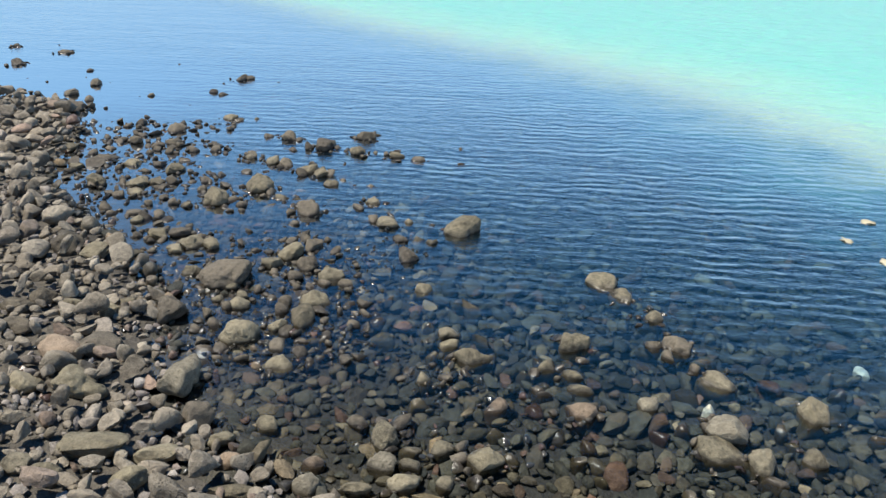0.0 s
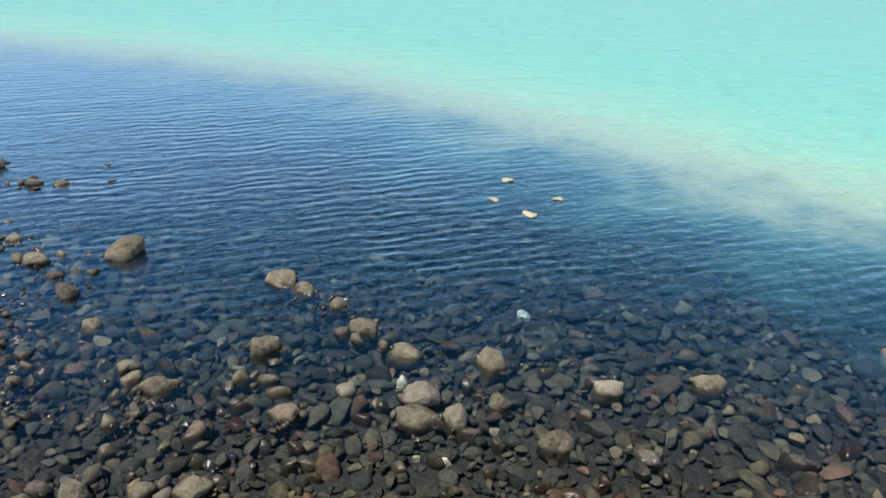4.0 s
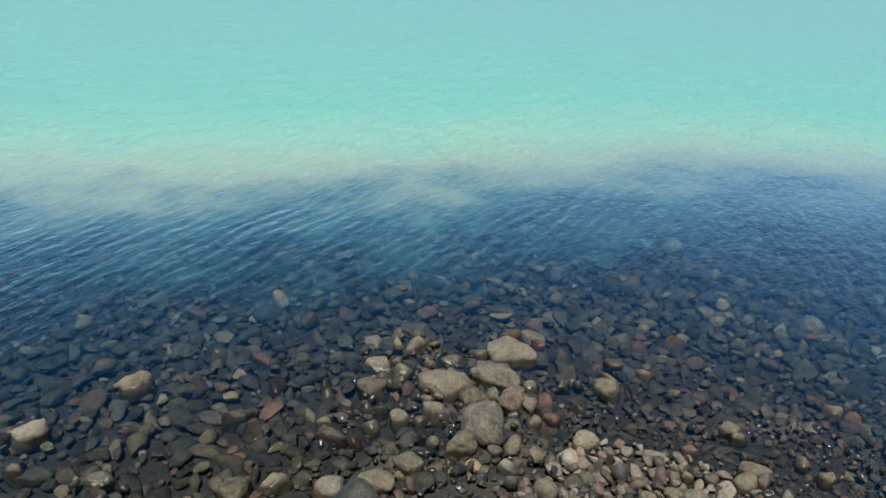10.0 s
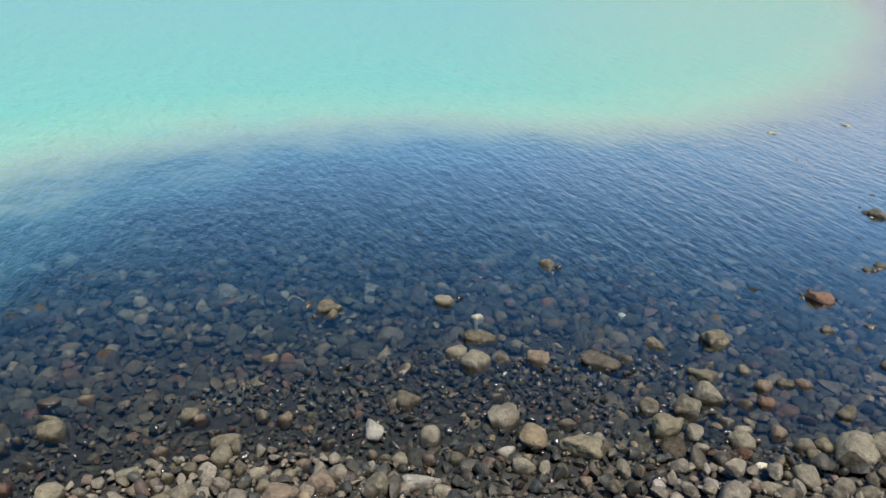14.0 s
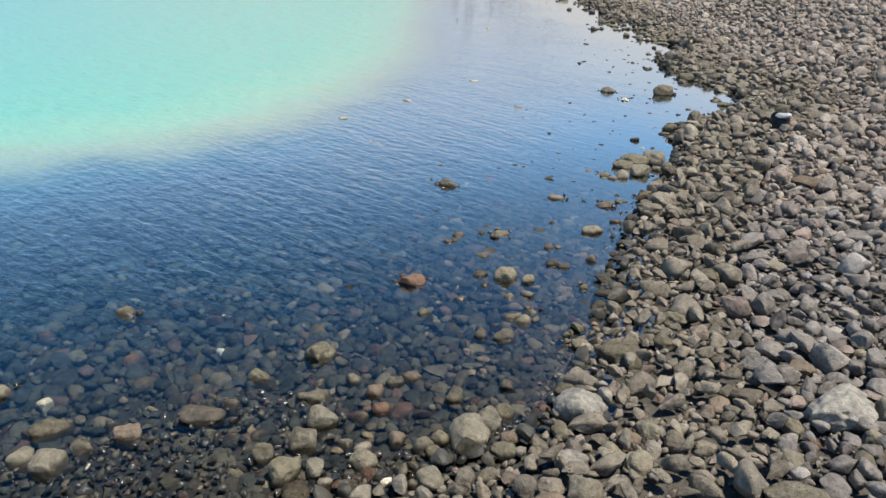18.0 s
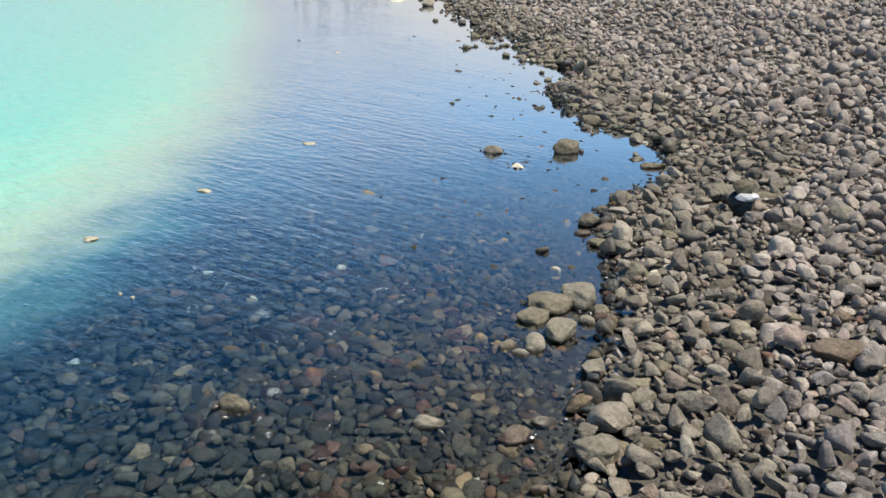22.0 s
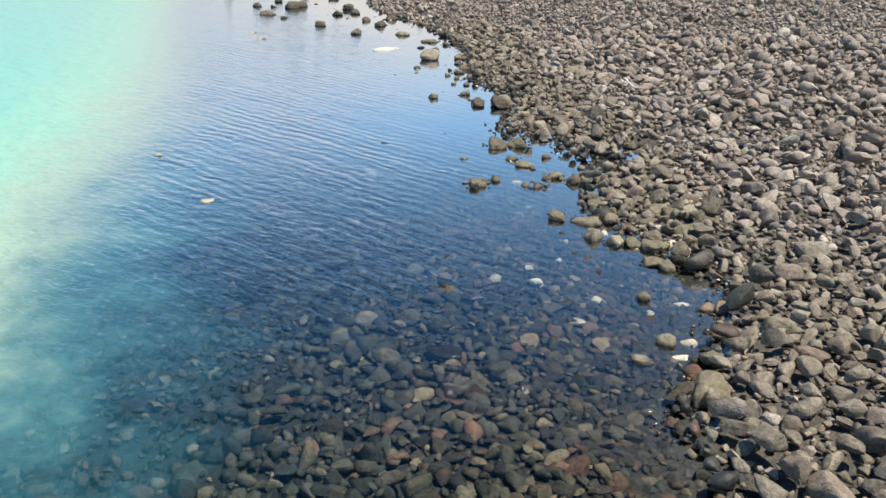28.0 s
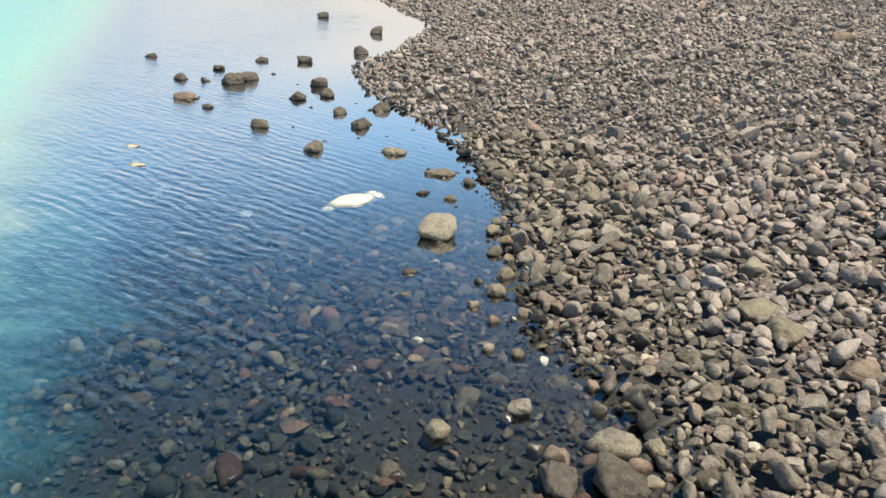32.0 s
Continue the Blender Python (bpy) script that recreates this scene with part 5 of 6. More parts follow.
rock(2.88, -0.30, 0.07, 0.06, 0.025, -93, "pink")
rock(2.93, -1.19, 0.08, 0.06, 0.022, -93, "olive")
rock(3.04, -1.30, 0.04, 0.06, 0.022, -93, "pink")
rock(2.70, -1.07, 0.07, 0.04, 0.022, -93, "grey")
rock(2.69, -1.12, 0.11, 0.09, 0.042, -93, "olive")
rock(2.54, -0.91, 0.08, 0.11, 0.042, -93, "white")
rock(2.54, -0.73, 0.06, 0.03, 0.022, -93, "grey")
rock(2.43, -1.11, 0.09, 0.09, 0.043, -93, "grey")
rock(2.81, -0.53, 0.05, 0.06, 0.027, -93, "olive")
rock(2.75, -0.61, 0.07, 0.06, 0.030, -93, "pink")
rock(2.68, -0.36, 0.12, 0.09, 0.036, -93, "olive")
rock(2.60, -0.33, 0.08, 0.10, 0.041, -93, "olive")
rock(2.64, -0.39, 0.05, 0.07, 0.026, -93, "olive")
rock(2.62, -0.00, 0.08, 0.06, 0.032, -93, "grey")
rock(2.71, -0.12, 0.07, 0.05, 0.024, -93, "pink")
rock(2.58, -0.08, 0.05, 0.03, 0.026, -93, "olive")
rock(2.57, -0.21, 0.06, 0.06, 0.032, -93, "olive")
rock(2.55, -0.13, 0.05, 0.03, 0.026, -93, "olive")
rock(2.44, -0.16, 0.12, 0.09, 0.040, -93, "grey")
rock(2.48, -0.32, 0.05, 0.05, 0.027, -93, "olive")
rock(2.50, -0.38, 0.06, 0.07, 0.031, -93, "olive")
rock(2.45, -0.43, 0.06, 0.06, 0.032, -93, "grey")
rock(2.38, -0.43, 0.06, 0.05, 0.033, -93, "olive")
rock(2.28, -0.47, 0.13, 0.10, 0.074, -93, "pink")
rock(2.31, -0.63, 0.10, 0.10, 0.066, -93, "pink")
rock(2.45, -0.60, 0.06, 0.05, 0.022, -93, "pink")
rock(2.40, -0.53, 0.08, 0.05, 0.026, -93, "olive")
rock(2.41, -0.86, 0.04, 0.05, 0.022, -93, "pink")
rock(2.37, -0.90, 0.05, 0.03, 0.024, -93, "grey")
rock(2.34, -0.94, 0.06, 0.06, 0.035, -93, "grey")
rock(2.24, -0.04, 0.12, 0.09, 0.077, -93, "grey")
rock(2.25, -0.16, 0.07, 0.05, 0.049, -93, "grey")
rock(2.28, -0.23, 0.06, 0.04, 0.044, -93, "pink")
rock(2.26, -0.34, 0.07, 0.05, 0.048, -93, "grey")
rock(2.42, -0.09, 0.08, 0.05, 0.037, -93, "olive")
rock(2.36, -0.01, 0.07, 0.05, 0.045, -93, "olive")
rock(3.26, -1.57, 0.06, 0.03, -0.020, -93, "red")
rock(2.65, -2.74, 0.15, 0.13, 0.065, -151, "olive")
rock(2.81, -3.64, 0.17, 0.14, 0.050, -151, "red")
rock(2.89, -3.59, 0.06, 0.06, 0.029, -151, "dark")
rock(2.52, -3.38, 0.10, 0.08, 0.044, -151, "olive")
rock(2.96, -2.96, 0.09, 0.08, -0.020, -151, "olive")
rock(3.39, -2.76, 0.15, 0.11, -0.020, -151, "red")
rock(3.58, -2.49, 0.13, 0.07, -0.020, -151, "red")
rock(3.09, -2.51, 0.05, 0.03, -0.020, -151, "pale")
rock(2.71, -2.44, 0.13, 0.09, 0.026, -151, "olive")
rock(2.42, -2.47, 0.16, 0.10, 0.029, -151, "olive")
rock(2.48, -2.56, 0.06, 0.07, 0.032, -151, "olive")
rock(2.27, -2.37, 0.13, 0.14, 0.065, -151, "grey")
rock(2.42, -2.35, 0.05, 0.04, 0.025, -151, "grey")
rock(2.38, -2.68, 0.08, 0.07, 0.036, -151, "olive")
rock(2.30, -2.50, 0.04, 0.05, 0.018, -151, "olive")
rock(2.24, -2.67, 0.08, 0.09, 0.039, -151, "pink")
rock(2.13, -2.58, 0.08, 0.07, 0.030, -151, "red")
rock(2.16, -2.48, 0.07, 0.06, 0.027, -151, "olive")
rock(1.95, -2.86, 0.08, 0.11, 0.039, -151, "olive")
rock(2.22, -2.78, 0.08, 0.07, 0.036, -151, "olive")
rock(2.18, -2.86, 0.10, 0.07, 0.025, -151, "pink")
rock(1.81, -3.07, 0.07, 0.06, 0.033, -151, "dark")
rock(1.70, -2.88, 0.10, 0.09, 0.051, -151, "olive")
rock(1.72, -2.63, 0.17, 0.18, 0.086, -151, "grey")
rock(1.72, -2.78, 0.10, 0.14, 0.052, -151, "grey")
rock(1.60, -2.75, 0.08, 0.09, 0.041, -151, "pink")
rock(1.56, -2.64, 0.10, 0.08, 0.051, -151, "olive")
rock(1.81, -2.56, 0.09, 0.07, 0.040, -151, "olive")
rock(1.78, -2.48, 0.07, 0.06, 0.030, -151, "olive")
rock(1.95, -2.46, 0.07, 0.08, 0.036, -151, "pink")
rock(2.02, -2.33, 0.09, 0.07, 0.022, -151, "grey")
rock(2.09, -2.31, 0.06, 0.05, 0.028, -151, "grey")
rock(2.67, -2.07, 0.19, 0.11, 0.033, -151, "dark")
rock(2.65, -2.21, 0.09, 0.07, 0.022, -151, "dark")
rock(2.24, -3.02, 0.05, 0.06, 0.026, -151, "olive")
rock(2.43, -4.03, 0.13, 0.12, 0.064, -151, "olive")
rock(2.31, -4.07, 0.08, 0.10, 0.038, -151, "olive")
rock(2.22, -3.92, 0.08, 0.07, 0.035, -151, "grey")
rock(2.28, -3.83, 0.07, 0.10, 0.036, -151, "olive")
rock(2.56, -3.96, 0.09, 0.08, 0.037, -151, "dark")
rock(2.47, -3.86, 0.08, 0.07, 0.024, -151, "dark")
rock(2.70, -4.20, 0.09, 0.07, 0.022, -151, "olive")
rock(2.55, -4.29, 0.08, 0.05, 0.022, -151, "olive")
rock(3.00, -4.24, 0.09, 0.07, 0.022, -151, "dark")
rock(2.97, -4.30, 0.07, 0.10, 0.035, -151, "dark")
rock(2.48, -3.64, 0.08, 0.07, 0.034, -151, "olive")
rock(2.59, -3.75, 0.06, 0.08, 0.031, -151, "dark")
rock(2.36, -3.61, 0.06, 0.05, 0.022, -151, "olive")
rock(2.14, -3.64, 0.12, 0.09, 0.022, -151, "olive")
rock(2.08, -3.63, 0.10, 0.08, 0.044, -151, "olive")
rock(2.16, -3.38, 0.07, 0.09, 0.033, -151, "dark")
rock(2.06, -3.44, 0.11, 0.09, 0.047, -151, "dark")
rock(2.16, -3.51, 0.06, 0.05, 0.026, -151, "dark")
rock(2.37, -5.00, 0.14, 0.12, 0.040, -151, "olive")
rock(2.33, -5.26, 0.07, 0.04, 0.022, -151, "pink")
rock(2.80, -4.55, 0.11, 0.09, 0.026, -151, "olive")
rock(2.91, -4.49, 0.07, 0.07, 0.033, -151, "olive")
rock(2.46, -4.58, 0.06, 0.08, 0.029, -151, "dark")
rock(2.31, -4.37, 0.10, 0.08, 0.030, -151, "dark")
rock(2.24, -4.37, 0.08, 0.06, 0.024, -151, "dark")
rock(2.16, -4.57, 0.07, 0.07, 0.036, -151, "dark")
rock(3.65, -4.50, 0.25, 0.18, -0.020, -151, "red")
rock(4.69, -5.16, 0.07, 0.06, -0.020, -151, "pale")
rock(4.87, -6.87, 0.25, 0.18, -0.020, -154, "pink")
rock(4.54, -7.00, 0.16, 0.14, -0.020, -154, "red")
rock(4.43, -7.05, 0.11, 0.09, -0.020, -154, "pink")
rock(3.94, -7.24, 0.13, 0.12, -0.020, -154, "pink")
rock(3.88, -7.41, 0.16, 0.13, -0.020, -154, "dark")
rock(4.25, -6.90, 0.13, 0.10, -0.020, -154, "red")
rock(3.74, -6.92, 0.11, 0.09, -0.020, -154, "red")
rock(4.16, -6.74, 0.10, 0.07, -0.020, -154, "red")
rock(4.73, -6.56, 0.08, 0.07, -0.020, -154, "red")
rock(4.38, -6.56, 0.12, 0.10, -0.020, -154, "dark")
rock(4.59, -6.11, 0.21, 0.16, -0.020, -154, "dark")
rock(4.57, -5.82, 0.23, 0.19, -0.020, -154, "dark")
rock(4.18, -5.92, 0.19, 0.16, -0.020, -154, "dark")
rock(3.96, -5.75, 0.25, 0.19, -0.020, -154, "dark")
rock(3.88, -5.96, 0.17, 0.11, -0.020, -154, "red")
rock(4.13, -6.46, 0.13, 0.10, -0.020, -154, "red")
rock(3.97, -6.31, 0.13, 0.10, -0.020, -154, "dark")
rock(3.98, -6.52, 0.14, 0.12, -0.020, -154, "dark")
rock(3.75, -6.45, 0.20, 0.16, -0.020, -154, "dark")
rock(3.59, -6.50, 0.11, 0.08, -0.020, -154, "red")
rock(3.69, -6.60, 0.10, 0.11, -0.020, -154, "pink")
rock(3.45, -6.65, 0.13, 0.11, -0.020, -154, "red")
rock(3.35, -6.34, 0.15, 0.12, -0.020, -154, "dark")
rock(3.24, -6.37, 0.09, 0.06, -0.020, -154, "red")
rock(3.18, -6.29, 0.09, 0.06, -0.020, -154, "red")
rock(3.16, -6.10, 0.16, 0.12, -0.020, -154, "red")
rock(3.08, -6.14, 0.10, 0.09, -0.020, -154, "red")
rock(3.28, -6.04, 0.13, 0.10, -0.020, -154, "olive")
rock(3.34, -6.82, 0.10, 0.08, -0.020, -154, "pink")
rock(3.11, -6.71, 0.11, 0.11, -0.020, -154, "dark")
rock(3.09, -6.44, 0.14, 0.10, -0.020, -154, "dark")
rock(3.57, -6.35, 0.16, 0.09, -0.020, -154, "olive")
rock(3.71, -5.90, 0.15, 0.11, -0.020, -154, "dark")
rock(3.60, -5.89, 0.10, 0.10, -0.020, -154, "red")
rock(4.44, -5.65, 0.12, 0.09, -0.020, -154, "pink")
rock(4.24, -5.66, 0.16, 0.09, -0.020, -154, "dark")
rock(4.41, -5.45, 0.17, 0.10, -0.020, -154, "dark")
rock(4.78, -5.65, 0.09, 0.07, -0.020, -154, "red")
rock(4.97, -6.29, 0.06, 0.08, -0.020, -154, "red")
rock(4.52, -6.31, 0.10, 0.08, -0.020, -154, "red")
rock(4.11, -6.61, 0.06, 0.06, -0.020, -154, "pale")
rock(4.94, -7.45, 0.05, 0.04, -0.020, -154, "pale")
rock(4.83, -6.25, 0.09, 0.05, -0.020, -154, "pale")
rock(4.34, -6.08, 0.04, 0.02, -0.020, -154, "pale")
rock(4.26, -6.34, 0.12, 0.10, -0.020, -154, "pink")
rock(4.54, -6.23, 0.14, 0.10, -0.020, -154, "dark")
rock(5.90, -12.33, 0.08, 0.07, -0.020, -149, "pale")
rock(5.79, -12.55, 0.06, 0.05, -0.020, -149, "pale")
rock(5.68, -12.41, 0.08, 0.05, -0.020, -149, "pale")
rock(5.69, -12.74, 0.05, 0.06, -0.020, -149, "pale")
rock(5.32, -12.40, 0.09, 0.07, -0.020, -149, "pale")
rock(5.31, -12.12, 0.07, 0.09, -0.020, -149, "pale")
rock(5.03, -12.38, 0.04, 0.06, -0.020, -149, "pale")
rock(4.92, -12.57, 0.09, 0.05, -0.020, -149, "pale")
rock(4.78, -12.16, 0.08, 0.07, -0.020, -149, "pale")
rock(4.78, -12.02, 0.10, 0.06, -0.020, -149, "pale")
rock(6.08, -12.42, 0.07, 0.06, -0.020, -149, "pink")
rock(5.90, -12.08, 0.11, 0.09, -0.020, -149, "red")
rock(5.56, -11.23, 0.07, 0.10, -0.020, -149, "red")
rock(5.47, -11.28, 0.12, 0.09, -0.020, -149, "red")
rock(5.74, -11.25, 0.05, 0.07, -0.020, -149, "red")
rock(5.28, -11.83, 0.13, 0.10, -0.020, -149, "dark")
rock(5.12, -11.75, 0.12, 0.10, -0.020, -149, "dark")
rock(6.41, -11.55, 0.18, 0.14, -0.020, -149, "dark")
rock(6.59, -12.68, 0.18, 0.14, -0.020, -149, "dark")
rock(5.89, -11.72, 0.13, 0.11, -0.020, -149, "dark")
rock(5.73, -11.50, 0.18, 0.13, -0.020, -149, "dark")
rock(5.28, -11.43, 0.11, 0.09, -0.020, -149, "dark")
rock(7.80, -15.73, 0.13, 0.17, 0.063, -149, "dark")
rock(7.61, -15.85, 0.19, 0.26, 0.096, -149, "dark")
rock(6.99, -14.55, 0.15, 0.20, 0.075, -149, "olive")
rock(6.87, -14.67, 0.16, 0.16, 0.070, -149, "olive")
rock(7.07, -14.09, 0.11, 0.06, 0.022, -149, "olive")
rock(6.67, -13.59, 0.12, 0.14, 0.058, -149, "olive")
rock(5.18, -12.98, 0.17, 0.13, 0.031, -149, "olive")
rock(5.11, -12.93, 0.09, 0.12, 0.044, -149, "olive")
rock(5.11, -12.49, 0.07, 0.09, 0.036, -149, "olive")
rock(4.79, -12.55, 0.09, 0.07, 0.030, -149, "pink")
rock(4.72, -12.56, 0.08, 0.07, 0.054, -149, "pink")
rock(4.87, -12.08, 0.09, 0.08, 0.043, -149, "grey")
rock(4.92, -11.88, 0.10, 0.08, 0.025, -149, "grey")
rock(4.64, -12.01, 0.12, 0.10, 0.069, -149, "olive")
rock(4.60, -11.74, 0.16, 0.18, 0.095, -149, "olive")
rock(5.25, -13.17, 0.17, 0.14, 0.055, -149, "olive")
rock(6.59, -16.15, 0.19, 0.22, 0.172, -149, "grey")
rock(6.17, -15.92, 0.18, 0.18, 0.154, -149, "grey")
rock(5.07, -13.22, 0.06, 0.05, 0.045, -149, "pale")
rock(9.47, -17.58, 0.24, 0.27, 0.122, -149, "grey")
rock(11.36, -18.61, 0.16, 0.21, 0.079, -149, "dark")
rock(10.78, -18.97, 0.22, 0.20, 0.058, -149, "olive")
rock(11.53, -19.50, 0.18, 0.24, 0.089, -149, "dark")
rock(11.79, -20.21, 0.18, 0.22, 0.086, -149, "dark")
rock(12.00, -19.79, 0.14, 0.16, 0.062, -149, "dark")
rock(12.64, -20.37, 0.17, 0.21, 0.076, -149, "dark")
rock(12.79, -20.06, 0.19, 0.21, 0.072, -149, "dark")
rock(10.13, -18.68, 0.25, 0.17, 0.044, -149, "olive")
rock(9.98, -18.20, 0.11, 0.09, 0.028, -149, "dark")
rock(9.75, -18.21, 0.10, 0.09, 0.035, -149, "olive")
rock(9.83, -18.62, 0.10, 0.12, 0.048, -149, "dark")
rock(9.28, -16.97, 0.09, 0.08, 0.031, -149, "dark")
rock(9.28, -17.25, 0.06, 0.03, -0.020, -149, "pale")
rock(8.84, -16.39, 0.06, 0.03, -0.020, -149, "pale")
rock(9.26, -17.99, 0.07, 0.09, 0.035, -149, "dark")
rock(9.19, -17.81, 0.09, 0.12, 0.044, -149, "olive")
rock(9.02, -17.50, 0.09, 0.09, 0.047, -149, "olive")
rock(8.81, -17.26, 0.11, 0.14, 0.053, -149, "olive")
rock(8.75, -17.03, 0.12, 0.11, 0.047, -149, "olive")
rock(8.60, -16.73, 0.08, 0.07, 0.037, -149, "pink")
rock(8.77, -16.82, 0.07, 0.09, 0.033, -149, "olive")
rock(8.89, -17.09, 0.06, 0.05, 0.028, -149, "dark")
rock(8.48, -16.88, 0.12, 0.09, 0.041, -149, "olive")
rock(8.38, -17.00, 0.08, 0.11, 0.067, -149, "pink")
rock(8.49, -16.46, 0.06, 0.06, 0.028, -149, "grey")
rock(8.34, -16.49, 0.08, 0.07, 0.031, -149, "olive")
rock(8.14, -16.09, 0.11, 0.10, 0.054, -149, "grey")
rock(8.34, -15.76, 0.11, 0.11, 0.055, -149, "olive")
rock(7.87, -15.87, 0.11, 0.12, 0.057, -149, "pink")
rock(7.97, -15.89, 0.07, 0.05, 0.024, -149, "grey")
rock(7.73, -16.07, 0.22, 0.17, 0.066, -149, "grey")
rock(7.58, -16.14, 0.08, 0.11, 0.040, -149, "olive")
rock(7.59, -16.00, 0.09, 0.07, 0.039, -149, "pink")
rock(7.47, -15.98, 0.05, 0.03, 0.023, -149, "red")
rock(7.52, -15.93, 0.09, 0.07, 0.034, -149, "grey")
rock(7.86, -16.27, 0.07, 0.07, 0.037, -149, "grey")
rock(7.95, -16.43, 0.06, 0.08, 0.030, -149, "pink")
rock(8.23, -16.53, 0.04, 0.05, 0.022, -149, "pale")
rock(7.82, -16.76, 0.07, 0.04, 0.058, -149, "pale")
rock(7.25, -16.34, 0.07, 0.04, 0.055, -149, "pale")
rock(9.03, -19.55, 0.15, 0.15, 0.150, -149, "white")
rock(8.00, -19.01, 0.12, 0.10, 0.170, -149, "white")
rock(8.50, -19.27, 0.06, 0.04, 0.143, -149, "white")
rock(8.85, -18.61, 0.17, 0.18, 0.144, -149, "grey")
rock(8.11, -17.58, 0.13, 0.11, 0.109, -149, "dark")
rock(7.46, -17.39, 0.23, 0.20, 0.177, -149, "olive")
rock(7.31, -17.23, 0.17, 0.23, 0.173, -149, "olive")
rock(7.60, -17.89, 0.17, 0.16, 0.189, -149, "grey")
rock(7.50, -16.45, 0.06, 0.09, 0.054, -149, "pink")
rock(7.39, -16.41, 0.10, 0.09, 0.073, -149, "grey")
rock(7.37, -16.55, 0.13, 0.10, 0.080, -149, "olive")
rock(7.36, -16.18, 0.12, 0.08, 0.038, -149, "olive")
rock(7.36, -16.04, 0.09, 0.09, 0.058, -149, "olive")
rock(7.24, -16.25, 0.12, 0.09, 0.066, -149, "grey")
rock(7.27, -16.76, 0.11, 0.11, 0.113, -149, "grey")
rock(7.50, -16.61, 0.09, 0.09, 0.080, -149, "grey")
rock(7.77, -16.69, 0.09, 0.10, 0.078, -149, "pink")
rock(7.64, -16.80, 0.12, 0.10, 0.099, -149, "olive")
rock(8.95, -16.00, 0.12, 0.08, -0.020, -149, "red")
rock(8.34, -15.48, 0.06, 0.05, -0.020, -149, "red")
rock(8.65, -15.33, 0.10, 0.05, -0.020, -149, "red")
rock(8.77, -16.04, 0.07, 0.06, -0.020, -149, "red")



# ---- single finds on the beach ----
def plain_mat(name, colour, rough, spec=0.4, bump=0.2, scale=60.0):
    m, n, l = mat_base(name)
    out, bsdf = n.new("ShaderNodeOutputMaterial"), n.new("ShaderNodeBsdfPrincipled")
    geo = n.new("ShaderNodeNewGeometry")
    grain = node(n, "ShaderNodeTexNoise", Scale=scale, Detail=5.0)
    l.new(geo.outputs["Position"], grain.inputs["Vector"])
    dark = tuple(0.7 * c for c in colour)
    l.new(mix_col(n, l, grain.outputs["Fac"], dark, colour), bsdf.inputs["Base Color"])
    bsdf.inputs["Roughness"].default_value, bsdf.inputs["Specular IOR Level"].default_value = rough, spec
    b = node(n, "ShaderNodeBump", Strength=bump, Distance=0.004)
    l.new(grain.outputs["Fac"], b.inputs["Height"])
    l.new(b.outputs[0], bsdf.inputs["Normal"])
    l.new(bsdf.outputs[0], out.inputs[0])
    return m


def part(name, v, f, material, parent, label="", smooth_faces=True):
    me = bpy.data.meshes.new(name)
    me.from_pydata([tuple(p) for p in v], [], [tuple(q) for q in f])
    me.polygons.foreach_set("use_smooth", np.full(len(me.polygons), smooth_faces))
    me.materials.append(material)
    ob = new(name, me)
    ob.parent = parent
    return tagged(ob, label)


def tube(points, radii, sides=9):
    """A round stick along points, closed at both ends."""
    v, f = [], []
    for k, (p, q) in enumerate(zip(points, radii)):
        a, c = Vector(points[max(k - 1, 0)]), Vector(points[min(k + 1, len(points) - 1)])
        d = (c - a).normalized()
        u = d.cross(Vector((0, 0, 1))).normalized()
        w = u.cross(d)
        for j in range(sides):
            t = 2 * math.pi * j / sides
            v.append(tuple(Vector(p) + q * (math.cos(t) * u + math.sin(t) * w)))
    for k in range(len(points) - 1):
        for j in range(sides):
            f.append((k * sides + j, k * sides + (j + 1) % sides, (k + 1) * sides + (j + 1) % sides, (k + 1) * sides + j))
    f.append(tuple(range(sides))[::-1])
    f.append(tuple((len(points) - 1) * sides + j for j in range(sides)))
    return v, f


# a bleached bent stick
sx, sy = 6.54, -16.67
sz = float(ground_z(np.array([sx]), np.array([sy]))[0]) + 0.115
stick = new("stick")
stick.location = (sx, sy, sz)
tagged(stick, "thin bleached white bent stick on the beach stones", "stick")
white_wood = plain_mat("bleached_wood", (0.78, 0.75, 0.68), 0.75, 0.2)
v, f = tube([(0.175, -0.23, 0.03), (0.12, -0.155, 0.026), (0.065, -0.08, 0.013), (0.008, -0.008, 0.005), (-0.01, 0.012, 0.0)], [0.006, 0.008, 0.009, 0.009, 0.006])
part("shaft", v, f, white_wood, stick)
v, f = tube([(-0.012, 0.008, 0.0), (-0.035, 0.012, -0.004), (-0.07, 0.006, 0.0), (-0.105, 0.0, 0.006)], [0.006, 0.007, 0.006, 0.004])
part("bent_tip", v, f, white_wood, stick)

# a pale plastic bag just under the water
bag_mat = plain_mat("pale_plastic", (0.64, 0.61, 0.48), 0.5, 0.4, 0.5, 25.0)
bag = new("plastic_bag")
bx, by = 10.30, -17.75
bag.location = (bx, by, -0.008)
bag.rotation_euler = (0, 0, math.atan2(-0.44, -0.19))
tagged(bag, "cream-white crumpled plastic bag lying in shallow water", "bag")
v, f = ball(4)
r = np.random.RandomState(77)
fold = 1 + 0.10 * np.sin(v @ r.normal(size=3) * 5) + 0.06 * np.sin(v @ r.normal(size=3) * 11)
body = v * fold[:, None] * (0.19, 0.10, 0.035)
body[:, 1] *= np.clip(1.0 + 0.9 * np.minimum(body[:, 0] + 0.02, 0) / 0.2, 0.12, 1)
part("bag_body", body, f, bag_mat, bag)
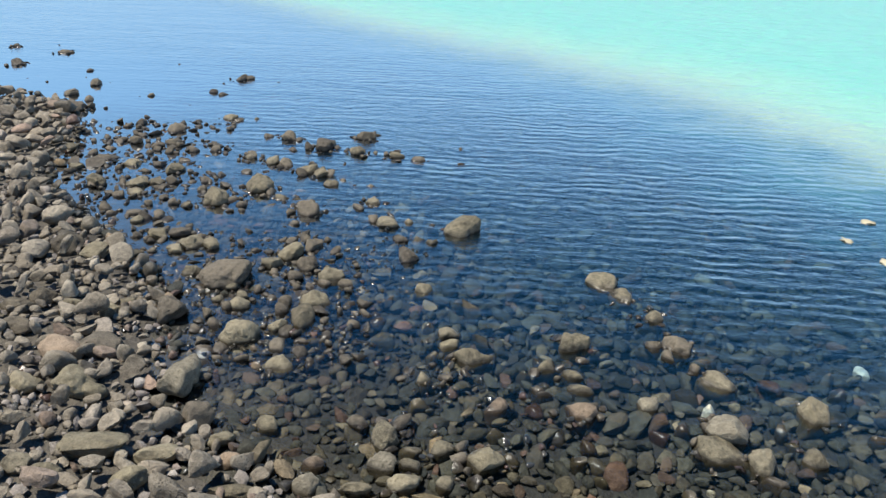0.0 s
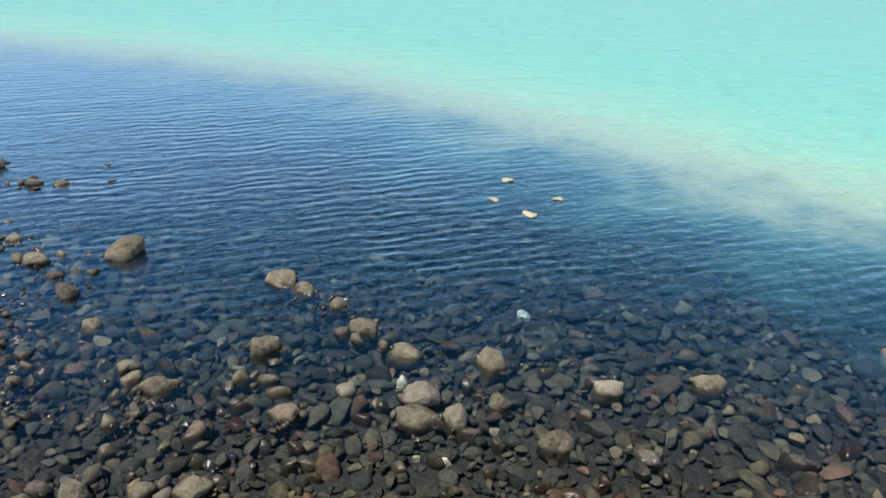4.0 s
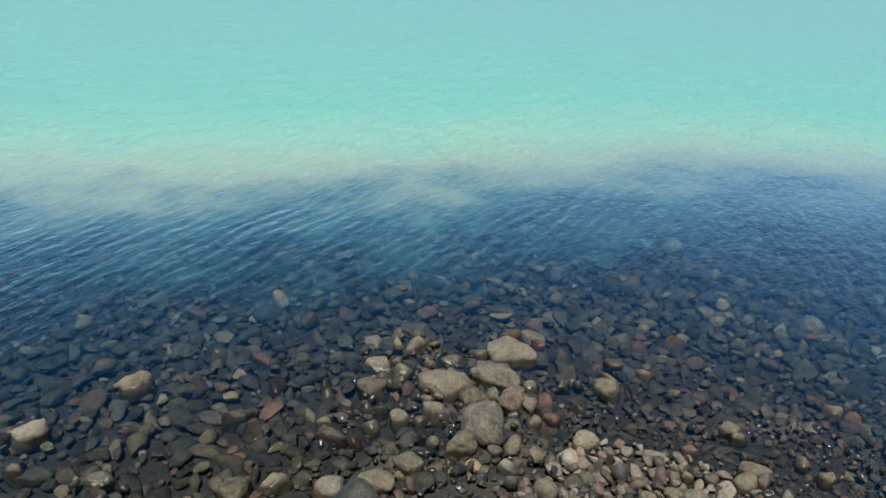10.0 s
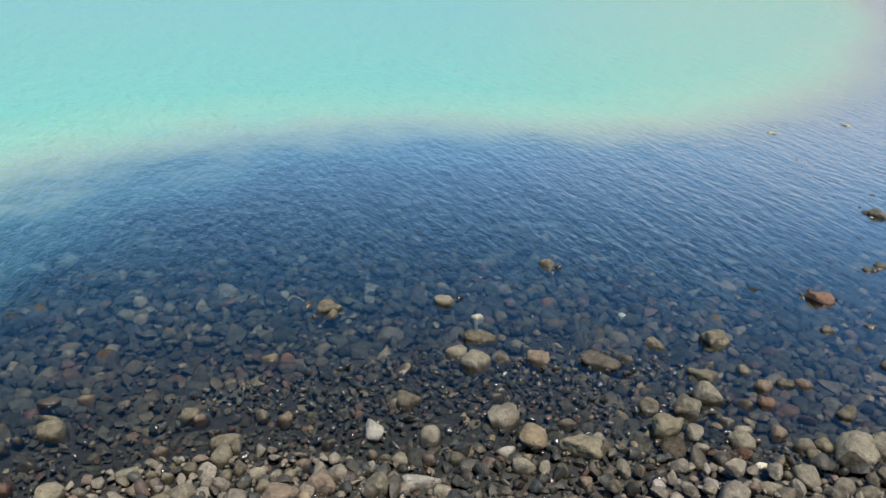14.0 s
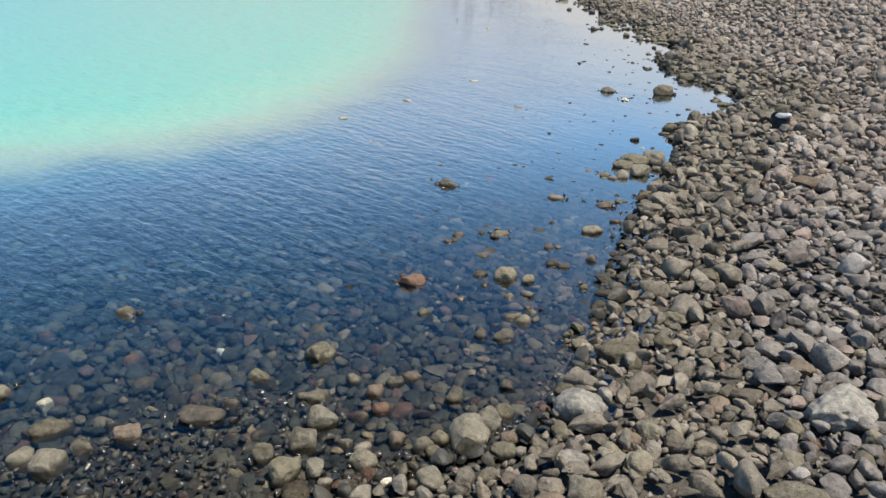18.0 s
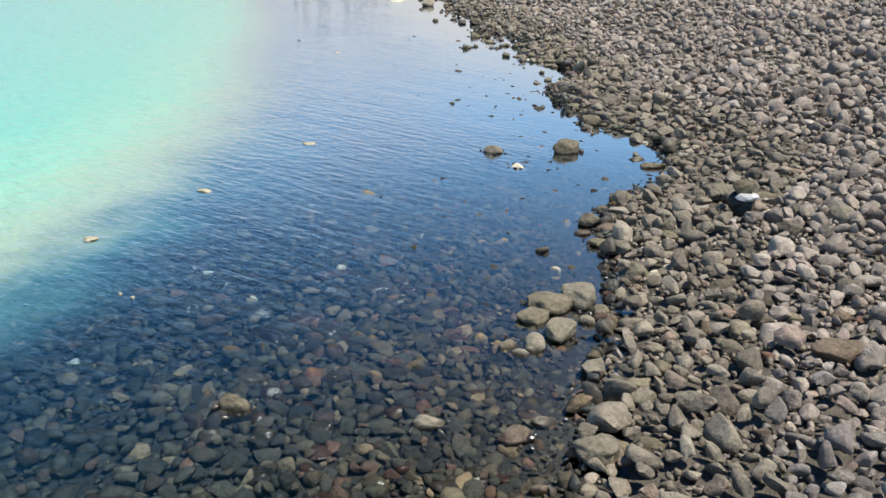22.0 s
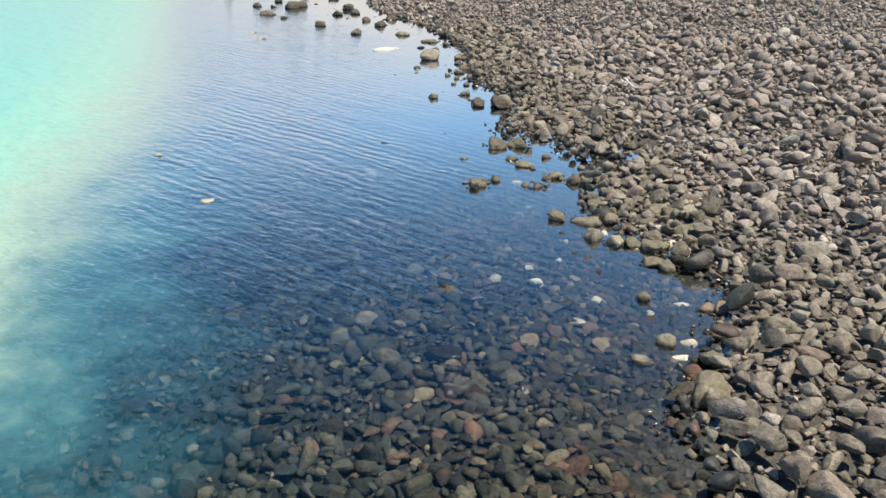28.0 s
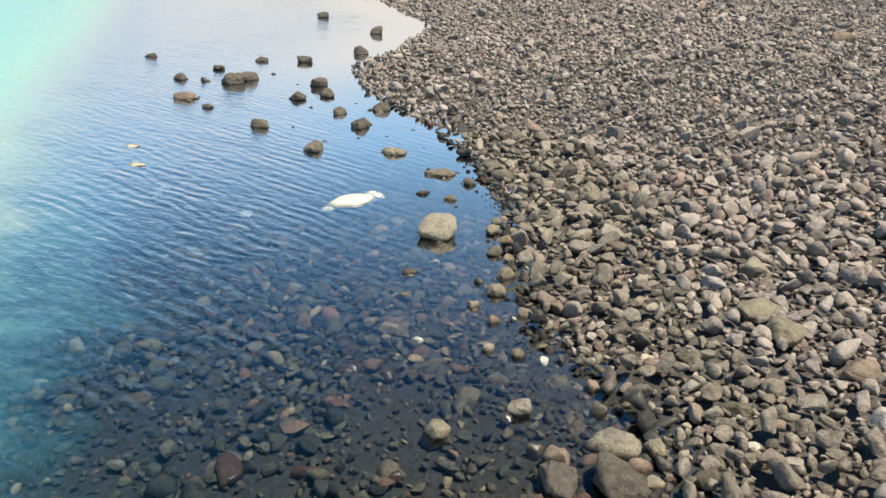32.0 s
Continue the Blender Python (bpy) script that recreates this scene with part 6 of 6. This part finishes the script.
flap = v * (1 + 0.18 * np.sin(v @ r.normal(size=3) * 4))[:, None] * (0.05, 0.09, 0.016) + (0.235, 0.05, -0.005)
part("handle_flap", flap, f, bag_mat, bag)
flap = v * (1 + 0.15 * np.sin(v @ r.normal(size=3) * 5))[:, None] * (0.045, 0.035, 0.014) + (-0.20, -0.04, -0.006)
part("torn_corner", flap, f, bag_mat, bag)

def leaf(x, y, w, d, heading, seed):
    """A pale leaf drifting flat at the water's surface: a curled, torn-edged blade and its rib."""
    r = np.random.RandomState(seed)
    thing = new("leaf")
    thing.location, thing.rotation_euler = (x, y, 0.003), (0, 0, radians(heading) + r.uniform(-0.6, 0.6))
    tagged(thing, "pale yellow curled leaf drifting at the water surface", "leaf", group="drifting leaves")
    ring = 22
    v, f = [(0, 0, 0.004)], []
    for k in range(ring):
        a = 2 * math.pi * k / ring
        q = (1 - 0.35 * abs(math.sin(a)) ** 3) * (1 + 0.16 * r.uniform(-1, 1))
        px, py = 0.5 * w * math.cos(a) * q, 0.5 * d * math.sin(a) * q
        v += [(0.55 * px, 0.55 * py, 0.004), (px, py, 0.006 * math.sin(2 * a + seed)), (px, py, 0.006 * math.sin(2 * a + seed) - 0.003)]
    for k in range(ring):
        a, b = 1 + 3 * k, 1 + 3 * ((k + 1) % ring)
        f += [(0, a, b), (a, a + 1, b + 1, b), (a + 1, a + 2, b + 2, b + 1)]
    f.append(tuple(3 + 3 * k for k in range(ring))[::-1])
    part("blade", v, f, leaf_mat, thing)
    v, f = tube([(-0.55 * w, 0, 0.004), (0, 0.01 * w, 0.006), (0.48 * w, 0, 0.004)], [0.003, 0.002, 0.001], 6)
    part("rib", v, f, leaf_mat, thing)


leaf_mat = plain_mat("pale_leaf", (0.50, 0.44, 0.30), 0.6, 0.3, 0.6, 40.0)
leaf(5.71, -8.49, 0.11, 0.12, -155, 1)
leaf(12.58, -17.75, 0.11, 0.12, -149, 2)
leaf(12.12, -17.42, 0.12, 0.13, -149, 3)
leaf(2.53, 4.37, 0.08, 0.08, -46, 4)
leaf(2.29, 4.12, 0.07, 0.06, -46, 5)
leaf(2.67, 3.97, 0.07, 0.06, -46, 6)
leaf(2.39, 3.84, 0.10, 0.09, -46, 7)
leaf(8.01, -12.28, 0.08, 0.08, -149, 8)
leaf(9.05, -12.81, 0.06, 0.07, -149, 9)
leaf(5.61, -6.09, 0.09, 0.10, -153, 10)
leaf(5.63, -7.11, 0.12, 0.08, -154, 11)
leaf(4.87, -5.64, 0.02, 0.02, -154, 12)
leaf(4.78, -5.64, 0.02, 0.02, -154, 13)

# a lump of black glassy rock with a brown rind
glassy = plain_mat("black_volcanic_glass", (0.010, 0.010, 0.010), 0.22, 0.35, 0.9, 45.0)
# bright glints on the black face, put into a silver-white colour
silver = plain_mat("painted_glint", (0.56, 0.55, 0.53), 0.3, 0.6, 1.0, 55.0)
lump = new("glassy_rock")
lx, ly = 2.10, -8.36
lz = float(ground_z(np.array([lx]), np.array([ly]))[0])
lump.location = (lx, ly, lz + 0.045)
lump.rotation_euler = (0, 0, radians(-152))
tagged(lump, "black glassy rock with painted white glints and brown rind", "rock")
v, f = stone_shape(4, 4242, rough=0.15, flat=1.0, cuts=16, deep=0.5)
part("glass_core", v * (0.110, 0.095, 0.10) + (0, 0, 0.06), f, glassy, lump, "black glassy broken face", False)
# pale lump added on the upper front in place of the glints
part("painted_glint", v[:, [1, 0, 2]] * (0.088, 0.055, 0.030) + (0, -0.046, 0.128), f, silver, lump, "silver-white glints, painted as a pale lump", False)
part("brown_rind", v * (0.088, 0.08, 0.055) + (0, 0.015, 0.172), f, ROCK["olive"], lump, "brown weathered rind")
TAKEN.append((lx, ly, 0.1))



def shore(x, y):
    return side_of(SHORE, x, y)


def lay(name, s, seed, material, level, label, lift=0.55, tilt=0.4, flat=0.68, sharp=58):
    z = ground_z(s[:, 0], s[:, 1]) + s[:, 2] * lift
    z = z + np.random.RandomState(seed).uniform(0, 0.8, len(s)) * s[:, 2]
    z = np.where(side_of(SHORE, s[:, 0], s[:, 1]) > 0.0, np.minimum(z, -0.012 - 0.75 * s[:, 2] * flat), z)
    return tagged(stone_heap(name, s[:, :2], s[:, 2], z, seed, material, level, tilt, flat, sharp), label, "stones", kind="stuff")


BEACH = ((0.5, 9, -5.5, 3), (-6, 0.5, -2.5, 3), (-13, -6, -1.5, 6), (-20, -13, 0.5, 10.5))
LAKE = ((0.5, 12, -6, 6), (-6, 0.5, 1, 7), (-13, -6, 2, 9), (-21, -13, 4, 14))
def gravel(x, y):
    """The patch of fine dark wet gravel where the shore runs out flat."""
    return ((x - 2.35) / 0.75) ** 2 + ((y + 0.75) / 1.7) ** 2 < 1 + 0.3 * waves(x * 2, y * 2, 5)


def fine_bed(x, y):
    """Where the lake floor is fine gravel with a few sunken slabs."""
    off = ((x - 7.0) / 1.5) ** 2 + ((y + 12.3) / 2.1) ** 2 < 1 + 0.4 * waves(x * 2, y * 2, 6)
    off |= ((x - 8.5) / 1.4) ** 2 + ((y + 14.6) / 1.6) ** 2 < 1 + 0.4 * waves(x * 2, y * 2, 16)
    return off | (((x - 2.9) / 0.7) ** 2 + ((y + 0.9) / 1.3) ** 2 < 1 + 0.4 * waves(x * 2, y * 2, 7))


def single_stones(name, s, lift, flat, seed, material, label):
    """Stones laid one by one into the ground, which share a few shapes."""
    r = np.random.RandomState(seed)
    shapes = []
    for k in range(12):
        v, f = stone_shape(3, 5000 + seed * 20 + k, flat=flat)
        me = bpy.data.meshes.new(name)
        me.from_pydata(v.tolist(), [], f.tolist())
        me.polygons.foreach_set("use_smooth", np.ones(len(me.polygons), bool))
        me.set_sharp_from_angle(angle=radians(65))
        me.materials.append(material)
        shapes.append(me)
    z = ground_z(s[:, 0], s[:, 1]) + s[:, 2] * lift
    z = np.where(side_of(SHORE, s[:, 0], s[:, 1]) > 0.0, np.minimum(z, -0.012 - 0.75 * s[:, 2] * flat), z)
    for (x, y, q), h in zip(s.tolist(), z.tolist()):
        ob = new(name, shapes[r.randint(12)])
        ob.parent = ground
        ob.location = (x, y, h)
        ob.rotation_euler = (r.normal(0, 0.25), r.normal(0, 0.25), r.uniform(0, 6.28))
        ob.scale = (q, q, q)


for k, (y0, y1, x0, x1) in enumerate(BEACH):
    dry = brown_stone if k > 1 else dry_stone
    s = strew(x0, x1, y0, y1, (26000, 34000, 34000, 40000)[k], ((0.034, 0.030, 0.032, 0.031)[k], 0.44, 0.024, 0.105), 20 + k, lambda x, y: (shore(x, y) < -0.03) & (shore(x, y) > -6.5) & ~gravel(x, y), 0.58)
    t = strew(x0, x1, y0, y1, 46000, (0.022, 0.32, 0.014, 0.045), 30 + k, lambda x, y: (shore(x, y) < 0.08) & (shore(x, y) > -4.5), 0.6, s.tolist())
    out = side_of(SHORE, s[:, 0], s[:, 1])
    moist = out > -0.09 + 0.06 * waves(s[:, 0] * 3, s[:, 1] * 3, 21)
    alone = ~moist & (out > -1.7) & (s[:, 2] > 0.035)
    alone &= np.cumsum(alone) <= 75
    band = ~moist & (out > -0.85 + 0.35 * waves(s[:, 0], s[:, 1], 22))
    single_stones("beach_stone", s[alone & ~band], 0.5, 0.66, 70 + k, dry, "")
    single_stones("beach_stone", s[alone & band], 0.5, 0.66, 170 + k, silted_stone, "")
    small = s[:, 2] < 0.028
    rest = ~moist & ~alone
    large = rest & (s[:, 2] > 0.046) & (out > -1.3)
    rest &= ~large
    lay("large_beach_stones", s[large & ~band], 401 + k, dry, 3, "larger grey-brown worn stones lying near the waterline")
    lay("large_shore_stones", s[large & band], 501 + k, silted_stone, 3, "larger olive-brown stones lying along the waterline")
    far = out < (-3.4, -3.4, -3.4, -2.6)[k]
    lay("beach_stones", s[rest & ~band & ~small & ~far], 1 + k, dry, 2, "grey-brown worn stones heaped along the shore")
    lay("upper_beach_stones", s[rest & far & ~small], 601 + k, dry, 1, "grey-brown worn stones on the upper beach", sharp=75)
    lay("small_beach_stones", s[rest & ~band & small], 101 + k, dry, 1, "small brown stones among the larger beach stones", sharp=80)
    lay("shore_stones", s[rest & band & ~small], 201 + k, silted_stone, 2, "olive-brown silt-stained stones along the waterline")
    lay("small_shore_stones", s[rest & band & small], 301 + k, silted_stone, 1, "small olive-brown stones along the waterline", sharp=80)
    lay("wet_shore_stones", s[moist], 5 + k, wet_stone, 2, "dark wet stones lapped by the lake")
    moist = (side_of(SHORE, t[:, 0], t[:, 1]) > -0.08) | gravel(t[:, 0], t[:, 1])
    lay("beach_pebbles", t[~moist], 31 + k, dry, 1, "small grey pebbles between the beach stones", 0.35)
    lay("wet_pebbles", t[moist], 35 + k, wet_stone, 1, "glistening wet pebbles at the waterline", 0.35)
for k, (y0, y1, x0, x1) in enumerate(LAKE):
    s = strew(x0, x1, y0, y1, (110000, 70000, 70000, 70000)[k], (0.028, 0.42, 0.018, 0.08), 40 + k, lambda x, y: (shore(x, y) >= -0.02) & (side_of(EDGE, x, y) < 0.3) & (y < 10) & ~(fine_bed(x, y) & (waves(x * 9, y * 9, 9) < 0.15)), 0.43)
    t = strew(x0, x1, y0, y1, 40000, (0.021, 0.3, 0.013, 0.04), 50 + k, lambda x, y: (shore(x, y) >= 0.0) & (shore(x, y) < 3.5) & (side_of(EDGE, x, y) < -0.5), 0.5, s.tolist())
    alone = (side_of(SHORE, s[:, 0], s[:, 1]) < 2.2) & (s[:, 2] > 0.038)
    alone &= np.cumsum(alone) <= 75
    single_stones("lakebed_stone", s[alone], 0.1, 0.55, 80 + k, lake_stone, "")
    near = (side_of(SHORE, s[:, 0], s[:, 1]) < 1.6) & (s[:, 1] < 5) & (s[:, 2] > 0.028)
    lay("lakebed_stones", s[~alone & near], 11 + k, lake_stone, 2, "dark and reddish stones on the lake floor", 0.2, 0.2, 0.55, 60)
    sparse = ~alone & ~near & (np.arange(len(s)) % 3 > 0)
    lay("deep_lakebed_stones", s[sparse], 24 + k, lake_stone, 1, "dark stones on the deeper lake floor", 0.2, 0.2, 0.55, 80)
    lay("lakebed_pebbles", t, 15 + k, lake_stone, 1, "small dark pebbles on the lake floor", 0.1, 0.3, 0.6)


def beside_rocks(x, y):
    """Close to one of the single rocks, or on the shoal at the near end of the beach."""
    near = np.zeros(np.shape(x), bool)
    for u, w, q in list(TAKEN):
        if q > 0.04:
            near |= (x - u) ** 2 + (y - w) ** 2 < (q + 0.06) ** 2
    rubble = (x < -0.3) & (y > 2.9) & (y < 6.3) & (waves(x * 2, y * 2, 14) > np.where(shore(x, y) < 0.9, -0.5, 0.2)) & (shore(x, y) < 1.8)
    fringe = (shore(x, y) < 0.35) & (y < -1.5) & (waves(x * 2.6, y * 2.6, 15) > 0.15)
    return (near | rubble | fringe) & (shore(x, y) > 0.02) & (shore(x, y) < 3.2) & (waves(x * 2.2, y * 2.2, 12) > np.where(x > -0.3, 0.4, -0.45))


for k, (y0, y1, x0, x1) in enumerate(((1.2, 9, -6, 2.5), (-6, 1.2, 1, 4), (-13, -6, 2, 7), (-21, -13, 4, 14))):
    s = strew(x0, x1, y0, y1, 26000, (0.026, 0.42, 0.014, 0.06), 90 + k, beside_rocks, 0.6)
    if len(s):
        z = s[:, 2] * np.random.RandomState(k).uniform(-0.5, 0.15, len(s))
        tagged(stone_heap("shoal_stones", s[:, :2], s[:, 2], z, 60 + k, ROCK["olive" if k % 2 else "dark"], 2), "small wet stones breaking the surface of the shallows", "stones", kind="stuff")


def gravel_bar(x, y):
    """The flat spit of small pale stones that stand dry on the dark gravel."""
    return ((x - 2.25 - 0.1 * (y + 0.3)) / 0.42) ** 2 + ((y + 0.28) / 0.62) ** 2 < 1 + 0.5 * waves(x * 3, y * 3, 25)


s = strew(1.6, 3.0, -1.4, 0.9, 5000, (0.020, 0.42, 0.010, 0.05), 95, lambda x, y: gravel_bar(x, y) & (waves(x * 4, y * 4, 26) > -0.5), 0.66)
z = np.maximum(ground_z(s[:, 0], s[:, 1]), -0.005) + 0.45 * s[:, 2]
tagged(stone_heap("gravel_bar_stones", s[:, :2], s[:, 2], z, 64, silted_stone, 2), "small pale dry stones on a flat spit of dark gravel", "stones", kind="stuff")


def lapped(x, y):
    """Where wet pebbles just break the surface."""
    edge = (shore(x, y) > -0.08) & (shore(x, y) < 0.10) & (waves(x * 3, y * 3, 31) > 0.0)
    flat = gravel(x, y) & (waves(x * 3.5, y * 3.5, 32) > -0.2)
    shallows = (x < 0.4) & (y > 2.0) & (y < 5.2) & (shore(x, y) < 1.2) & (waves(x * 3, y * 3, 33) > 0.25)
    spots = (x > 0.2) & (x < 2.6) & (y > 0.9) & (y < 2.7) & (shore(x, y) < 0.9) & (waves(x * 4, y * 4, 34) > 0.55)
    feet = np.zeros(np.shape(x), bool)
    for u, w, q in list(TAKEN):
        if q > 0.04:
            feet |= (x - u) ** 2 + (y - w) ** 2 < (1.25 * q + 0.035) ** 2
    feet &= (shore(x, y) > -0.05) & (shore(x, y) < 2.5) & (waves(x * 5, y * 5, 35) > 0.0)
    return edge | flat | shallows | spots | feet


for k, (y0, y1, x0, x1) in enumerate(((1, 7, -5, 3), (-6, 1, 1, 4), (-13, -6, 2, 7), (-19, -13, 4, 12))):
    s = strew(x0, x1, y0, y1, 14000, (0.016, 0.35, 0.009, 0.03), 190 + k, lapped, 0.8)
    z = np.maximum(ground_z(s[:, 0], s[:, 1]) + 0.4 * s[:, 2], np.random.RandomState(k).uniform(-0.5, 0.25, len(s)) * s[:, 2])
    tagged(stone_heap("glistening_pebbles", s[:, :2], s[:, 2], z, 260 + k, glint_stone, 2), "small glistening wet pebbles just breaking the water", "stones", kind="stuff")


def in_windows(x, y):
    hit = np.zeros(np.shape(x), bool)
    for y0, y1, x0, x1 in BEACH:
        hit |= (y > y0) & (y < y1) & (x > x0) & (x < x1)
    return hit & (shore(x, y) > -6.5)


s = strew(-6, 24, -46, 10, 90000, (0.034, 0.45, 0.021, 0.11), 60, lambda x, y: (shore(x, y) < 0.1) & (shore(x, y) > -13) & ~in_windows(x, y), 0.64)
lay("distant_beach_stones", s, 21, brown_stone, 1, "grey stones covering the distant beach")
s = strew(4, 22, -31, -20, 60000, (0.028, 0.35, 0.02, 0.06), 61, lambda x, y: (shore(x, y) < 0.1) & (shore(x, y) > -9) & ~in_windows(x, y), 0.6, s.tolist())
lay("distant_beach_pebbles", s, 22, brown_stone, 1, "small grey-brown stones covering the distant beach")
